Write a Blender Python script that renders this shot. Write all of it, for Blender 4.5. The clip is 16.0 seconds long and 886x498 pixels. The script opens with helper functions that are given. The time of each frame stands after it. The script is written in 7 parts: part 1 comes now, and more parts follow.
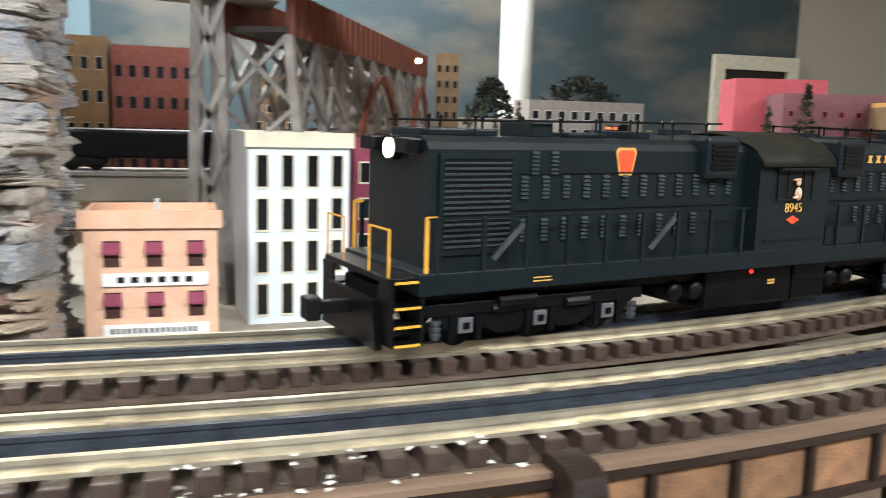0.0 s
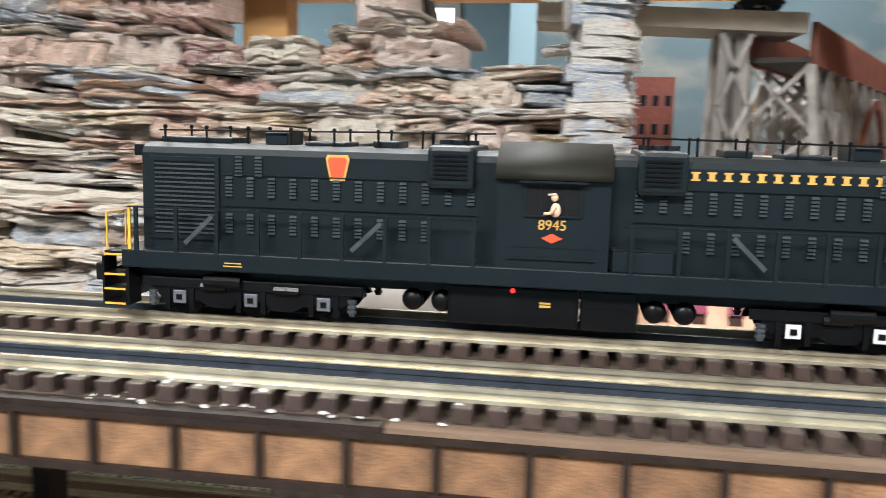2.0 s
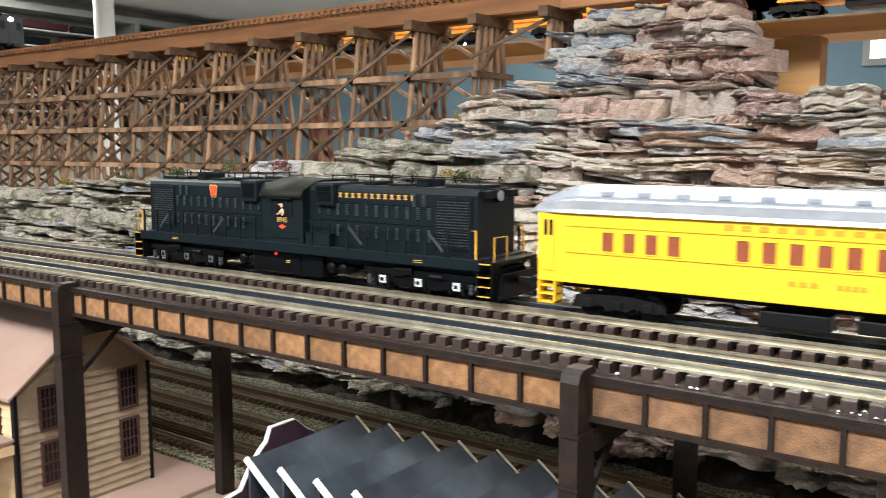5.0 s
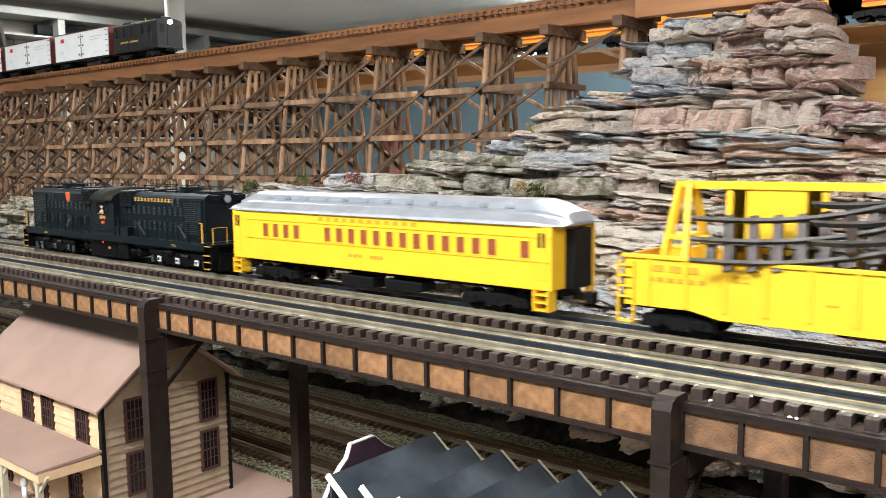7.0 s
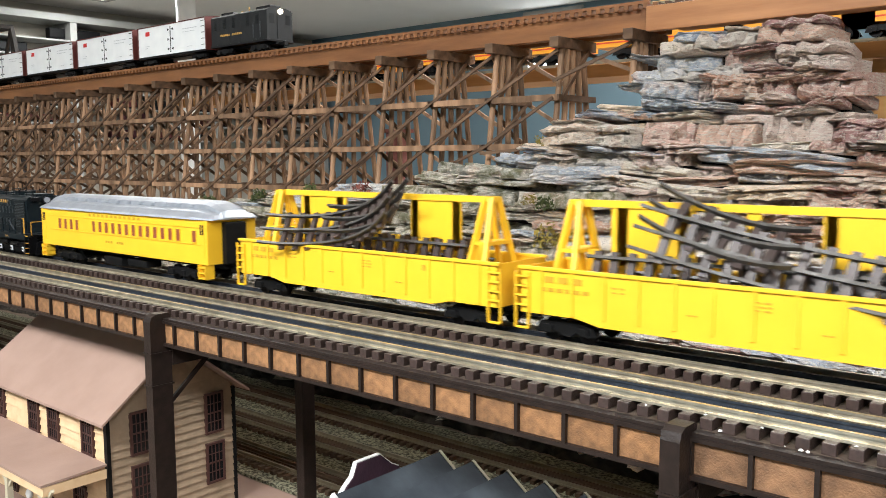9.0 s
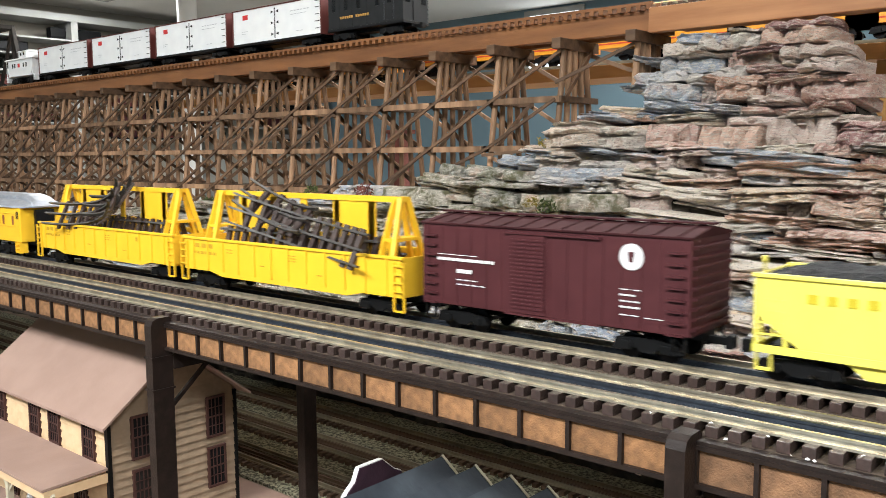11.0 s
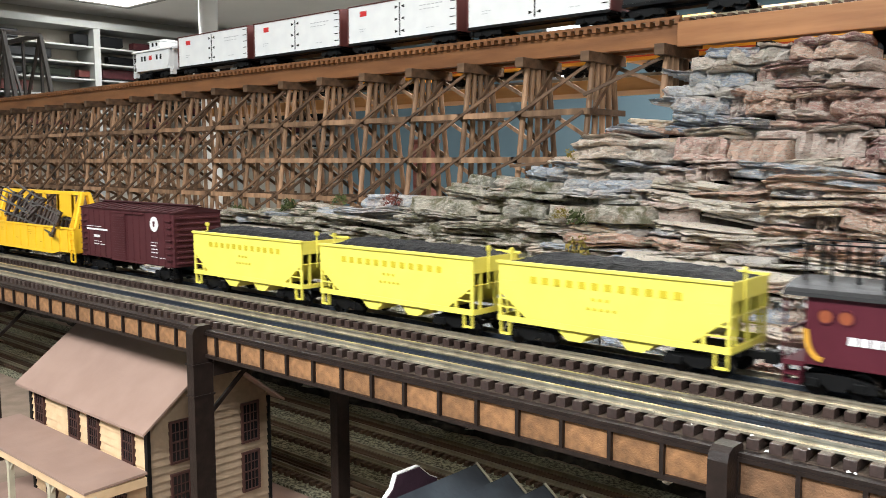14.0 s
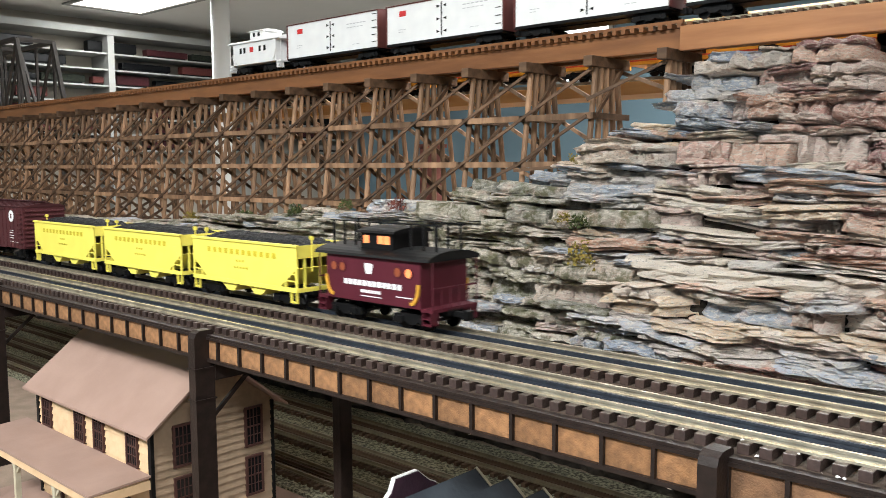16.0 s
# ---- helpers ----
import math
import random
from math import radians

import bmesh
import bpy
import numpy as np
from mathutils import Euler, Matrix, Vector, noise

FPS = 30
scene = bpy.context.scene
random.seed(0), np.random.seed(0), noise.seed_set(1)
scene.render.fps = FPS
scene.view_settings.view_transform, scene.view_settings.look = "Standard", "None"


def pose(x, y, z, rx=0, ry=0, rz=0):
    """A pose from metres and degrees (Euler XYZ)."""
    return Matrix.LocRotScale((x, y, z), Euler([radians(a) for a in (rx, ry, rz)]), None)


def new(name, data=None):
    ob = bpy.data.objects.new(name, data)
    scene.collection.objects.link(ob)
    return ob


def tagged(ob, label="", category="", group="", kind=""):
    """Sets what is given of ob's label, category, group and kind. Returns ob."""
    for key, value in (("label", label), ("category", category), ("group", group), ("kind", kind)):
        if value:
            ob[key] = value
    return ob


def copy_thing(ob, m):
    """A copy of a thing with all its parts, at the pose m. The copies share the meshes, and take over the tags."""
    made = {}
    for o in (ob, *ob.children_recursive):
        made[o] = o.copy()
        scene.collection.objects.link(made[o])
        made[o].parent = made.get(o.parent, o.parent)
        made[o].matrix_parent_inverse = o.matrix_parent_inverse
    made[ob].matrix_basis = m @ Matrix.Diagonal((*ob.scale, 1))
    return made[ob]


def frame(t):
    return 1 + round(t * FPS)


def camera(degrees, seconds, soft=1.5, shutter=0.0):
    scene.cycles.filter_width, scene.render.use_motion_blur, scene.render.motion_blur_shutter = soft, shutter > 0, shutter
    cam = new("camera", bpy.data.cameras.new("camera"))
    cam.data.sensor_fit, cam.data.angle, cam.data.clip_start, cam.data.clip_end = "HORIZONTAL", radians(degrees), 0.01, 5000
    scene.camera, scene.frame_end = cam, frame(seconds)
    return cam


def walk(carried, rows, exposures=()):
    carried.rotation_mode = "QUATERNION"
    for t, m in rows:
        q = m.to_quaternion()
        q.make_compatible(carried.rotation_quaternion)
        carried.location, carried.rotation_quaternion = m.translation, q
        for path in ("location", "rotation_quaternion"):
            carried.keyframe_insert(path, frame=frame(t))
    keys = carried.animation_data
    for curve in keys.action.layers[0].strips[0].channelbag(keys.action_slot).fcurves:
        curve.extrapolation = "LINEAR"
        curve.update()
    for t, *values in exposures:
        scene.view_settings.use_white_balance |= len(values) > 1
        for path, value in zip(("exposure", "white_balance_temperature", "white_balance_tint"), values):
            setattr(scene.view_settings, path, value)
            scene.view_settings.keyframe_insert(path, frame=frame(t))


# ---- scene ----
cam = camera(55.0, 16.0, soft=0.45, shutter=0.5)


def seen_from(x, y, z, yaw, pitch, roll):
    """The camera's pose from its eye and its yaw to the left of +y, pitch up and roll."""
    return pose(x, y, z) @ pose(0, 0, 0, 0, 0, yaw) @ pose(0, 0, 0, 90 + pitch) @ pose(0, 0, 0, 0, 0, roll)


PATH = [
    (0.0, 0.4774, -0.2540, 0.0918, -16.62, -8.66, 1.68),
    (0.5, 0.4446, -0.2659, 0.0947, -10.90, -8.54, 1.34),
    (1.0, 0.4304, -0.2789, 0.0944, -4.08, -8.43, 1.32),
    (1.5, 0.3854, -0.3224, 0.1087, 2.76, -9.24, 0.89),
    (2.0, 0.3250, -0.3240, 0.0950, 8.75, -8.00, 1.45),
    (2.5, 0.2982, -0.3512, 0.1062, 16.09, -8.59, 0.99),
    (3.0, 0.2837, -0.3806, 0.1068, 22.17, -8.17, 0.77),
    (3.5, 0.2672, -0.4102, 0.1118, 27.11, -7.57, 0.59),
    (4.0, 0.2486, -0.4402, 0.1109, 30.48, -7.10, 0.75),
    (4.5, 0.2308, -0.4579, 0.1124, 33.18, -6.92, 0.53),
    (5.0, 0.2206, -0.4672, 0.1164, 35.65, -6.77, -0.02),
    (7.5, 0.2066, -0.4731, 0.1285, 40.02, -6.42, -0.58),
    (8.0, 0.2080, -0.4706, 0.1303, 40.15, -6.35, -0.52),
    (8.5, 0.2084, -0.4673, 0.1348, 40.27, -6.19, -0.42),
    (9.0, 0.2035, -0.4673, 0.1389, 40.41, -6.22, -0.28),
    (11.5, 0.1981, -0.4645, 0.1440, 40.55, -6.32, -0.35),
    (12.0, 0.1952, -0.4695, 0.1459, 40.74, -6.32, -0.36),
    (12.5, 0.1946, -0.4788, 0.1465, 41.02, -6.27, -0.22),
    (13.0, 0.1960, -0.4829, 0.1476, 41.17, -6.15, -0.00),
    (13.5, 0.1974, -0.4855, 0.1494, 41.35, -6.01, -0.04),
    (14.0, 0.1951, -0.4894, 0.1500, 41.45, -5.91, -0.07),
    (14.5, 0.1957, -0.4924, 0.1508, 41.59, -5.86, -0.09),
    (15.0, 0.2013, -0.4876, 0.1511, 42.07, -5.82, -0.16),
    (15.5, 0.2055, -0.4858, 0.1518, 42.30, -5.67, -0.19),
    (16.0, 0.2069, -0.4829, 0.1509, 42.35, -5.63, -0.27),
]
walk(cam, [(t, seen_from(*row)) for t, *row in PATH], exposures=[(0, -0.12), (1, -0.06), (2, 0.06), (3, 0.05), (5, -0.02), (9, -0.12), (14, -0.25), (16, -0.25)])

# world and large lights
world = bpy.data.worlds.new("room_air")
scene.world = world
world.use_nodes = True
world.node_tree.nodes["Background"].inputs[0].default_value = (0.75, 0.8, 0.9, 1)
world.node_tree.nodes["Background"].inputs[1].default_value = 0.15

CEIL, FLOOR_Z, GROUND = 1.28, -1.2, -0.268


def ceiling_lamp(x, y, watts, w=1.15, d=0.55):
    data = bpy.data.lights.new("panel_light", "AREA")
    data.shape, data.size, data.size_y, data.energy = "RECTANGLE", w, d, watts
    data.color = (0.955, 0.985, 1.0)
    ob = new("panel_light", data)
    ob.matrix_world = pose(x, y, CEIL - 0.03)
    return ob


LAMPS = [(-5.2, 2.5, 40), (-4.6, -1.6, 16), (-2.6, 1.2, 20), (-2.4, -1.2, 15), (-0.3, 1.3, 62), (-0.3, -1.5, 134), (1.8, -1.3, 95), (0.8, 2.5, 56), (-2.0, 3.9, 66)]
for lx, ly, lw in LAMPS:
    ceiling_lamp(lx, ly, lw)


# ---------------------------------------------------------------- materials
def material(name, colour, rough=0.6, metal=0.0, second=None, scale=60.0, bump=0.0, bump_scale=None, vary=0.0, emit=0.0, spec=0.3, detail=6.0, stretch=(1, 1, 1), mix_lo=0.35, mix_hi=0.7, coat=0.0):
    """A procedural surface: two tones mixed by noise in object space, fine speckle, bump, and a per-object shade."""
    m = bpy.data.materials.new(name)
    m.use_nodes = True
    nt = m.node_tree
    p = nt.nodes["Principled BSDF"]
    p.inputs["Roughness"].default_value, p.inputs["Metallic"].default_value = rough, metal
    p.inputs["Coat Weight"].default_value = coat
    p.inputs["Specular IOR Level"].default_value = spec
    tc, mp = nt.nodes.new("ShaderNodeTexCoord"), nt.nodes.new("ShaderNodeMapping")
    mp.inputs["Scale"].default_value = stretch
    nt.links.new(tc.outputs["Object"], mp.inputs["Vector"])
    n1 = nt.nodes.new("ShaderNodeTexNoise")
    n1.inputs["Scale"].default_value, n1.inputs["Detail"].default_value = scale, detail
    nt.links.new(mp.outputs[0], n1.inputs["Vector"])
    ramp = nt.nodes.new("ShaderNodeValToRGB")
    second = second or tuple(c * 0.82 for c in colour)
    ramp.color_ramp.elements[0].position, ramp.color_ramp.elements[1].position = mix_lo, mix_hi
    ramp.color_ramp.elements[0].color, ramp.color_ramp.elements[1].color = (*second, 1), (*colour, 1)
    nt.links.new(n1.outputs["Fac"], ramp.inputs[0])
    out = ramp.outputs[0]
    if vary:
        info, hsv = nt.nodes.new("ShaderNodeObjectInfo"), nt.nodes.new("ShaderNodeHueSaturation")
        rng = nt.nodes.new("ShaderNodeMapRange")
        rng.inputs[3].default_value, rng.inputs[4].default_value = 1 - vary, 1 + vary
        nt.links.new(info.outputs["Random"], rng.inputs[0])
        nt.links.new(rng.outputs[0], hsv.inputs["Value"])
        nt.links.new(out, hsv.inputs["Color"])
        out = hsv.outputs[0]
    nt.links.new(out, p.inputs["Base Color"])
    if bump:
        n2, b = nt.nodes.new("ShaderNodeTexNoise"), nt.nodes.new("ShaderNodeBump")
        n2.inputs["Scale"].default_value, n2.inputs["Detail"].default_value = bump_scale or scale * 4, 8
        nt.links.new(mp.outputs[0], n2.inputs["Vector"])
        nt.links.new(n2.outputs["Fac"], b.inputs["Height"])
        b.inputs["Strength"].default_value, b.inputs["Distance"].default_value = bump, 0.002
        nt.links.new(b.outputs[0], p.inputs["Normal"])
    if emit:
        p.inputs["Emission Color"].default_value = (*colour, 1)
        p.inputs["Emission Strength"].default_value = emit
    return m


def rock_material(name, tones, mossy=0.0, island=False):
    """Weathered slate: each slab takes one of the tones, with pale crust, dark pits, stains and fine layering."""
    m = bpy.data.materials.new(name)
    m.use_nodes = True
    nt, L = m.node_tree, m.node_tree.links
    p = nt.nodes["Principled BSDF"]
    p.inputs["Roughness"].default_value = 0.88
    p.inputs["Specular IOR Level"].default_value = 0.2
    info, geo, ramp = nt.nodes.new("ShaderNodeObjectInfo"), nt.nodes.new("ShaderNodeNewGeometry"), nt.nodes.new("ShaderNodeValToRGB")
    cr = ramp.color_ramp
    cr.interpolation = "CONSTANT"
    while len(cr.elements) < len(tones):
        cr.elements.new(1.0)
    for i, (e, c) in enumerate(zip(cr.elements, tones)):
        e.position, e.color = i / len(tones), (*c, 1)
    L.new(geo.outputs["Random Per Island"] if island else info.outputs["Random"], ramp.inputs[0])
    flat = nt.nodes.new("ShaderNodeMapping")
    flat.inputs["Scale"].default_value = (1, 1, 4.5)
    L.new(geo.outputs["Position"], flat.inputs["Vector"])

    def grain(scale, detail, source):
        n = nt.nodes.new("ShaderNodeTexNoise")
        n.inputs["Scale"].default_value, n.inputs["Detail"].default_value = scale, detail
        n.inputs["Roughness"].default_value = 0.65
        L.new(source, n.inputs["Vector"])
        return n

    def layer(under, noise_node, lo, hi, colour, most):
        r, mx, k = nt.nodes.new("ShaderNodeMapRange"), nt.nodes.new("ShaderNodeMix"), nt.nodes.new("ShaderNodeRGB")
        r.inputs["From Min"].default_value, r.inputs["From Max"].default_value = lo, hi
        r.inputs["To Max"].default_value = most
        L.new(noise_node.outputs["Fac"], r.inputs["Value"])
        mx.data_type = "RGBA"
        k.outputs[0].default_value = (*colour, 1)
        L.new(r.outputs[0], mx.inputs[0])
        L.new(under, mx.inputs[6])
        L.new(k.outputs[0], mx.inputs[7])
        return mx.outputs[2]

    stain, crust, pits, fine = grain(17, 5, geo.outputs["Position"]), grain(115, 9, flat.outputs[0]), grain(150, 9, flat.outputs[0]), grain(420, 6, flat.outputs[0])
    rust = grain(31, 6, geo.outputs["Position"])
    out = layer(ramp.outputs[0], stain, 0.52, 0.68, (0.82, 0.71, 0.60), 0.55)
    out = layer(out, rust, 0.53, 0.66, (0.62, 0.38, 0.28), 0.55)
    out = layer(out, crust, 0.50, 0.56, (0.93, 0.87, 0.78), 0.62)
    out = layer(out, pits, 0.43, 0.38, (0.20, 0.155, 0.13), 0.5)
    out = layer(out, fine, 0.41, 0.33, (0.22, 0.19, 0.17), 0.35)
    if mossy:
        moss = grain(48, 9, geo.outputs["Position"])
        out = layer(out, moss, 0.60 - 0.14 * mossy, 0.68 - 0.08 * mossy, (0.15, 0.15, 0.07), 0.85)
    L.new(out, p.inputs["Base Color"])
    add, bmp = nt.nodes.new("ShaderNodeMath"), nt.nodes.new("ShaderNodeBump")
    L.new(pits.outputs["Fac"], add.inputs[0])
    L.new(fine.outputs["Fac"], add.inputs[1])
    L.new(add.outputs[0], bmp.inputs["Height"])
    bmp.inputs["Strength"].default_value, bmp.inputs["Distance"].default_value = 1.0, 0.0048
    L.new(bmp.outputs[0], p.inputs["Normal"])
    return m


CREAM = [(0.90, 0.75, 0.62), (0.92, 0.83, 0.71), (0.72, 0.65, 0.60), (0.91, 0.78, 0.67), (0.86, 0.60, 0.47), (0.92, 0.74, 0.55), (0.82, 0.75, 0.67), (0.84, 0.67, 0.60)]
BLUE = [(0.60, 0.65, 0.73), (0.52, 0.57, 0.64), (0.72, 0.72, 0.74), (0.47, 0.53, 0.63), (0.78, 0.74, 0.70)]
RUST = [(0.68, 0.41, 0.35), (0.78, 0.52, 0.44), (0.54, 0.32, 0.30), (0.80, 0.64, 0.56), (0.76, 0.48, 0.36)]
MOSSY = [(0.62, 0.58, 0.48), (0.52, 0.51, 0.45), (0.74, 0.68, 0.57), (0.56, 0.51, 0.43), (0.78, 0.69, 0.59)]
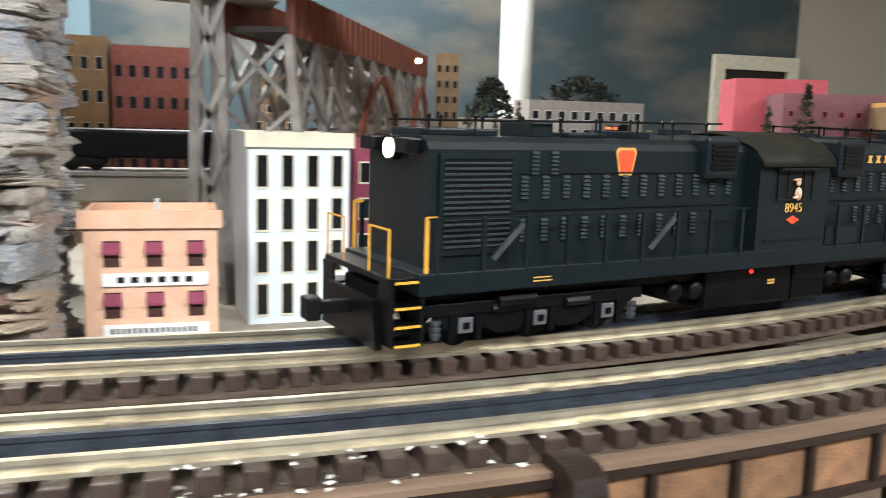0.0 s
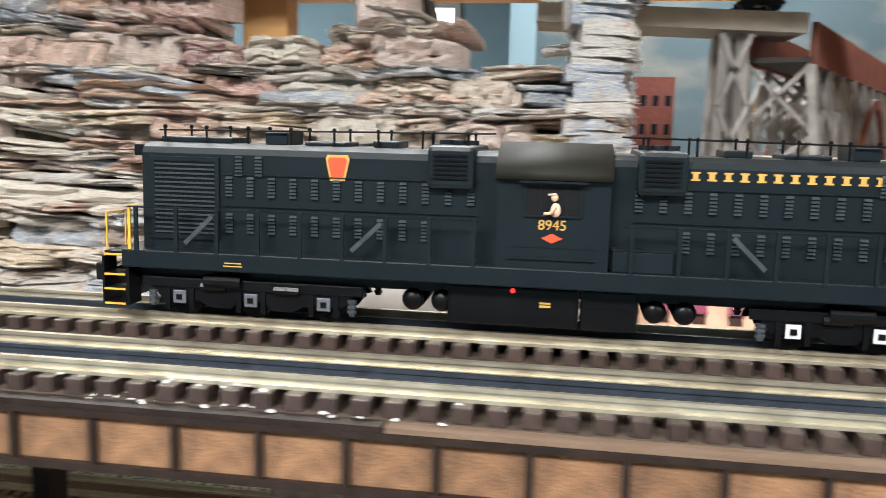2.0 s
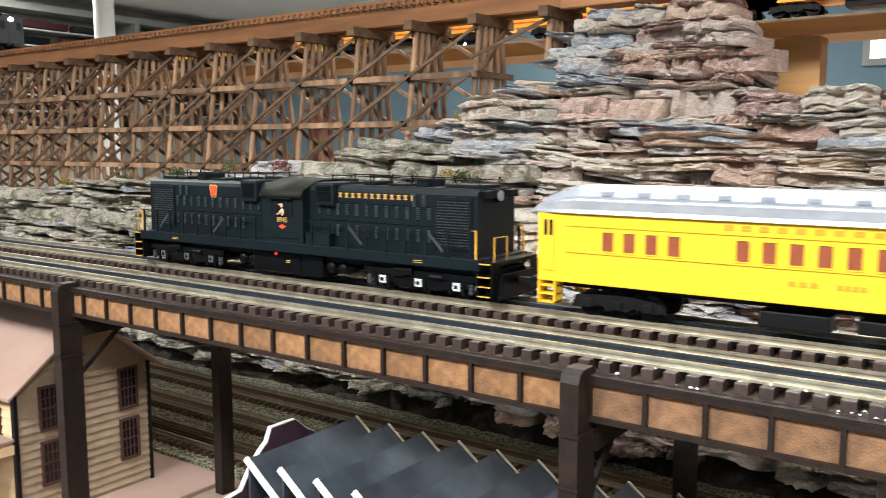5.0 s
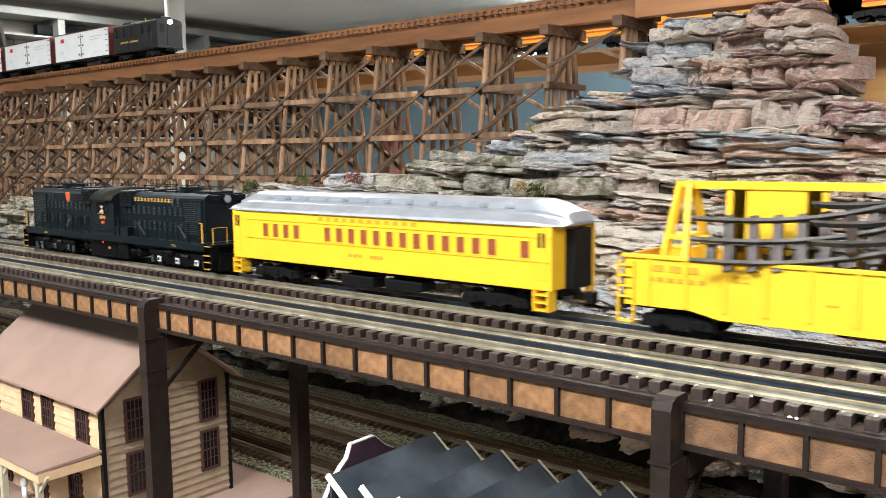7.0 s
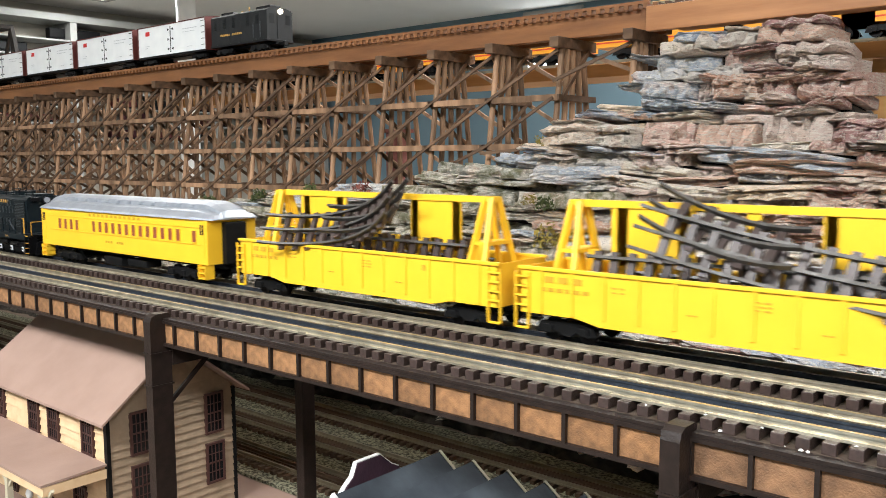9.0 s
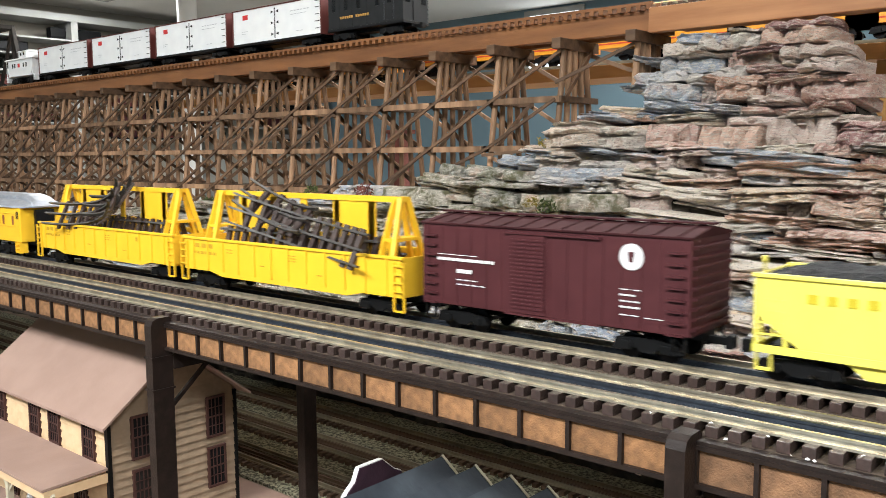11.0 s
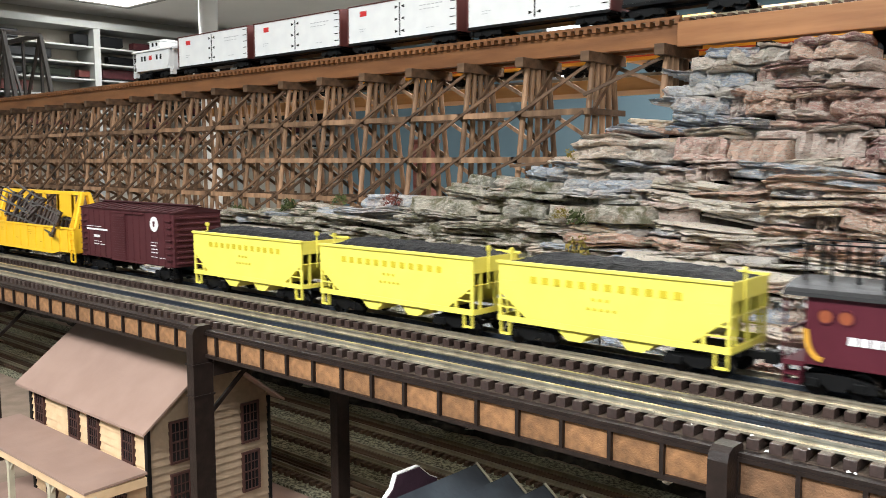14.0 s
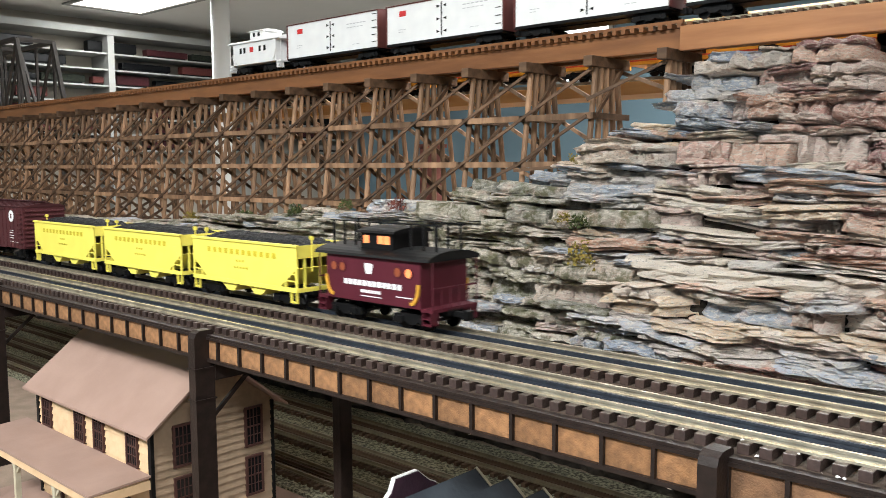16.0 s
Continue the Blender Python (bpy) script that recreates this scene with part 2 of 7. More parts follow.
M = dict(
    rail=material("nickel_rail", (0.66, 0.60, 0.47), 0.33, 0.80, (0.42, 0.37, 0.28), 70, vary=0.03),
    centre=material("blackened_rail", (0.045, 0.055, 0.07), 0.35, 0.4, (0.03, 0.035, 0.045), 120),
    tie=material("brown_plastic_tie", (0.052, 0.033, 0.028), 0.36, 0, (0.032, 0.021, 0.018), 300, 0.2, vary=0.2, spec=0.45),
    # plywood darkened: this colour carries the shade between the ties
    roadbed=material("gap_shade_plywood", (0.085, 0.062, 0.046), 0.8, 0, (0.05, 0.035, 0.026), 60, 0.3, stretch=(1, 6, 6)),
    plyedge=material("raw_tan_ply_edge", (0.17, 0.112, 0.076), 0.9, 0, (0.12, 0.078, 0.052), 80, 0.3, stretch=(0.2, 1, 1)),
    oldboard=material("scuffed_fibre_board", (0.205, 0.108, 0.055), 0.8, 0, (0.105, 0.056, 0.030), 90, 0.4, 900, vary=0.16, mix_lo=0.3, mix_hi=0.6, detail=10),
    hardboard=material("fibre_board", (0.255, 0.128, 0.056), 0.8, 0, (0.12, 0.060, 0.028), 120, 0.4, 900, vary=0.16, mix_lo=0.3, mix_hi=0.6, detail=10),
    girder=material("dark_brown_girder", (0.023, 0.015, 0.0125), 0.38, 0, (0.013, 0.009, 0.0075), 110, 0.15, spec=0.2),
    loco=material("dark_green_black_enamel", (0.0056, 0.0094, 0.0118), 0.38, 0, (0.0043, 0.0074, 0.0094), 40, spec=0.2),
    locodark=material("satin_black", (0.0035, 0.0035, 0.004), 0.34, 0, (0.002, 0.002, 0.0025), 80, spec=0.2),
    boxblack=material("dusty_black_enamel", (0.016, 0.017, 0.018), 0.5, 0, (0.011, 0.012, 0.0125), 70, spec=0.2),
    black=material("flat_black", (0.006, 0.006, 0.0065), 0.5, 0, (0.004, 0.004, 0.004), 120, spec=0.15),
    steelgrey=material("grey_metal", (0.16, 0.17, 0.19), 0.45, 0.6, scale=200),
    bracegrey=material("worn_grey_brace", (0.055, 0.062, 0.070), 0.4, 0.2, (0.035, 0.040, 0.046), 90),
    roofbronze=material("cab_roof_paint", (0.014, 0.0135, 0.010), 0.6, 0, (0.011, 0.011, 0.008), 60, spec=0.12),
    # hood enamel made lighter, so louvre and slat highlights sit in the colour
    louvre=material("highlit_louvre_enamel", (0.030, 0.039, 0.044), 0.28, 0, (0.023, 0.031, 0.035), 60, spec=0.45),
    gold=material("gold_lettering", (0.52, 0.29, 0.07), 0.5, 0, scale=200),
    railyellow=material("yellow_handrail", (0.64, 0.33, 0.04), 0.5, scale=200),
    red=material("emblem_red", (0.62, 0.07, 0.025), 0.5, scale=200),
    lampglow=material("headlamp_glow", (1.0, 0.86, 0.62), 0.3, emit=9.0),
    redglow=material("red_marker_glow", (1.0, 0.03, 0.02), 0.3, emit=2.5),
    figure=material("figure_paint", (0.62, 0.40, 0.28), 0.7, scale=100),
    yellow=material("yellow_car_paint", (0.78, 0.465, 0.026), 0.45, 0, (0.73, 0.43, 0.022), 40),
    lemon=material("lemon_car_paint", (0.74, 0.655, 0.115), 0.45, 0, (0.70, 0.605, 0.10), 40),
    ochre=material("faded_lettering", (0.52, 0.30, 0.02), 0.6, scale=200),
    silver=material("silver_roof", (0.35, 0.37, 0.41), 0.35, 0.45, (0.28, 0.30, 0.33), 60),
    winred=material("red_brown_window", (0.26, 0.07, 0.03), 0.35, scale=150),
    roofred=material("dull_tuscan_roof", (0.045, 0.014, 0.015), 0.85, 0, (0.035, 0.011, 0.012), 50, spec=0.1),
    tuscan=material("tuscan_red", (0.066, 0.018, 0.020), 0.5, 0, (0.054, 0.014, 0.016), 50, spec=0.2),
    cabred=material("caboose_red", (0.078, 0.013, 0.021), 0.5, 0, (0.066, 0.010, 0.017), 50, spec=0.2),
    white=material("white_car_paint", (0.80, 0.81, 0.80), 0.5, 0, (0.74, 0.75, 0.75), 40),
    brownend=material("brown_car_end", (0.12, 0.03, 0.025), 0.5, scale=60),
    coal=material("coal", (0.012, 0.012, 0.013), 0.6, 0, (0.006, 0.006, 0.007), 260, 1.0, 700, spec=0.15),
    warmglass=material("lit_window", (1.0, 0.28, 0.10), 0.3, emit=0.75),
    darkglass=material("dark_glass", (0.012, 0.013, 0.014), 0.12, scale=20),
    timber=material("stained_trestle_wood", (0.37, 0.22, 0.128), 0.65, 0, (0.145, 0.083, 0.046), 60, 0.3, 300, vary=0.35, stretch=(1, 1, 0.25)),
    timberlong=material("stained_ledger_wood", (0.15, 0.087, 0.049), 0.65, 0, (0.070, 0.040, 0.023), 60, 0.3, 300, vary=0.25, stretch=(0.2, 1, 1)),
    stringer=material("orange_brown_stringer", (0.25, 0.105, 0.038), 0.5, 0, (0.15, 0.060, 0.022), 50, 0.2, 260, vary=0.1, stretch=(0.15, 1, 1)),
    shelfwood=material("varnished_shelf_edge", (0.40, 0.185, 0.075), 0.45, 0, (0.27, 0.115, 0.045), 40, 0.1, 200, stretch=(0.2, 1, 2)),
    ply=material("varnished_plywood", (0.60, 0.34, 0.13), 0.5, 0, (0.50, 0.26, 0.09), 40, 0.1, 200, stretch=(0.2, 1, 2)),
    tiewood=material("dark_wood_tie", (0.085, 0.05, 0.03), 0.8, scale=200),
    # dark brown that stands in for shade between the cliff's slabs
    crevice=material("crevice_shade_brown", (0.075, 0.060, 0.047), 0.95, 0, (0.025, 0.021, 0.017), 60, 1.0, 200),
    rock_cream=rock_material("cream_slate", CREAM), rock_blue=rock_material("blue_slate", BLUE), rock_rust=rock_material("rust_slate", RUST), rock_moss=rock_material("mossy_slate", MOSSY, 1.0),
    rest_cream=rock_material("cream_slate_rest", CREAM, 0.0, True), rest_blue=rock_material("blue_slate_rest", BLUE, 0.0, True), rest_rust=rock_material("rust_slate_rest", RUST, 0.0, True), rest_moss=rock_material("mossy_slate_rest", MOSSY, 1.0, True),
    ballast=material("yard_ballast", (0.33, 0.32, 0.22), 0.95, 0, (0.055, 0.052, 0.034), 260, 1.0, 500, mix_lo=0.4, mix_hi=0.62),
    sand=material("tan_ground", (0.27, 0.20, 0.15), 0.95, 0, (0.20, 0.15, 0.11), 30, 0.4, 300),
    plaster=material("dusty_plaster", (0.58, 0.52, 0.46), 0.95, 0, (0.20, 0.16, 0.13), 34, 0.8, 120),
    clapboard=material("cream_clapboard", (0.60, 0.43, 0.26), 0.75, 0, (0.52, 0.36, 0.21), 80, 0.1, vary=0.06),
    # the cream boards again, with the gable ends' shade put into the colour
    clapshade=material("shaded_cream_clapboard", (0.29, 0.21, 0.14), 0.8, 0, (0.23, 0.165, 0.108), 80, 0.1, vary=0.08),
    card=material("brown_card_roof", (0.29, 0.195, 0.155), 0.85, 0, (0.25, 0.165, 0.13), 24, 0.15, 400),
    frame=material("dark_red_brown_trim", (0.06, 0.025, 0.02), 0.6, scale=200),
    slate=material("blue_grey_roofing", (0.050, 0.060, 0.070), 0.75, 0, (0.026, 0.031, 0.038), 24, 0.3, 200, vary=0.15, spec=0.1),
    whitetrim=material("white_trim", (0.68, 0.68, 0.66), 0.7, scale=80),
    creamtrim=material("cream_trim", (0.42, 0.38, 0.28), 0.8, scale=80),
    purple=material("dark_maroon_wall", (0.050, 0.022, 0.036), 0.75, 0, (0.035, 0.016, 0.026), 90, 0.3),
    grass=material("dried_foliage", (0.34, 0.25, 0.05), 0.95, 0, (0.20, 0.16, 0.04), 150, vary=0.15),
    moss=material("green_foliage", (0.10, 0.12, 0.035), 0.95, 0, (0.06, 0.08, 0.03), 150, vary=0.3),
    peach=material("peach_brick", (0.72, 0.46, 0.33), 0.75, 0, (0.64, 0.39, 0.27), 60, 0.2, 300),
    paleblue=material("pale_blue_wall", (0.66, 0.76, 0.80), 0.7, 0, (0.60, 0.70, 0.75), 40),
    palegrey=material("pale_grey_wall", (0.50, 0.51, 0.52), 0.7, 0, (0.44, 0.45, 0.46), 40),
    cream=material("cream_stone", (0.75, 0.70, 0.56), 0.7, scale=60),
    maroon=material("maroon_wall", (0.25, 0.05, 0.09), 0.7, 0, (0.20, 0.04, 0.075), 60),
    rose=material("rose_red_wall", (0.50, 0.10, 0.12), 0.7, 0, (0.43, 0.08, 0.10), 60),
    mauve=material("mauve_wall", (0.20, 0.085, 0.10), 0.75, 0, (0.16, 0.07, 0.085), 60),
    brick=material("red_brick", (0.23, 0.085, 0.065), 0.85, 0, (0.17, 0.06, 0.05), 120, 0.3),
    khaki=material("khaki_tower", (0.20, 0.135, 0.075), 0.8, 0, (0.16, 0.105, 0.06), 60),
    greyhouse=material("grey_stucco", (0.30, 0.27, 0.25), 0.8, scale=60),
    steelbridge=material("weathered_grey_steel", (0.27, 0.25, 0.23), 0.6, 0.1, (0.16, 0.14, 0.13), 40, 0.2, vary=0.25),
    rust=material("rust_red_girder", (0.17, 0.05, 0.028), 0.6, 0, (0.11, 0.032, 0.02), 30, 0.2),
    concrete=material("grey_concrete", (0.34, 0.31, 0.26), 0.85, 0, (0.27, 0.245, 0.205), 30, 0.3),
    pole=material("white_painted_pipe", (0.78, 0.78, 0.75), 0.4, 0, (0.72, 0.72, 0.69), 6),
    wallblue=material("blue_grey_wall_paint", (0.15, 0.225, 0.265), 0.85, 0, (0.135, 0.205, 0.245), 3, 0.05, 200),
    wallgrey=material("warm_grey_wall_paint", (0.46, 0.42, 0.35), 0.85, 0, (0.43, 0.39, 0.33), 3, 0.05, 200),
    ceilingm=material("ceiling_tile", (0.85, 0.82, 0.77), 0.9, 0, (0.80, 0.77, 0.72), 2, 0.1, 150),
    floorm=material("floor_vinyl", (0.50, 0.47, 0.43), 0.5, 0, (0.43, 0.40, 0.37), 8, 0.05),
    shelfm=material("white_shelf", (0.32, 0.32, 0.30), 0.6, 0, (0.28, 0.28, 0.26), 8),
    orange=material("orange_car_paint", (0.80, 0.28, 0.03), 0.4, 0, (0.75, 0.25, 0.025), 40),
    pine=material("dark_pine", (0.035, 0.055, 0.025), 0.95, 0, (0.02, 0.033, 0.016), 150, 0.5, vary=0.2),
    hedge=material("dark_tree_mass", (0.028, 0.032, 0.022), 0.95, 0, (0.016, 0.019, 0.014), 60, 0.5),
    panel=material("lit_ceiling_panel", (1.0, 0.96, 0.90), 0.5, emit=3.2),
    window=material("bright_daylight_pane", (0.86, 0.93, 1.0), 0.5, emit=3.0),
    ebony=material("dark_bridge_timber", (0.030, 0.024, 0.020), 0.6, scale=100),
)


def sky_paint():
    """A painted backdrop: grey-teal sky with soft cream clouds, warmer towards the ground."""
    m = bpy.data.materials.new("painted_sky_backdrop")
    m.use_nodes = True
    nt, L = m.node_tree, m.node_tree.links
    p = nt.nodes["Principled BSDF"]
    p.inputs["Roughness"].default_value = 0.85
    tc, mp, n = nt.nodes.new("ShaderNodeTexCoord"), nt.nodes.new("ShaderNodeMapping"), nt.nodes.new("ShaderNodeTexNoise")
    mp.inputs["Scale"].default_value = (1.6, 1.6, 3.6)
    n.inputs["Scale"].default_value, n.inputs["Detail"].default_value = 1.3, 5
    L.new(tc.outputs["Object"], mp.inputs["Vector"])
    L.new(mp.outputs[0], n.inputs["Vector"])
    r = nt.nodes.new("ShaderNodeValToRGB")
    r.color_ramp.elements[0].position, r.color_ramp.elements[1].position = 0.46, 0.72
    r.color_ramp.elements[0].color, r.color_ramp.elements[1].color = (0.040, 0.064, 0.076, 1), (0.165, 0.148, 0.122, 1)
    L.new(n.outputs["Fac"], r.inputs[0])
    L.new(r.outputs[0], p.inputs["Base Color"])
    return m


M["sky"] = sky_paint()


# ---------------------------------------------------------------- mesh helpers
def box(bm, x0, x1, y0, y1, z0, z1, bevel=0.0, m=None):
    r = bmesh.ops.create_cube(bm, size=1.0)
    mm = Matrix.Translation(((x0 + x1) / 2, (y0 + y1) / 2, (z0 + z1) / 2)) @ Matrix.Diagonal((abs(x1 - x0), abs(y1 - y0), abs(z1 - z0), 1))
    bmesh.ops.transform(bm, matrix=(m @ mm) if m else mm, verts=r["verts"])
    if bevel:
        edges = list({e for v in r["verts"] for e in v.link_edges})
        bmesh.ops.bevel(bm, geom=edges, offset=bevel, segments=2, affect="EDGES", profile=0.6)
    return bm


def rod(bm, a, b, r, seg=6, r2=None):
    a, b = Vector(a), Vector(b)
    d = b - a
    m = Matrix.Translation((a + b) / 2) @ d.to_track_quat("Z", "Y").to_matrix().to_4x4()
    bmesh.ops.create_cone(bm, cap_ends=True, segments=seg, radius1=r, radius2=r if r2 is None else r2, depth=d.length, matrix=m)
    return bm


def beam(bm, a, b, w, h):
    """A square timber from a to b, w wide across and h high."""
    a, b = Vector(a), Vector(b)
    d = b - a
    m = Matrix.Translation((a + b) / 2) @ d.to_track_quat("X", "Z").to_matrix().to_4x4() @ Matrix.Diagonal((d.length, w, h, 1))
    bmesh.ops.create_cube(bm, size=1.0, matrix=m)
    return bm


def ball(bm, c, r, seg=10, scale=(1, 1, 1)):
    bmesh.ops.create_uvsphere(bm, u_segments=seg, v_segments=max(5, seg // 2 + 1), radius=r, matrix=Matrix.Translation(c) @ Matrix.Diagonal((*scale, 1)))
    return bm


def extrude_poly(bm, pts, lo, hi, axis="x"):
    """A prism: the outline pts in the plane across the axis, from lo to hi along it."""
    def at(p, s):
        return {"x": (s, p[0], p[1]), "y": (p[0], s, p[1]), "z": (p[0], p[1], s)}[axis]
    a, b = [bm.verts.new(at(p, lo)) for p in pts], [bm.verts.new(at(p, hi)) for p in pts]
    n = len(pts)
    bm.faces.new(a)
    bm.faces.new(b[::-1])
    for i in range(n):
        bm.faces.new((a[i], b[i], b[(i + 1) % n], a[(i + 1) % n]))
    bmesh.ops.recalc_face_normals(bm, faces=bm.faces)
    return bm


def mesh_of(name, bm, mat, smooth=False):
    me = bpy.data.meshes.new(name)
    bm.to_mesh(me)
    bm.free()
    me.materials.append(mat)
    if smooth:
        for f in me.polygons:
            f.use_smooth = True
    return me


def part(name, bm, mat, parent, label="", smooth=False, at=None):
    """One mesh object under a thing or a part; bm may be a mesh made before."""
    me = bm if isinstance(bm, bpy.types.Mesh) else mesh_of(name, bm, mat, smooth)
    ob = new(name, me)
    ob.parent = parent
    if at is not None:
        ob.matrix_basis = at
    return tagged(ob, label)


def thing(name, label, category, group="", kind="", at=None):
    ob = new(name)
    ob.empty_display_size = 0.02
    if at is not None:
        ob.matrix_basis = at
    return tagged(ob, label, category, group, kind)


def single(name, bm, mat, label, category, group="", kind="", smooth=False, at=None):
    ob = new(name, mesh_of(name, bm, mat, smooth))
    if at is not None:
        ob.matrix_basis = at
    return tagged(ob, label, category, group, kind)


def B():
    return bmesh.new()


def line_of(s, off=0.0):
    """Place and heading on the main line: straight along x to 0.47, then an arc of 1.36 m that bends away. off: to the far side."""
    if s <= 0.47:
        return s, off, 0.0
    a = (s - 0.47) / 1.36
    r = 1.36 - off
    return 0.47 + r * math.sin(a), 1.36 - r * math.cos(a), a


def on_line(s, off=0.0, z=0.0):
    x, y, a = line_of(s, off)
    return Matrix.Translation((x, y, z)) @ Matrix.Rotation(a, 4, "Z")


def sweep(bm, s0, s1, y0, y1, z0, z1, step=0.04):
    """A bar along the main line, from offset y0 to y1 and height z0 to z1."""
    cuts = [s0, s1] if s1 <= 0.47 else sorted({s0, min(max(s0, 0.47), s1), *[0.47 + i * step for i in range(1, 200) if max(s0, 0.47) < 0.47 + i * step < s1], s1})
    rings = []
    for s in cuts:
        rings.append([bm.verts.new((*line_of(s, o)[:2], z)) for o, z in ((y0, z0), (y1, z0), (y1, z1), (y0, z1))])
    for a, b in zip(rings, rings[1:]):
        for i in range(4):
            bm.faces.new((a[i], b[i], b[(i + 1) % 4], a[(i + 1) % 4]))
    bm.faces.new(rings[0])
    bm.faces.new(rings[-1][::-1])
    bmesh.ops.recalc_face_normals(bm, faces=bm.faces)
    return bm


# ---------------------------------------------------------------- the room
def room():
    single("floor", box(B(), -6.4, 4.2, -3.2, 5.3, FLOOR_Z - 0.05, FLOOR_Z), M["floorm"], "grey vinyl floor of the club room", "floor", kind="structure")
    single("ceiling", box(B(), -6.4, 4.2, -3.2, 5.3, CEIL, CEIL + 0.05), M["ceilingm"], "off-white tiled ceiling with light panels", "ceiling", kind="structure")
    single("wall_west", box(B(), -6.45, -6.3, -3.2, 5.2, FLOOR_Z, CEIL), M["wallgrey"], "warm grey wall behind the shelves", "wall", kind="structure")
    single("wall_east", box(B(), 4.2, 4.3, -3.2, 3.4, FLOOR_Z, CEIL), M["wallgrey"], "warm grey painted wall", "wall", kind="structure")
    single("wall_south", box(B(), -6.4, 4.2, -3.3, -3.2, FLOOR_Z, CEIL), M["wallblue"], "blue-grey painted wall", "wall", kind="structure")
    single("wall_return", box(B(), 0.05, 0.15, 3.0, 5.2, FLOOR_Z, CEIL), M["wallblue"], "blue-grey painted return wall", "wall", kind="structure")
    single("wall_north", box(B(), -6.4, 0.05, 5.2, 5.3, FLOOR_Z, CEIL), M["wallblue"], "blue-grey painted wall behind the trestle", "wall", kind="structure")
    single("backdrop", box(B(), 0.15, 3.05, 3.0, 3.1, FLOOR_Z, CEIL), M["sky"], "painted sky backdrop with soft clouds", "backdrop", kind="structure")
    single("wall_northeast", box(B(), 3.05, 4.2, 3.0, 3.1, FLOOR_Z, CEIL), M["wallgrey"], "warm grey wall beside the painted backdrop", "wall", kind="structure")
    for lx, ly, _ in LAMPS:
        lamp = thing("ceiling_light", "glowing white ceiling light panel in a metal frame", "ceiling light", "ceiling lights", at=pose(lx, ly, CEIL))
        part("diffuser", box(B(), -0.56, 0.56, -0.26, 0.26, -0.006, -0.001), M["panel"], lamp, "glowing white diffuser")
        fr = B()
        for a in ((-0.6, 0.6, -0.3, -0.262), (-0.6, 0.6, 0.262, 0.3), (-0.6, -0.562, -0.262, 0.262), (0.562, 0.6, -0.262, 0.262)):
            box(fr, *a, -0.012, -0.001)
        part("frame", fr, M["shelfm"], lamp)


room()


# ---------------------------------------------------------------- layout ground
def layout_ground():
    single("ground", box(B(), -4.6, 3.6, -0.62, 2.9, GROUND - 0.03, GROUND), M["sand"], "tan scenery board of the model railway", "ground", kind="structure")
    b = B()
    box(b, -4.6, 0.9, 0.17, 0.47, GROUND, GROUND + 0.004)
    single("ballast", b, M["ballast"], "grey and brown ballast under the lower yard tracks", "ballast", kind="structure")


layout_ground()


# ---------------------------------------------------------------- bridge and main tracks
POSTS = [-2.1, -1.575, -1.05, -0.525, 0.0, 0.575, 1.1, 1.6]


def track_pair():
    for name, off in (("front_track", 0.0), ("rear_track", 0.09)):
        t = thing(name, "three-rail model track, nickel rails on dark brown ties", "track", "main line tracks", "structure")
        for nm, o, mat, h, w in (("rail", -0.018, M["rail"], 0, 0.0013), ("rail", 0.018, M["rail"], 0, 0.0013), ("centre_rail", 0.0, M["centre"], -0.0004, 0.0011)):
            b = B()
            sweep(b, -3.6, 3.4, off + o - w, off + o + w, -0.0016 + h, h)
            sweep(b, -3.6, 3.4, off + o - 0.0005, off + o + 0.0005, -0.0042, -0.0016 + h)
            sweep(b, -3.6, 3.4, off + o - 0.0024, off + o + 0.0024, -0.0056, -0.0042)
            part(nm, b, mat, t, "blackened centre rail" if nm == "centre_rail" else "")
        for s in (-0.62, -0.33, -0.05, 0.165, 0.362, 0.455, 0.60, 0.85):
            for o in (-0.018, 0.018):
                b = B()
                box(b, -0.0045, 0.0045, o - 0.0027, o + 0.0027, -0.0052, -0.0036, 0.0003)
                part("rail_joiner", b, M["rail"], t, at=on_line(s, off))
        far = B()
        b = B()
        box(b, -0.0036, 0.0036, -0.0265, 0.0265, -0.0120, -0.0056, 0.0005)
        tie_mesh = mesh_of("tie", b, M["tie"])
        s = -3.58
        while s < 3.3:
            if -1.05 < s < 0.9:
                part("tie", tie_mesh, None, t, at=on_line(s, off))
            else:
                box(far, -0.0036, 0.0036, -0.0265, 0.0265, -0.0120, -0.0056, m=on_line(s, off))
            s += 0.01285
        part("far_ties", far, M["tie"], t)["kind"] = "stuff"


track_pair()


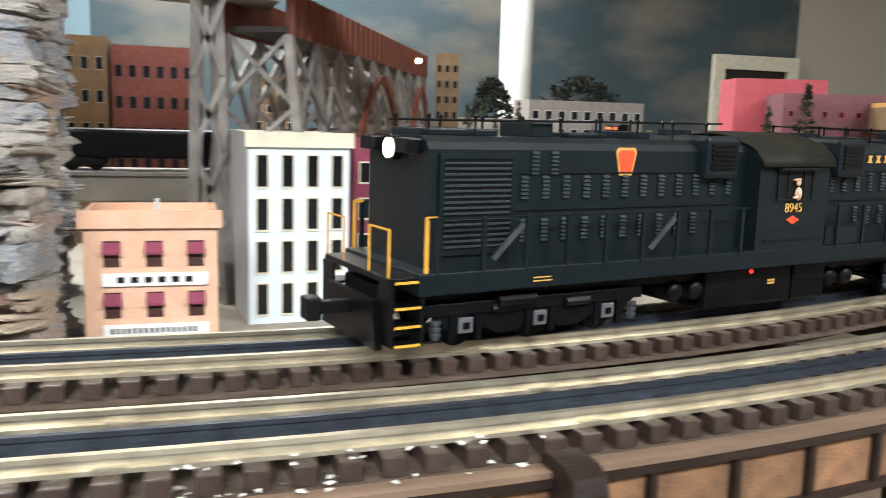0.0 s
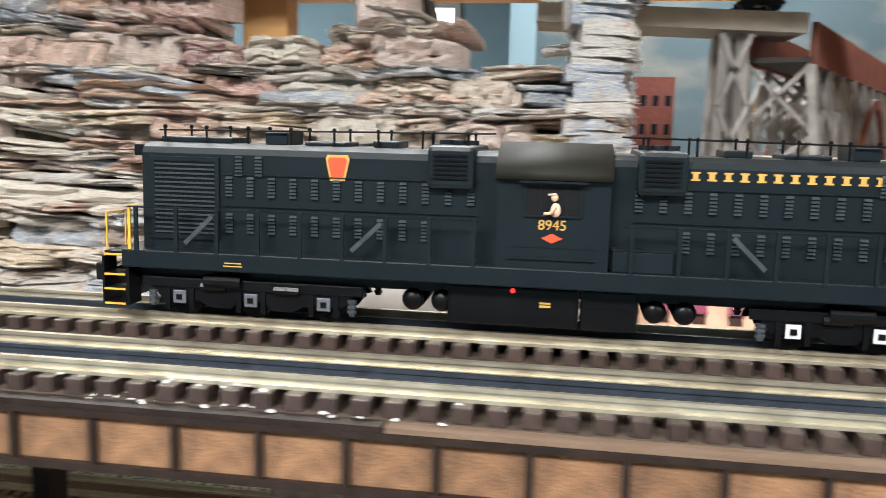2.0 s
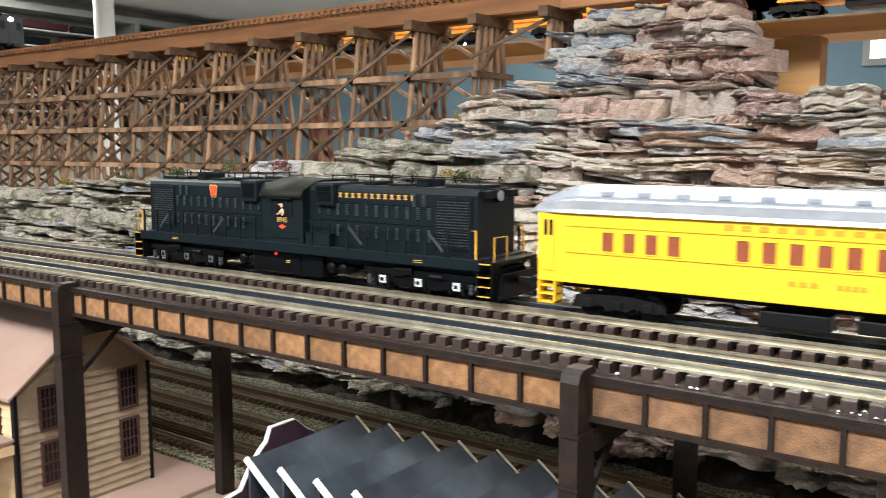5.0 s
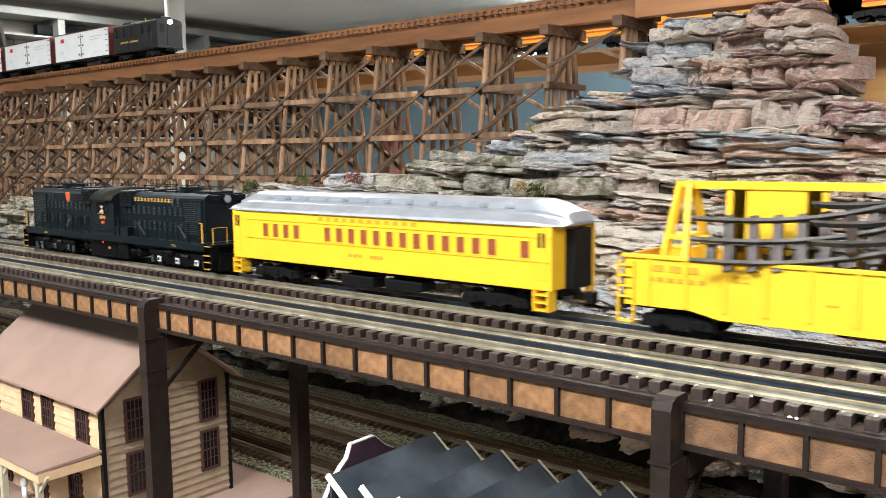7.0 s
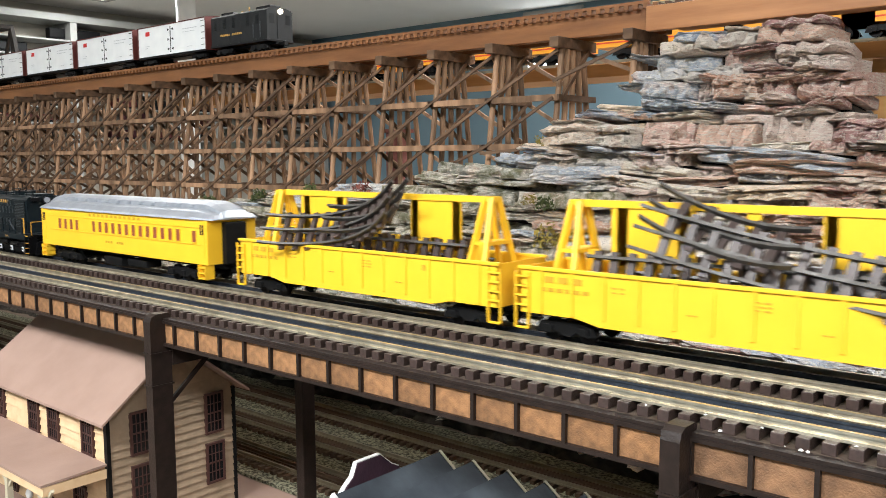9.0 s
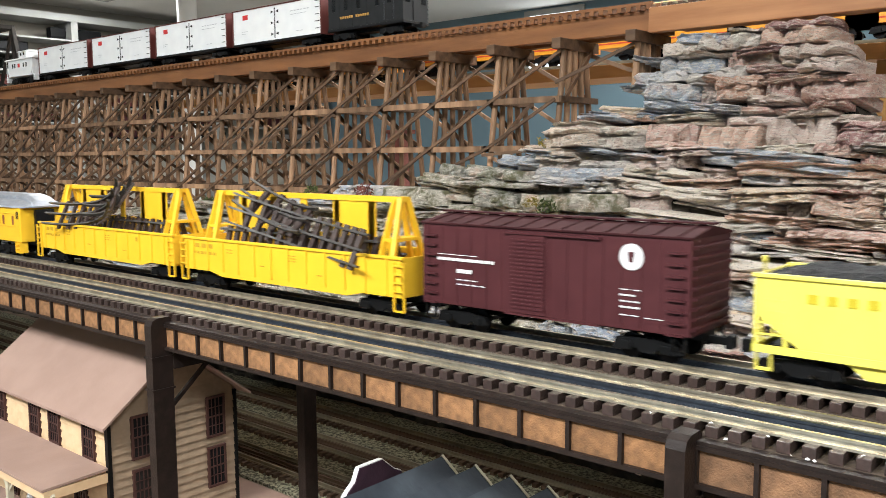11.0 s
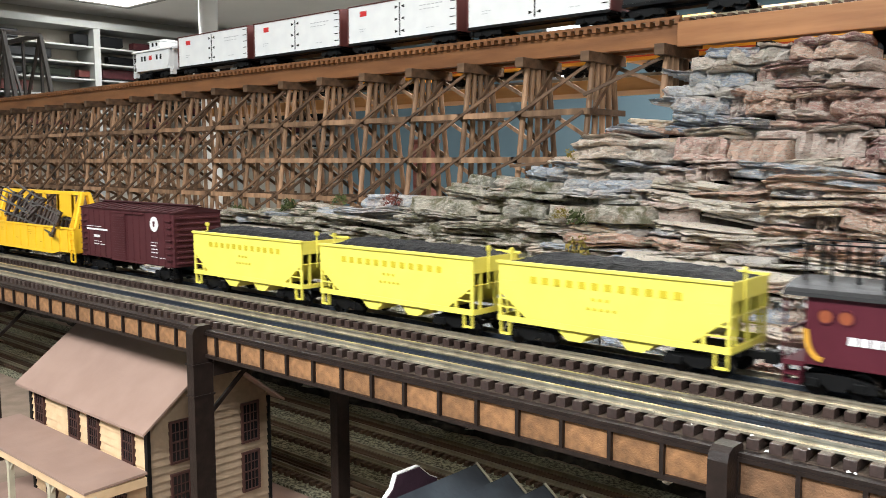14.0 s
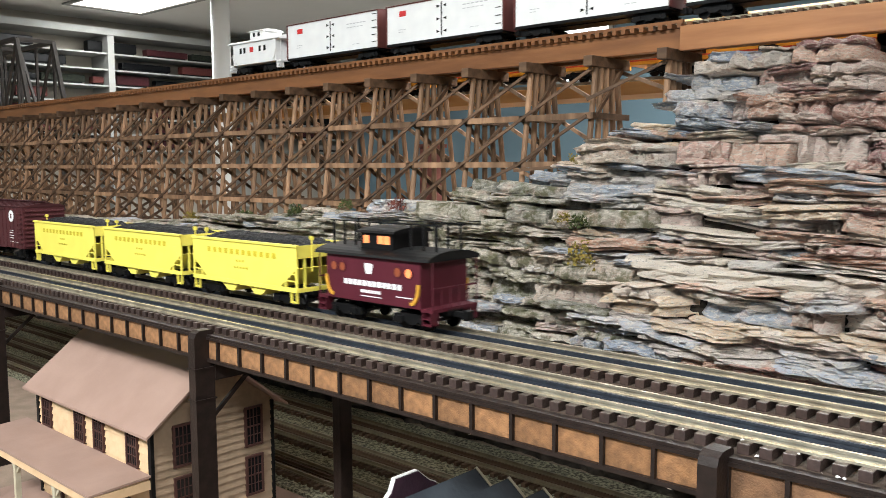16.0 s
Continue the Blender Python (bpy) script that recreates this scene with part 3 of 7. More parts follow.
def bridge():
    br = thing("plate_girder_bridge", "dark brown girder bridge with fibre-board web panels", "bridge")
    for y0, y1 in ((-0.028, 0.026), (0.062, 0.116)):
        b = B()
        sweep(b, -3.6, 3.4, y0, y1, -0.0140, -0.0120)
        part("roadbed", b, M["roadbed"], br, "wood roadbed strip, darkened for shade between the ties")
    for nm, y0, y1, mat in (("near_girder", -0.037, -0.0285, M["girder"]), ("far_girder", 0.1185, 0.130, M["girder"])):
        b = B()
        sweep(b, -3.6, 3.4, y0, y1, -0.0166, -0.0141)
        sweep(b, -3.6, 0.26, y0 + 0.001, y1, -0.0141, -0.0118)
        sweep(b, -3.6, 3.4, y0, y1, -0.0385, -0.0355)
        g = part(nm, b, mat, br)
        b = B()
        sweep(b, 0.261, 3.4, y0 + 0.001, y1, -0.0140, -0.0119)
        part("deck_edge", b, M["plyedge"], g, "raw tan edge of the plywood deck")
        yw = y0 + 0.0045
        b = B()
        box(b, -0.0013, 0.0013, -0.0045, 0.0045, -0.0355, -0.0166)
        rib = mesh_of("stiffener", b, mat)
        # each span has its own spacing of ribs
        for first, pitch, count, board in ((-1.5585, 0.0355, 44, M["hardboard"]), (0.0137, 0.0333, 48, M["oldboard"])):
            b = B()
            box(b, 0.001, pitch - 0.0010, -0.0015, 0.0015, -0.0355, -0.0166)
            web = mesh_of("web_panel", b, board)
            for k in range(count):
                part("web_panel", web, None, g, at=on_line(first + pitch * k, yw))
                part("stiffener", rib, None, g, at=on_line(first + pitch * k, yw))
    for s in np.arange(-1.6, 1.5, 0.14):
        b = B()
        box(b, -0.004, 0.004, -0.0275, 0.118, -0.034, -0.0142)
        part("cross_beam", b, M["girder"], br, at=on_line(float(s)))
    for s in POSTS:
        leg = B()
        prof = [(-0.050, GROUND), (-0.0285, GROUND), (-0.0285, -0.0095), (-0.031, -0.0072), (-0.043, -0.0072), (-0.048, -0.0095), (-0.050, -0.0145)]
        extrude_poly(leg, prof, 0.0022, 0.0138, "x")
        box(leg, 0.0010, 0.0150, -0.0512, -0.0272, -0.0455, -0.0438)
        box(leg, 0.0010, 0.0150, -0.0512, -0.0272, -0.0765, -0.0748)
        part("leg", leg, M["girder"], br, at=on_line(s))
        leg = B()
        box(leg, 0.004, 0.017, 0.128, 0.146, GROUND, -0.0386, 0.001)
        part("leg", leg, M["girder"], br, at=on_line(s))
        cap = B()
        box(cap, 0.0025, 0.0155, -0.0284, 0.1279, -0.058, -0.0387)
        part("cap_beam", cap, M["girder"], br, at=on_line(s))
        br2 = B()
        beam(br2, (0.007, -0.03, -0.098), (0.007, 0.016, -0.058), 0.003, 0.004)
        part("knee_brace", br2, M["girder"], br, at=on_line(s))


bridge()


# ---------------------------------------------------------------- lower yard
def yard_track(y, slope=0.0, z=GROUND + 0.004):
    t = thing("yard_track", "weathered three-rail yard track on dark ties", "track", "lower yard tracks")
    for nm, o in (("rail", -0.016), ("rail", 0.016), ("centre_rail", 0.0)):
        b = B()
        for zz0, zz1, w in ((0.0100, 0.0112, 0.0012), (0.0070, 0.0100, 0.0005), (0.0050, 0.0070, 0.0022)):
            box(b, -2.6, 0.9, o - w, o + w, zz0, zz1)
        part(nm, b, M["tiewood"] if nm == "centre_rail" else M["rail_old"], t)
    b = B()
    x = -2.58
    while x < 0.88:
        box(b, x - 0.0033, x + 0.0033, -0.027, 0.027, 0.0, 0.005)
        x += 0.013
    part("tie_bed", b, M["tiewood"], t)["kind"] = "stuff"
    t.matrix_basis = Matrix.Translation((0, y, z)) @ Matrix.Rotation(slope, 4, "Z")


M["rail_old"] = material("dull_yard_rail", (0.30, 0.26, 0.18), 0.4, 0.6, (0.20, 0.17, 0.12), 60)
for yy in (0.215, 0.305, 0.40):
    yard_track(yy)


# ---------------------------------------------------------------- rocks
def skyline(x):
    """The height of the cliff's crest along x."""
    pts = [(-3.0, -0.02), (-1.6, 0.03), (-1.1, 0.055), (-0.97, 0.075), (-0.7, 0.095), (-0.58, 0.115), (-0.45, 0.150), (-0.40, 0.190), (-0.350, 0.205), (-0.340, 0.248), (-0.30, 0.276),
           (-0.27, 0.294), (-0.20, 0.318), (-0.12, 0.316), (-0.06, 0.292), (-0.045, 0.235), (-0.02, 0.20), (0.0, 0.165), (0.085, 0.165), (0.095, 0.22), (0.12, 0.28), (0.19, 0.28),
           (0.21, 0.21), (0.235, 0.165), (0.29, 0.155), (0.305, 0.22), (0.325, 0.29), (0.36, 0.29), (0.39, 0.26)]
    return float(np.interp(x, [p[0] for p in pts], [p[1] for p in pts]))


def face_y(x, z):
    """How far back the cliff's face stands at a height."""
    lean = float(np.interp(z, [-0.27, -0.15, -0.08, -0.02, 0.08, 0.15, 0.2, 0.3], [0.462, 0.452, 0.432, 0.425, 0.45, 0.485, 0.515, 0.53]))
    return lean + 0.03 * noise.noise((x * 4, 1.3, z * 6))


def slab_mesh(k, kind):
    """A split slate slab, one unit long: thin strata with stepped, angular broken edges."""
    rng = random.Random(100 + k)
    b = B()
    nx, strata = 15, rng.choice((1, 2, 2, 3))
    cuts = sorted([0.0, 1.0] + [rng.uniform(0.22, 0.78) for _ in range(strata - 1)])
    knots = sorted([0.0, 1.0] + [rng.random() for _ in range(rng.randint(4, 7))])
    depth = [rng.uniform(-0.17, 0.17) for _ in knots]
    warp = [rng.uniform(-0.13, 0.13) for _ in range(5)]
    rings = []
    for j in range(strata):
        step = rng.uniform(-0.12, 0.12)
        chip = [rng.uniform(-0.06, 0.06) for _ in range(nx)]
        trim = (rng.uniform(0, 0.07), rng.uniform(0, 0.07))
        for edge in (0.0, 0.3, 0.65, 1.0):
            z = cuts[j] + (cuts[j + 1] - cuts[j]) * edge - 0.5
            ring = []
            for i in range(nx):
                q = i / (nx - 1)
                x = -0.5 + trim[0] + (1 - trim[0] - trim[1]) * q + (0.02 * rng.uniform(-1, 1) if 0 < i < nx - 1 else 0)
                y = -0.5 + step + float(np.interp(q, knots, depth)) + chip[i] + 0.075 * rng.uniform(-1, 1) + 0.30 * max(0.0, abs(q - 0.5) - 0.38) / 0.12
                y += 0.16 * max(0.0, edge - 0.5) + 0.10 * max(0.0, 0.3 - edge)
                w = float(np.interp(q, [0, 0.25, 0.5, 0.75, 1], warp))
                ring.append(b.verts.new((x, y, z + w + 0.04 * rng.uniform(-1, 1))))
            ring.append(b.verts.new((0.5, 0.5, z)))
            ring.append(b.verts.new((-0.5, 0.5, z)))
            rings.append(ring)
    n = nx + 2
    for lo, hi in zip(rings, rings[1:]):
        for i in range(n):
            b.faces.new((lo[i], lo[(i + 1) % n], hi[(i + 1) % n], hi[i]))
    b.faces.new(rings[0][::-1])
    b.faces.new(rings[-1])
    bmesh.ops.recalc_face_normals(b, faces=b.faces)
    return mesh_of("rock_slab", b, kind)


def rock_tone(x, z, rng):
    """Which slate lies where on the cliff: blue column, rust-red band beside it, mossy low end, cream elsewhere."""
    u = rng.random()
    if x < -0.47 + 0.16 * rng.random() and z < 0.135 and u < 0.88:
        return "moss"
    if -0.36 < x < -0.205 and z > 0.185:
        return "blue" if u < 0.72 else "cream"
    if -0.205 <= x < 0.03 and z > 0.135:
        return "rust" if u < 0.66 else "cream"
    if x > 0.29:
        return "blue" if u < 0.6 else "cream"
    if -0.36 < x < -0.16 and 0.02 < z < 0.10:
        return "blue" if u < 0.5 else "cream"
    return "cream" if u < 0.66 else ("rust" if u < 0.86 else "blue")


def mountain():
    rng = random.Random(11)
    hill = thing("rock_mountain", "layered slate cliff in grey, cream, pink and rust tones", "rock cliff")
    # rough core behind the slabs, near-black to paint the shade in their gaps
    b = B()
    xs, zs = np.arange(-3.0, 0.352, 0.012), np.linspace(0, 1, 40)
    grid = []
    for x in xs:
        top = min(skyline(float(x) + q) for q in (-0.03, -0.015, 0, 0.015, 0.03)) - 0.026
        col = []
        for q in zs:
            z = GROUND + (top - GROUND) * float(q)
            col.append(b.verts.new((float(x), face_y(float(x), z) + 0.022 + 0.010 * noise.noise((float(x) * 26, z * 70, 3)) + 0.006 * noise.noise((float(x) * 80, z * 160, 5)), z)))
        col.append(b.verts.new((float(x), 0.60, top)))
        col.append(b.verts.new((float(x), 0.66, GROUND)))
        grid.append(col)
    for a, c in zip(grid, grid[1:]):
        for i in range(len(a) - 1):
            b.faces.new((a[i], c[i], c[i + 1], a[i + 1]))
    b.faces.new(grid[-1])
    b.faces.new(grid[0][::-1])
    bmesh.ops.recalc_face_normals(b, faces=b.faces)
    part("core", b, M["crevice"], hill, "dark core, crevice shade put into its colour")
    slabs = {tone: [slab_mesh(40 * i + k, M["rock_" + tone]) for k in range(14)] for i, tone in enumerate(("cream", "blue", "rust", "moss"))}
    rest, count = {tone: [] for tone in slabs}, 0
    z = -0.235
    while z < 0.30:
        h = rng.choice((0.006, 0.008, 0.010, 0.012, 0.014, 0.017, 0.021)) * rng.uniform(0.85, 1.15)
        x = -1.9 + rng.uniform(-0.05, 0)
        while x < 0.355:
            far = x < -0.75
            w = rng.choice((rng.uniform(0.03, 0.07), rng.uniform(0.05, 0.14), rng.uniform(0.07, 0.16))) * (1.5 if far else 1.0)
            if rng.random() < 0.12:
                w *= 1.5
            if z > 0.14:
                w = min(w, 0.080)
            w = min(w, 0.372 - x)
            cx = x + w / 2
            top = min(skyline(x + 0.15 * w), skyline(x + 0.85 * w)) if w < 0.1 else skyline(cx)
            if w > 0.02 and z + h * 0.6 < top and z + h * 1.1 < 0.291 and not (z < -0.11 and rng.random() < 0.08):
                d = rng.uniform(0.055, 0.085)
                y = face_y(cx, z) + 0.026 + rng.uniform(-0.016, 0.011)
                near_gap = -0.216 < cx < -0.204 and z > 0.235
                if not near_gap:
                    tone = rock_tone(cx, z, rng)
                    me = rng.choice(slabs[tone])
                    m = Matrix.Translation((cx, y, z + h / 2 + rng.uniform(-0.002, 0.002))) @ Euler((rng.uniform(-0.16, 0.02), rng.uniform(-0.08, 0.08) + (0.03 if cx < 0 else -0.02), rng.uniform(-0.14, 0.14))).to_matrix().to_4x4() @ Matrix.Diagonal((w * 1.04, d, h * rng.uniform(1.0, 1.22), 1))
                    if -0.47 < cx < 0.36 and -0.03 < z < 0.28 and count < 300:
                        part("rock_slab", me, None, hill, at=m)
                        count += 1
                    else:
                        rest[tone].append((me, m))
            x += w * rng.uniform(0.86, 1.0)
        z += h * rng.uniform(0.86, 1.02)
    # the end face of the cliff towards the city
    z = -0.235
    while z < 0.27:
        h = rng.uniform(0.011, 0.022)
        y = 0.44
        while y < 0.60:
            w = rng.uniform(0.04, 0.09)
            m = Matrix.Translation((0.340 + rng.uniform(-0.008, 0.008), y + w / 2, z + h / 2)) @ Euler((0, 0, math.pi / 2 + rng.uniform(-0.15, 0.15))).to_matrix().to_4x4() @ Matrix.Diagonal((w * 1.1, 0.05, h * 1.1, 1))
            rest["blue"].append((rng.choice(slabs["blue"]), m))
            y += w * 0.9
        z += h * 0.9
    for key in rest:
        verts, faces = [], []
        for me, m in rest[key]:
            n = len(verts)
            verts += [tuple(m @ v.co) for v in me.vertices]
            faces += [[n + i for i in f.vertices] for f in me.polygons]
        me = bpy.data.meshes.new("far_slabs")
        me.from_pydata(verts, [], faces)
        me.materials.append(M["rest_" + key])
        part("far_slabs", me, None, hill)["kind"] = "stuff"


mountain()


# ---------------------------------------------------------------- trestle
DECK = 0.2975
BENTS = [-0.325 - 0.1095 * i for i in range(28)]


def bent(x, last):
    """One trestle bent: five posts, the outer two battered, tiered sills and sway braces."""
    t = thing("trestle_bent", "stained wooden trestle bent with round posts and braces", "trestle bent", "trestle bents", at=pose(x, 0.53, 0))
    foot = skyline(x) - 0.03
    yc = 0.030
    cap = B()
    box(cap, -0.007, 0.007, yc - 0.048, yc + 0.052, DECK - 0.014, DECK, 0.0008)
    part("cap", cap, M["timberlong"], t, "dark wooden cap")
    h = DECK - 0.014 - foot
    for k, (top, batter) in enumerate(((-0.027, -0.14), (-0.014, -0.06), (0, 0), (0.014, 0.06), (0.027, 0.14))):
        b = B()
        rod(b, (0, yc + top + batter * h, foot), (0, yc + top, DECK - 0.0135), 0.0042, 8)
        part("post", b, M["timber"], t, smooth=False)
    tiers = [z for z in (0.217, 0.151, 0.085, 0.019) if z > foot + 0.02]
    for z in tiers:
        half = 0.027 + 0.14 * (DECK - z) + 0.010
        for dx in (-0.0075, 0.0075):
            b = B()
            box(b, dx - 0.002, dx + 0.002, yc - half, yc + half, z - 0.004, z + 0.004)
            part("sill", b, M["timberlong"], t)
    edges = [DECK - 0.014] + tiers
    for i, (za, zb) in enumerate(zip(edges, edges[1:])):
        ha, hb = 0.027 + 0.14 * (DECK - za), 0.027 + 0.14 * (DECK - zb)
        b = B()
        beam(b, (-0.0085, yc - ha, za), (-0.0085, yc + hb, zb), 0.003, 0.0055)
        part("sway_brace", b, M["timberlong"], t)
        b = B()
        beam(b, (0.0085, yc + ha, za), (0.0085, yc - hb, zb), 0.003, 0.0055)
        part("sway_brace", b, M["timberlong"], t)


def trestle():
    for i, x in enumerate(BENTS):
        bent(x, i == 0)
    links = thing("trestle_bracing", "long wooden ledgers and diagonal braces along the trestle", "trestle bracing")
    for i, (xa, xb) in enumerate(zip(BENTS, BENTS[1:])):
        foot = max(skyline(xa), skyline(xb)) - 0.02
        for z, y0 in ((0.217, 0.515), (0.151, 0.506), (0.085, 0.497), (0.019, 0.487)):
            if z < foot:
                continue
            b = B()
            box(b, xb - 0.006, xa + 0.006, y0 - 0.0035, y0 + 0.0005, z - 0.0042, z + 0.0042)
            part("ledger", b, M["timber"], links)
        for za, zb, ya, yb in ((DECK - 0.016, 0.217, 0.524, 0.511), (0.217, 0.151, 0.511, 0.502), (0.151, 0.085, 0.502, 0.493), (0.085, 0.019, 0.493, 0.483)):
            if zb < foot:
                if za < foot:
                    continue
                zb = foot
            b = B()
            beam(b, (xa, ya, za), (xb, yb, zb), 0.0030, 0.0042)
            part("diagonal", b, M["timberlong"], links)
            b = B()
            beam(b, (xb, 1.12 - ya, za), (xa, 1.12 - yb, zb), 0.0035, 0.0055)
            part("diagonal", b, M["timber"], links)
    deck = thing("trestle_deck", "orange-brown wooden trestle deck with close ties and rails", "trestle deck")
    for y in (0.545, 0.590):
        b = B()
        box(b, -4.6, -0.31, y, y + 0.016, DECK, DECK + 0.026, 0.001)
        part("stringer", b, M["stringer"], deck, "orange-brown varnished stringer")
    b = B()
    x = -4.58
    while x < -0.3:
        box(b, x - 0.0032, x + 0.0032, 0.536, 0.616, DECK + 0.026, DECK + 0.032)
        x += 0.0135
    part("tie_bed", b, M["stringer"], deck)["kind"] = "stuff"
    b = B()
    box(b, -4.6, -0.31, 0.5375, 0.5425, DECK + 0.032, DECK + 0.036)
    part("guard_timber", b, M["stringer"], deck)
    for y in (0.565, 0.597):
        b = B()
        box(b, -4.6, 1.2, y - 0.0013, y + 0.0013, DECK + 0.032, DECK + 0.0375)
        part("rail", b, M["rail_old"], deck)
    shelf = thing("plywood_shelf", "varnished plywood track shelf above the cliff", "plywood shelf")
    part("board", box(B(), -0.31, 1.4, 0.5425, 0.64, DECK + 0.008, DECK + 0.027, 0.0015), M["shelfwood"], shelf)
    part("fascia", box(B(), -0.31, 1.4, 0.53, 0.542, DECK - 0.004, DECK + 0.027, 0.0015), M["shelfwood"], shelf)
    b = B()
    x = -0.3
    while x < 1.3:
        box(b, x - 0.0032, x + 0.0032, 0.54, 0.62, DECK + 0.0275, DECK + 0.032)
        x += 0.0135
    single("shelf_ties", b, M["tiewood"], "dark ties on the plywood shelf", "ties", kind="stuff")
    b = B()
    box(b, -0.215, -0.195, 0.545, 0.565, 0.20, DECK - 0.005, 0.001)
    single("prop_post", b, M["ebony"], "dark wooden prop post under the plywood shelf", "post")


trestle()


# ---------------------------------------------------------------- rolling stock
def truck(parent, x, wheels=2, base=0.034, z=0.0, mat=None, name="truck"):
    """A bogie: side frames with journals and springs, bolster and spoked wheels."""
    mat = mat or M["black"]
    half = base * (wheels - 1) / 2
    b = B()
    for y in (-0.0225, 0.0225):
        pts = [(-half - 0.012, 0.0060), (-half - 0.009, 0.014), (-half * 0.5, 0.0155), (half * 0.5, 0.0155), (half + 0.008, 0.013), (half + 0.011, 0.0075), (half + 0.004, 0.006), (half * 0.55, 0.0085),
               (half * 0.3, 0.0055), (-half * 0.3, 0.0055), (-half * 0.55, 0.0085), (-half - 0.004, 0.006)]
        extrude_poly(b, pts, y - 0.0015, y + 0.0015, "y")
    box(b, -0.006, 0.006, -0.021, 0.021, 0.009, 0.016)
    t = part(name, b, mat, parent, at=pose(x, 0, z))
    for k in range(wheels):
        wx = -half + base * k
        b = B()
        for y in (-0.0165, 0.0165):
            rod(b, (wx, y - 0.002, 0.0088), (wx, y + 0.002, 0.0088), 0.0088, 18)
        rod(b, (wx, -0.021, 0.0088), (wx, 0.021, 0.0088), 0.0018, 6)
        part("wheelset", b, M["locodark"], t)
        for y in (-0.0245, 0.0245):
            b = B()
            box(b, wx - 0.0035, wx + 0.0035, y - 0.0012, y + 0.0012, 0.0065, 0.0125, 0.0006)
            part("journal_box", b, mat, t)
    return t


def coupler(parent, x, sgn):
    b = B()
    box(b, min(x, x + sgn * 0.014), max(x, x + sgn * 0.014), -0.0025, 0.0025, 0.0135, 0.0185, 0.0005)
    box(b, min(x + sgn * 0.012, x + sgn * 0.018), max(x + sgn * 0.012, x + sgn * 0.018), -0.0045, 0.0045, 0.0115, 0.0205, 0.001)
    part("coupler", b, M["black"], parent)


def marks(parent, mat, x0, x1, z0, z1, n, y, name="lettering", gap=0.3, label=""):
    """A row of n plain bars that stands for a line of writing on a side."""
    p = (x1 - x0) / n
    me = mesh_of(name, box(B(), 0, p * (1 - gap), -0.0002, 0.0002, z0, z1), mat)
    for i in range(n):
        part(name, me, None, parent, label, at=pose(x0 + p * i, y, 0))


def glyphs(text, size, mat, parent, m, name="number"):
    """Raised characters in the built-in font."""
    cu = bpy.data.curves.new("glyph", "FONT")
    cu.body, cu.size, cu.align_x, cu.extrude = text, size, "CENTER", 0.0002
    ob = bpy.data.objects.new("glyph", cu)
    scene.collection.objects.link(ob)
    dg = bpy.context.evaluated_depsgraph_get()
    me = bpy.data.meshes.new_from_object(ob.evaluated_get(dg))
    bpy.data.objects.remove(ob)
    me.materials.clear()
    me.materials.append(mat)
    return part(name, me, mat, parent, at=m)


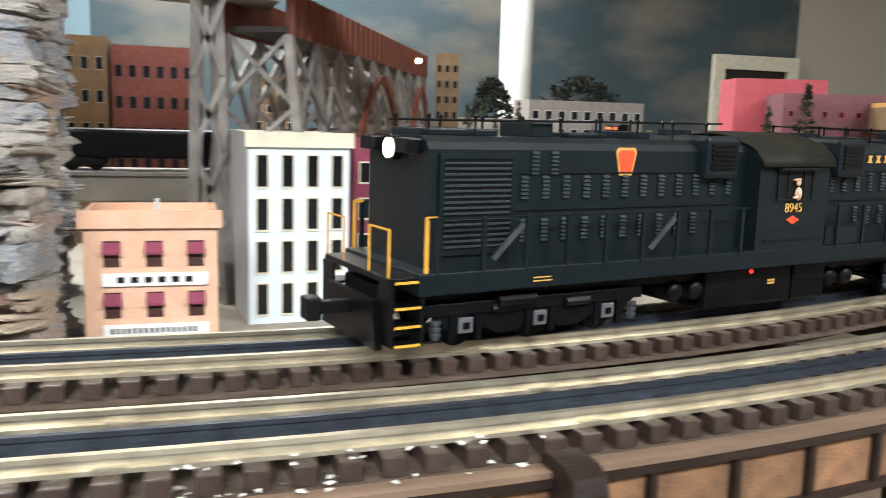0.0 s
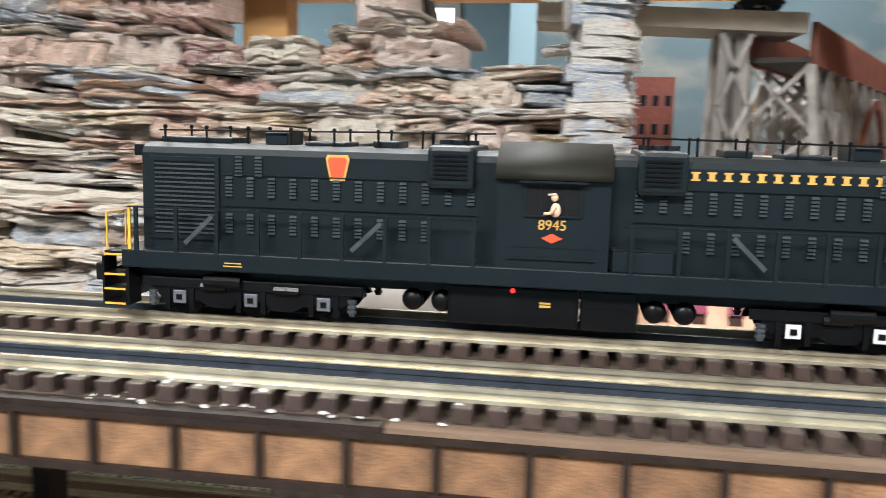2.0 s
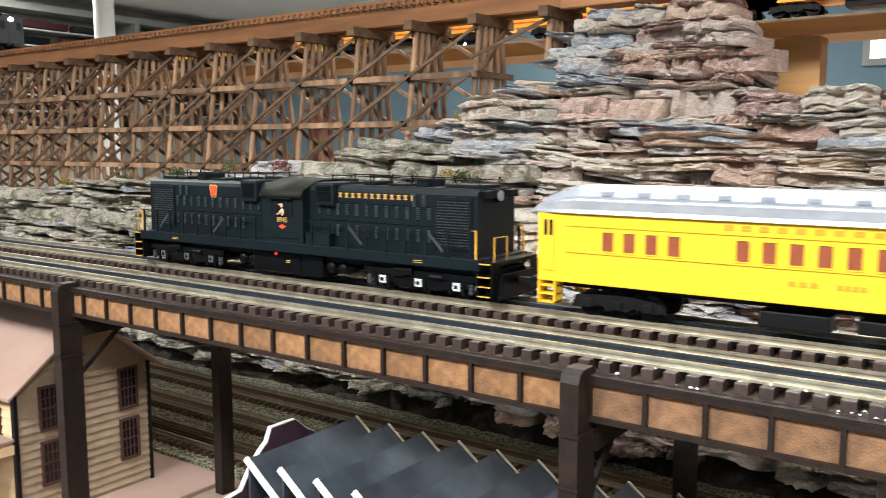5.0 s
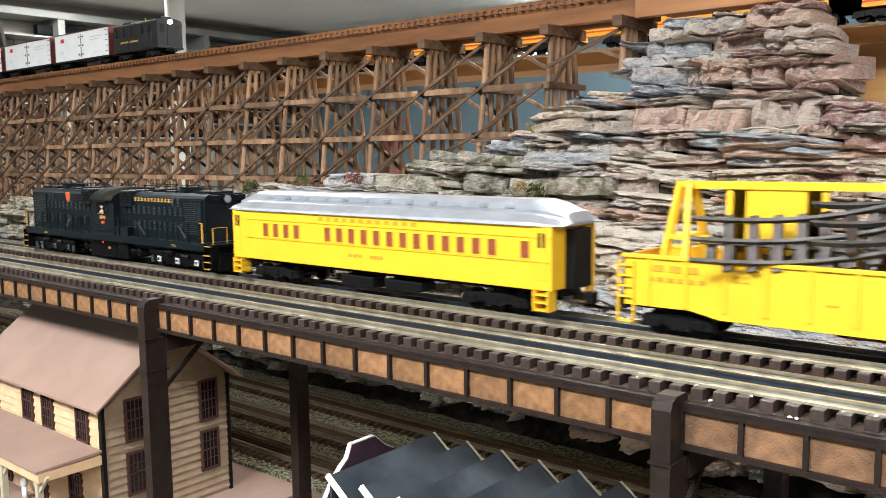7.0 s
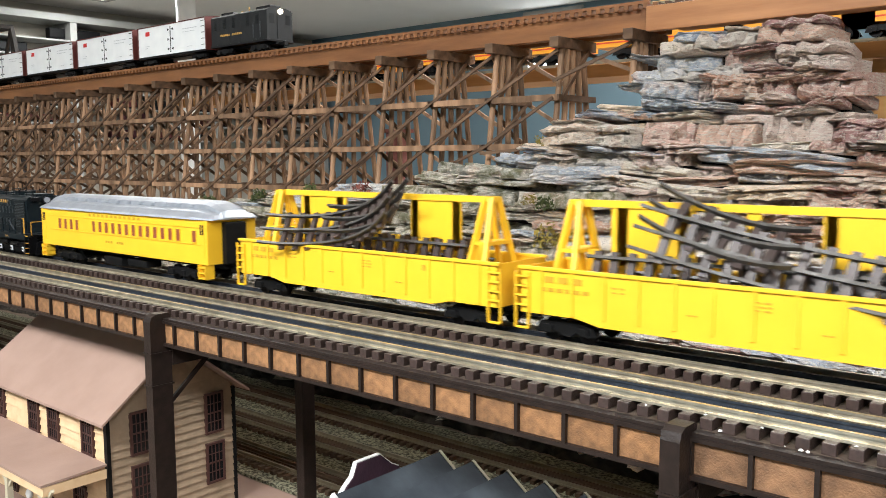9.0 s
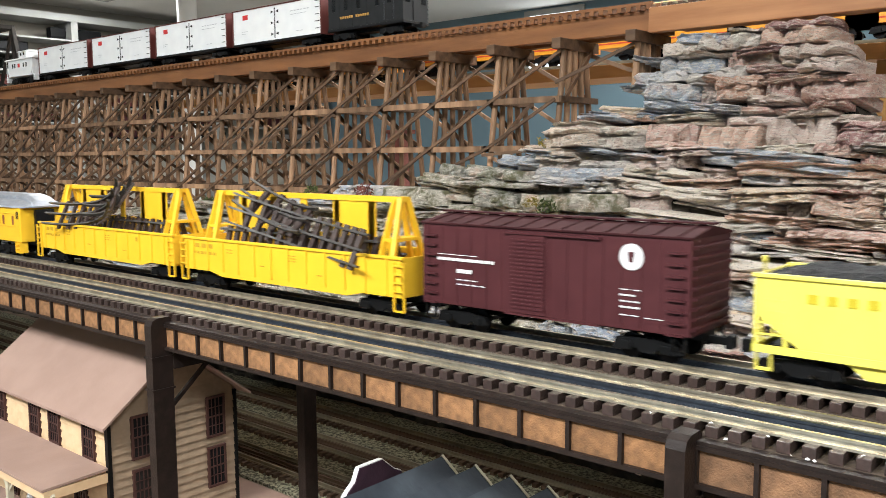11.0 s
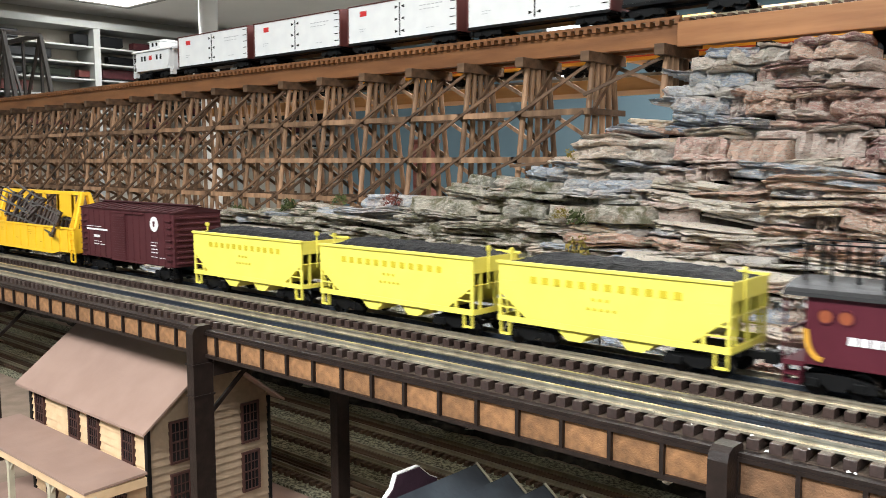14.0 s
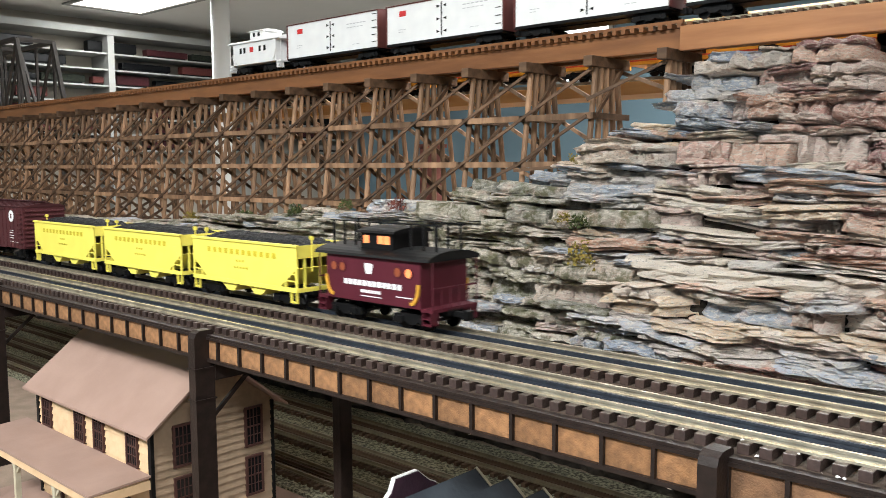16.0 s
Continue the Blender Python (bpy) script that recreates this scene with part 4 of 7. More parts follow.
def locomotive():
    e = thing("diesel_locomotive", "dark green-black centre-cab diesel with gold lettering and yellow rails", "locomotive")
    b = B()
    box(b, -0.200, 0.200, -0.034, 0.034, 0.0245, 0.0330, 0.0006)
    part("side_sill", b, M["loco"], e)
    b = B()
    box(b, -0.205, 0.205, -0.022, 0.022, 0.0185, 0.0245)
    part("underframe", b, M["locodark"], e)
    for sg in (-1, 1):
        b = B()
        prof = [(-0.0255, 0.033), (0.0255, 0.033), (0.0255, 0.078), (0.0240, 0.0808), (0.020, 0.0828), (-0.020, 0.0828), (-0.0240, 0.0808), (-0.0255, 0.078)]
        extrude_poly(b, prof, *sorted((sg * 0.0235, sg * 0.193)), "x")
        hood = part("hood", b, M["loco"], e)
        # radiator grilles
        for y in (-0.0262, 0.0262):
            b = B()
            for a in ((0.1545, 0.1885, 0.0745, 0.0765), (0.1545, 0.1885, 0.0380, 0.0400), (0.1545, 0.1565, 0.0400, 0.0745), (0.1865, 0.1885, 0.0400, 0.0745)):
                box(b, *sorted((sg * a[0], sg * a[1])), y - 0.0007, y + 0.0007, a[2], a[3])
            part("grille_frame", b, M["loco"], hood)
            b = B()
            box(b, *sorted((sg * 0.1565, sg * 0.1865)), y - 0.0003, y + 0.0003, 0.040, 0.0745)
            part("grille_back", b, M["locodark"], hood)
            for k in range(16):
                z = 0.0412 + k * 0.00212
                b = B()
                box(b, *sorted((sg * 0.1567, sg * 0.1863)), y - 0.0008, y + 0.0008, z - 0.00042, z + 0.00042)
                part("grille_slat", b, M["louvre"], hood)
            # louvre groups
            for zc, xs in ((0.0632, [0.0365 + 0.0103 * k for k in range(12)]), (0.0462, [0.0365 + 0.0103 * k for k in range(2, 12)]), (0.0728, [0.1355, 0.1450])):
                for x in xs:
                    b = B()
                    for q in range(6):
                        z = zc - 0.0043 + q * 0.0016
                        yy = y * 0.985
                        v = [b.verts.new((sg * x + dx, yy + math.copysign(dy, y), z + dz)) for dx, dy, dz in ((-0.0015, 0, 0.0011), (0.0015, 0, 0.0011), (0.0017, 0.0012, 0), (-0.0017, 0.0012, 0), (-0.0015, 0, 0), (0.0015, 0, 0))]
                        b.faces.new((v[0], v[1], v[2], v[3]))
                        b.faces.new((v[3], v[2], v[5], v[4]))
                        b.faces.new((v[0], v[3], v[4]))
                        b.faces.new((v[1], v[5], v[2]))
                    part("louvre", b, M["louvre"], hood)
            # belt rails
            b = B()
            box(b, *sorted((sg * 0.034, sg * 0.153)), y - 0.0002, y + 0.0002, 0.0688, 0.0692)
            box(b, *sorted((sg * 0.034, sg * 0.153)), y - 0.0002, y + 0.0002, 0.0542, 0.0546)
            part("panel_seam", b, M["loco"], hood)
        # roof gear
        for xc, w, h in ((0.172, 0.018, 0.0028), (0.132, 0.0055, 0.0062), (0.079, 0.006, 0.0032), (0.108, 0.010, 0.002)):
            b = B()
            box(b, sg * xc - w, sg * xc + w, -0.012, 0.012, 0.0828, 0.0828 + h, 0.0006)
            part("roof_hatch", b, M["loco"], hood)
        b = B()
        rod(b, (sg * 0.030, -0.014, 0.0905), (sg * 0.190, -0.014, 0.0885), 0.00045, 5)
        rod(b, (sg * 0.030, 0.014, 0.0905), (sg * 0.190, 0.014, 0.0885), 0.00045, 5)
        for k in range(8):
            for y in (-0.014, 0.014):
                x = sg * (0.040 + k * 0.021)
                rod(b, (x, y, 0.0828), (x, y, 0.0905), 0.0006, 5)
                ball(b, (x, y, 0.0902), 0.0011, 6)
        part("roof_rail", b, M["locodark"], hood)
        b = B()
        box(b, sg * 0.0455 - 0.0105, sg * 0.0455 + 0.0105, -0.0305, 0.0305, 0.0660, 0.0850, 0.0022)
        fan = part("fan_housing", b, M["loco"], hood)
        for y in (-0.0309, 0.0309):
            for k in range(6):
                b = B()
                box(b, sg * 0.0455 - 0.0075, sg * 0.0455 + 0.0075, y - 0.0006, y + 0.0006, 0.0705 + k * 0.0020, 0.0715 + k * 0.0020)
                part("fan_slat", b, M["locodark"], fan)
        b = B()
        for k in range(3):
            rod(b, (sg * (0.040 + 0.006 * k), 0, 0.085), (sg * (0.040 + 0.006 * k), 0, 0.0872), 0.0035, 10)
        part("fan_cap", b, M["loco"], fan)
        # end: number boards, lamp
        for y in (-1, 1):
            b = B()
            box(b, *sorted((sg * 0.193, sg * 0.1995)), *sorted((y * 0.0105, y * 0.021)), 0.0762, 0.0818, 0.0006)
            part("number_board", b, M["locodark"], hood)
        b = B()
        rod(b, (sg * 0.193, 0, 0.0775), (sg * 0.1965, 0, 0.0775), 0.0050, 14)
        lamp = part("headlamp", b, M["locodark"], hood)
        b = B()
        rod(b, (sg * 0.1962, 0, 0.0775), (sg * 0.1972, 0, 0.0775), 0.0040, 14)
        part("lens", b, M["lampglow"] if sg < 0 else M["silver"], lamp)
        # end platform, steps and yellow rails
        b = B()
        box(b, *sorted((sg * 0.193, sg * 0.2105)), -0.031, 0.031, 0.0290, 0.0315, 0.0004)
        part("platform", b, M["locodark"], e)
        for y in (-1, 1):
            b = B()
            box(b, *sorted((sg * 0.1970, sg * 0.1985)), *sorted((y * 0.022, y * 0.033)), 0.0060, 0.029)
            box(b, *sorted((sg * 0.2095, sg * 0.2105)), *sorted((y * 0.022, y * 0.033)), 0.0060, 0.029)
            for z in (0.0065, 0.0135, 0.0205):
                box(b, *sorted((sg * 0.1986, sg * 0.2094)), *sorted((y * 0.022, y * 0.033)), z - 0.0006, z + 0.0006)
            st = part("steps", b, M["locodark"], e)
            for z in (0.0065, 0.0135, 0.0205, 0.0300):
                b = B()
                box(b, *sorted((sg * 0.1988, sg * 0.2092)), *sorted((y * 0.0331, y * 0.0337)), z - 0.0003, z + 0.0006)
                part("step_edge", b, M["railyellow"], st, "yellow step edge")
            b = B()
            x = sg * 0.1965
            beam(b, (x, y * 0.0325, 0.029), (x, y * 0.0325, 0.0535), 0.0007, 0.0013)
            beam(b, (x, y * 0.0325, 0.0532), (x - sg * 0.004, y * 0.0325, 0.0532), 0.0012, 0.0012)
            part("handrail", b, M["railyellow"], e, "yellow end handrail")
            b = B()
            x = sg * 0.2100
            beam(b, (x, y * 0.029, 0.031), (x, y * 0.029, 0.0490), 0.0006, 0.0007)
            beam(b, (x, y * 0.029, 0.0490), (x, y * 0.012, 0.0490), 0.0006, 0.0006)
            beam(b, (x, y * 0.012, 0.0490), (x, y * 0.012, 0.031), 0.0006, 0.0006)
            part("handrail", b, M["railyellow"], e, "yellow end handrail")
        b = B()
        extrude_poly(b, [(-0.026, 0.004), (0.026, 0.004), (0.022, 0.022), (-0.022, 0.022)], *sorted((sg * 0.2106, sg * 0.2135)), "x")
        part("pilot", b, M["locodark"], e)
        coupler(e, sg * 0.2135, sg)
        # walkway stanchions and rail
        for y in (-0.0337, 0.0337):
            rail = B()
            rod(rail, (sg * 0.030, y, 0.0530), (sg * 0.1965, y, 0.0530), 0.00045, 5)
            rl = part("walkway_rail", rail, M["loco"], e)
            for k in range(9):
                b = B()
                box(b, sg * (0.034 + 0.0198 * k) - 0.0009, sg * (0.034 + 0.0198 * k) + 0.0009, y - 0.0006, y + 0.0006, 0.031, 0.0535)
                part("stanchion", b, M["loco"], rl)
            for k in (2, 6):
                b = B()
                x = sg * (0.036 + 0.0198 * k)
                beam(b, (x, y, 0.050), (x + sg * 0.0135, y, 0.037), 0.001, 0.002)
                part("brace", b, M["bracegrey"], rl)
            b = B()
            box(b, sg * 0.145 - 0.0045, sg * 0.145 + 0.0045, y * 1.012 - 0.0002, y * 1.012 + 0.0002, 0.0270, 0.0275)
            box(b, sg * 0.145 - 0.004, sg * 0.145 + 0.004, y * 1.012 - 0.0002, y * 1.012 + 0.0002, 0.0284, 0.0289)
            part("stencil", b, M["gold"], e, "small gold stencil")
        # three-axle trucks
        t = truck(e, sg * 0.1395, 3, 0.0355, mat=M["locodark"])
        for k in range(3):
            for y in (-0.0262, 0.0262):
                b = B()
                box(b, -0.0355 + 0.0355 * k - 0.0032, -0.0355 + 0.0355 * k + 0.0032, y - 0.0006, y + 0.0006, 0.0070, 0.0132, 0.0004)
                cover = part("axle_cover", b, M["palegrey"] if sg > 0 else M["steelgrey"], t, "light grey axle cover")
                b = box(B(), -0.0355 + 0.0355 * k - 0.0014, -0.0355 + 0.0355 * k + 0.0014, y * 1.03 - 0.0003, y * 1.03 + 0.0003, 0.0088, 0.0114)
                for kk in (-1, 1):
                    box(b, -0.0355 + 0.0355 * k + kk * 0.006 - 0.0012, -0.0355 + 0.0355 * k + kk * 0.006 + 0.0012, y * 0.98 - 0.001, y * 0.98 + 0.001, 0.004, 0.0155)
                part("pedestal", b, M["locodark"], t)
        for y in (-0.026, 0.026):
            for k in (-1, 1):
                b = B()
                for q in range(6):
                    rod(b, (k * 0.049, y, 0.0055 + q * 0.0012), (k * 0.049, y, 0.0068 + q * 0.0012), 0.0022 if q % 2 else 0.0016, 8)
                part("spring", b, M["bracegrey"], t)
            b = B()
            box(b, -0.054, 0.054, y - 0.001, y + 0.001, 0.0145, 0.0195, 0.0006)
            extrude_poly(b, [(-0.050, 0.0145), (0.050, 0.0145), (0.044, 0.0085), (0.026, 0.0085), (0.020, 0.0055), (0.010, 0.0055), (0.006, 0.0095), (-0.006, 0.0095), (-0.010, 0.0055), (-0.020, 0.0055), (-0.026, 0.0085), (-0.044, 0.0085)], y * 0.97 - 0.0006, y * 0.97 + 0.0006, "y")
            for q in (-0.018, 0.018):
                rod(b, (q - 0.006, y * 1.02, 0.0160), (q + 0.006, y * 1.02, 0.0160), 0.0024, 8)
            rod(b, (-0.022, y - 0.001, 0.0185), (-0.004, y - 0.001, 0.0185), 0.0033, 10)
            part("truck_frame", b, M["locodark"], t)
    # cab
    b = B()
    prof = [(-0.0335, 0.031), (0.0335, 0.031), (0.0335, 0.0718)] + [(0.0345 * math.cos(a), 0.0718 + 0.0130 * math.sin(a)) for a in np.linspace(0.15, math.pi - 0.15, 13)] + [(-0.0335, 0.0718)]
    wall = [p for p in prof]
    extrude_poly(b, wall, -0.0243, 0.0243, "x")
    cab = part("cab", b, M["loco"], e)
    b = B()
    outer = [(0.0365 * math.cos(a), 0.0718 + 0.0155 * math.sin(a)) for a in np.linspace(0, math.pi, 17)]
    inner = [(0.0350 * math.cos(a), 0.0713 + 0.0143 * math.sin(a)) for a in np.linspace(math.pi, 0, 17)]
    extrude_poly(b, outer + inner, -0.0250, 0.0250, "x")
    part("cab_roof", b, M["roofbronze"], cab, "bronze-black curved cab roof", True)
    for y in (-1, 1):
        b = B()
        box(b, -0.0118, 0.0118, *sorted((y * 0.0333, y * 0.0339)), 0.0565, 0.0695)
        part("window", b, M["black"], cab, "dark cab side window")
        b = B()
        for a in ((-0.0125, 0.0125, 0.0695, 0.0703), (-0.0125, 0.0125, 0.0557, 0.0565), (-0.0125, -0.0115, 0.0565, 0.0695), (0.0115, 0.0125, 0.0565, 0.0695), (-0.0058, -0.0050, 0.0565, 0.0695), (0.0055, 0.0063, 0.0565, 0.0695)):
            box(b, a[0], a[1], *sorted((y * 0.0335, y * 0.0344)), a[2], a[3])
        part("window_frame", b, M["loco"], cab)
        b = B()
        box(b, -0.0145, 0.0145, *sorted((y * 0.0335, y * 0.0375)), 0.0705, 0.0714)
        part("sunshade", b, M["loco"], cab)
        b = B()
        extrude_poly(b, [(-0.0046, 0.0466), (0, 0.0445), (0.0046, 0.0466), (0, 0.0487)], *sorted((y * 0.0335, y * 0.0340)), "y")
        part("diamond", b, M["red"], cab, "small red diamond badge")
        b = B()
        box(b, -0.0190, 0.0190, *sorted((y * 0.0335, y * 0.0338)), 0.0424, 0.0428)
        box(b, -0.0190, 0.0190, *sorted((y * 0.0335, y * 0.0345)), 0.0372, 0.0380)
        part("cab_trim", b, M["loco"], cab)
        m = pose(0, y * 0.0338, 0.0503) @ (pose(0, 0, 0, 90) if y < 0 else pose(0, 0, 0, 90, 0, 180))
        glyphs("8945", 0.0062, M["gold"], cab, m)
    b = B()
    ball(b, (0.0012, -0.0348, 0.0590), 0.0026, 10, (0.9, 0.45, 1.25))
    beam(b, (0.0010, -0.0356, 0.0608), (-0.0006, -0.0364, 0.0578), 0.0014, 0.0014)
    beam(b, (-0.0006, -0.0364, 0.0578), (-0.0036, -0.0360, 0.0574), 0.0012, 0.0012)
    ball(b, (0.0006, -0.0348, 0.0644), 0.0016, 10, (0.95, 0.7, 1.1))
    beam(b, (0.0012, -0.0348, 0.0659), (-0.0022, -0.0348, 0.0655), 0.0022, 0.0009)
    part("figure", b, M["figure"], cab, "plain tan figure at the window", True)
    # keystone and roadname
    for y in (-1, 1):
        for sc, mat, d in ((1.0, M["gold"], 0.00025), (0.80, M["red"], 0.0005)):
            b = B()
            k = [(-0.0034, -0.0060), (0.0034, -0.0060), (0.0056, 0.0040), (0.0046, 0.0058), (-0.0046, 0.0058), (-0.0056, 0.0040)]
            extrude_poly(b, [(p[0] * sc - 0.0980, p[1] * sc + 0.0736) for p in k], *sorted((y * 0.0254, y * (0.0256 + d))), "y")
            part("emblem", b, mat, e, "red keystone badge with gold edge")
        name = part("roadname", box(B(), 0.0565, 0.1365, *sorted((y * 0.0250, y * 0.02552)), 0.0722, 0.0723), M["loco"], e, "row of gold letter-sized blocks")
        for k in range(12):
            x = 0.0595 + k * 0.00675
            yy = sorted((y * 0.0254, y * 0.0259))
            b = B()
            extrude_poly(b, [(x + p * 0.0019, 0.07305 + q * 0.0038) for p, q in ((-1, 0), (1, 0), (1, 0.2), (0.55, 0.2), (0.55, 0.8), (1, 0.8), (1, 1), (-1, 1), (-1, 0.8), (-0.55, 0.8), (-0.55, 0.2), (-1, 0.2))], *yy, "y")
            part("letter_block", b, M["gold"], name)
    # tanks
    b = B()
    box(b, -0.046, 0.0130, -0.026, 0.026, 0.0050, 0.0235, 0.0015)
    tank = part("fuel_tank", b, M["locodark"], e)
    b = B()
    box(b, 0.0140, 0.0385, -0.026, 0.026, 0.0050, 0.0235, 0.0012)
    box(b, 0.0140, 0.0385, -0.0263, 0.0263, 0.0150, 0.0154)
    part("battery_box", b, M["locodark"], e)
    b = B()
    ball(b, (-0.0165, -0.0264, 0.0215), 0.0011, 10)
    part("marker", b, M["redglow"], tank, "glowing red marker lamp")
    b = B()
    box(b, -0.0045, 0.0005, -0.0264, -0.0261, 0.0145, 0.0155)
    box(b, -0.0045, 0.0005, -0.0264, -0.0261, 0.0160, 0.0168)
    part("stencil", b, M["gold"], tank)
    for x in (-0.0625, -0.0490, 0.0460, 0.0590):
        b = B()
        rod(b, (x, -0.0225, 0.0145), (x, 0.0225, 0.0145), 0.0052, 14)
        ball(b, (x, -0.0225, 0.0145), 0.0052, 12, (1, 0.6, 1))
        ball(b, (x, 0.0225, 0.0145), 0.0052, 12, (1, 0.6, 1))
        part("air_tank", b, M["locodark"], e, "glossy black round air tank", True)
    # tool chest on the walkway beside the cab
    b = B()
    box(b, 0.0262, 0.0520, -0.033, -0.0256, 0.033, 0.0425, 0.0006)
    box(b, 0.0255, 0.0527, -0.0335, -0.0256, 0.0425, 0.0432)
    part("tool_chest", b, M["loco"], e)
    e.scale = (1.030, 1.05, 1.032)
    return e


def plain_car_frame(c, half, z0=0.0165, trucks=0.0, wheels=2, base=0.032):
    b = B()
    box(b, -half, half, -0.010, 0.010, z0, z0 + 0.0055)
    part("underframe", b, M["black"], c)
    for sg in (-1, 1):
        truck(c, sg * trucks, wheels, base)
        coupler(c, sg * half, sg)


def coach():
    """Yellow clerestory coach, 0.382 m long."""
    c = thing("passenger_coach", "yellow passenger coach with a silver clerestory roof", "passenger coach")
    h, w = 0.187, 0.031
    b = B()
    box(b, -h, h, -w, w, 0.0225, 0.0690, 0.0008)
    body = part("body", b, M["yellow"], c)
    b = B()
    prof = [(-0.0335, 0.0690), (0.0335, 0.0690), (0.0325, 0.0715), (0.026, 0.0770), (0.0185, 0.0795), (0.0175, 0.0840), (0.010, 0.0868), (-0.010, 0.0868), (-0.0175, 0.0840), (-0.0185, 0.0795), (-0.026, 0.0770), (-0.0325, 0.0715)]
    n = len(prof)
    rings = []
    for x, s in ((-h - 0.008, 0.0), (-h - 0.004, 0.45), (-h + 0.012, 0.85), (-h + 0.024, 1.0), (h - 0.024, 1.0), (h - 0.012, 0.85), (h + 0.004, 0.45), (h + 0.008, 0.0)):
        rings.append([b.verts.new((x, p[0] * (0.86 + 0.14 * s), 0.0690 + (p[1] - 0.0690) * (0.12 + 0.88 * s))) for p in prof])
    for a, d in zip(rings, rings[1:]):
        for i in range(n):
            b.faces.new((a[i], d[i], d[(i + 1) % n], a[(i + 1) % n]))
    b.faces.new(rings[0][::-1])
    b.faces.new(rings[-1])
    bmesh.ops.recalc_face_normals(b, faces=b.faces)
    roof = part("roof", b, M["silver"], c, "silver clerestory roof")
    for k in range(12):
        for y in (-0.0183, 0.0183):
            b = B()
            box(b, -0.142 + 0.0258 * k - 0.004, -0.142 + 0.0258 * k + 0.004, y - 0.0009, y + 0.0009, 0.0800, 0.0832, 0.0004)
            part("vent", b, M["silver"], roof)
    for y in (-1, 1):
        xs = [-0.135 + 0.0148 * k for k in range(4)] + [-0.0485 + 0.0152 * k for k in range(13)] + [0.164]
        for x in xs:
            b = B()
            box(b, x - 0.0038, x + 0.0038, *sorted((y * 0.0306, y * 0.0312)), 0.0452, 0.0575)
            win = part("window", b, M["winred"], body, "red-brown window")
            b = B()
            for a in ((-0.0046, 0.0046, 0.0575, 0.0582), (-0.0046, 0.0046, 0.0445, 0.0452), (-0.0046, -0.0038, 0.0452, 0.0575), (0.0038, 0.0046, 0.0452, 0.0575)):
                box(b, x + a[0], x + a[1], *sorted((y * 0.0310, y * 0.0317)), a[2], a[3])
            part("window_frame", b, M["yellow"], win)
        b = B()
        for z in (0.0435, 0.0610):
            box(b, -0.165, h, *sorted((y * 0.0310, y * 0.0318)), z - 0.0005, z + 0.0005)
        part("belt_rail", b, M["yellow"], body)
        marks(body, M["ochre"], -0.060, 0.062, 0.0632, 0.0664, 12, y * 0.0312, "roadname", 0.45)
        marks(body, M["ochre"], -0.022, -0.004, 0.0335, 0.0362, 3, y * 0.0312, "stencil", 0.35)
        marks(body, M["ochre"], 0.004, 0.020, 0.0335, 0.0362, 4, y * 0.0312, "stencil", 0.3)
        for sg in (-1, 1):
            b = B()
            box(b, *sorted((sg * 0.1745, sg * 0.1825)), *sorted((y * 0.0308, y * 0.0316)), 0.030, 0.0665)
            door = part("door", b, M["yellow"], body)
            for dx in (0.1765, 0.1805):
                b = B()
                box(b, sg * dx - 0.0012, sg * dx + 0.0012, *sorted((y * 0.0314, y * 0.0319)), 0.0535, 0.0640)
                part("door_window", b, M["darkglass"], door)
            b = B()
            for q, z in enumerate((0.0085, 0.0140, 0.0195)):
                box(b, *sorted((sg * 0.172, sg * 0.1845)), *sorted((y * 0.022, y * (0.0335 - 0.0005 * q))), z - 0.0006, z + 0.0006)
            for x in (0.172, 0.184):
                box(b, *sorted((sg * x, sg * (x + 0.0012))), *sorted((y * 0.022, y * 0.0335)), 0.0075, 0.0225)
            part("steps", b, M["yellow"], c)
    for sg in (-1, 1):
        b = B()
        box(b, *sorted((sg * h, sg * (h + 0.008))), -0.013, 0.013, 0.0225, 0.066, 0.001)
        part("diaphragm", b, M["black"], c, "black end diaphragm")
    b = B()
    box(b, -0.04, 0.0, -0.024, -0.006, 0.0065, 0.0165, 0.001)
    box(b, 0.014, 0.055, -0.024, -0.004, 0.0085, 0.0165, 0.001)
    part("underbody_box", b, M["black"], c)
    plain_car_frame(c, h, 0.0165, 0.1305, 3, 0.0215)
    return c


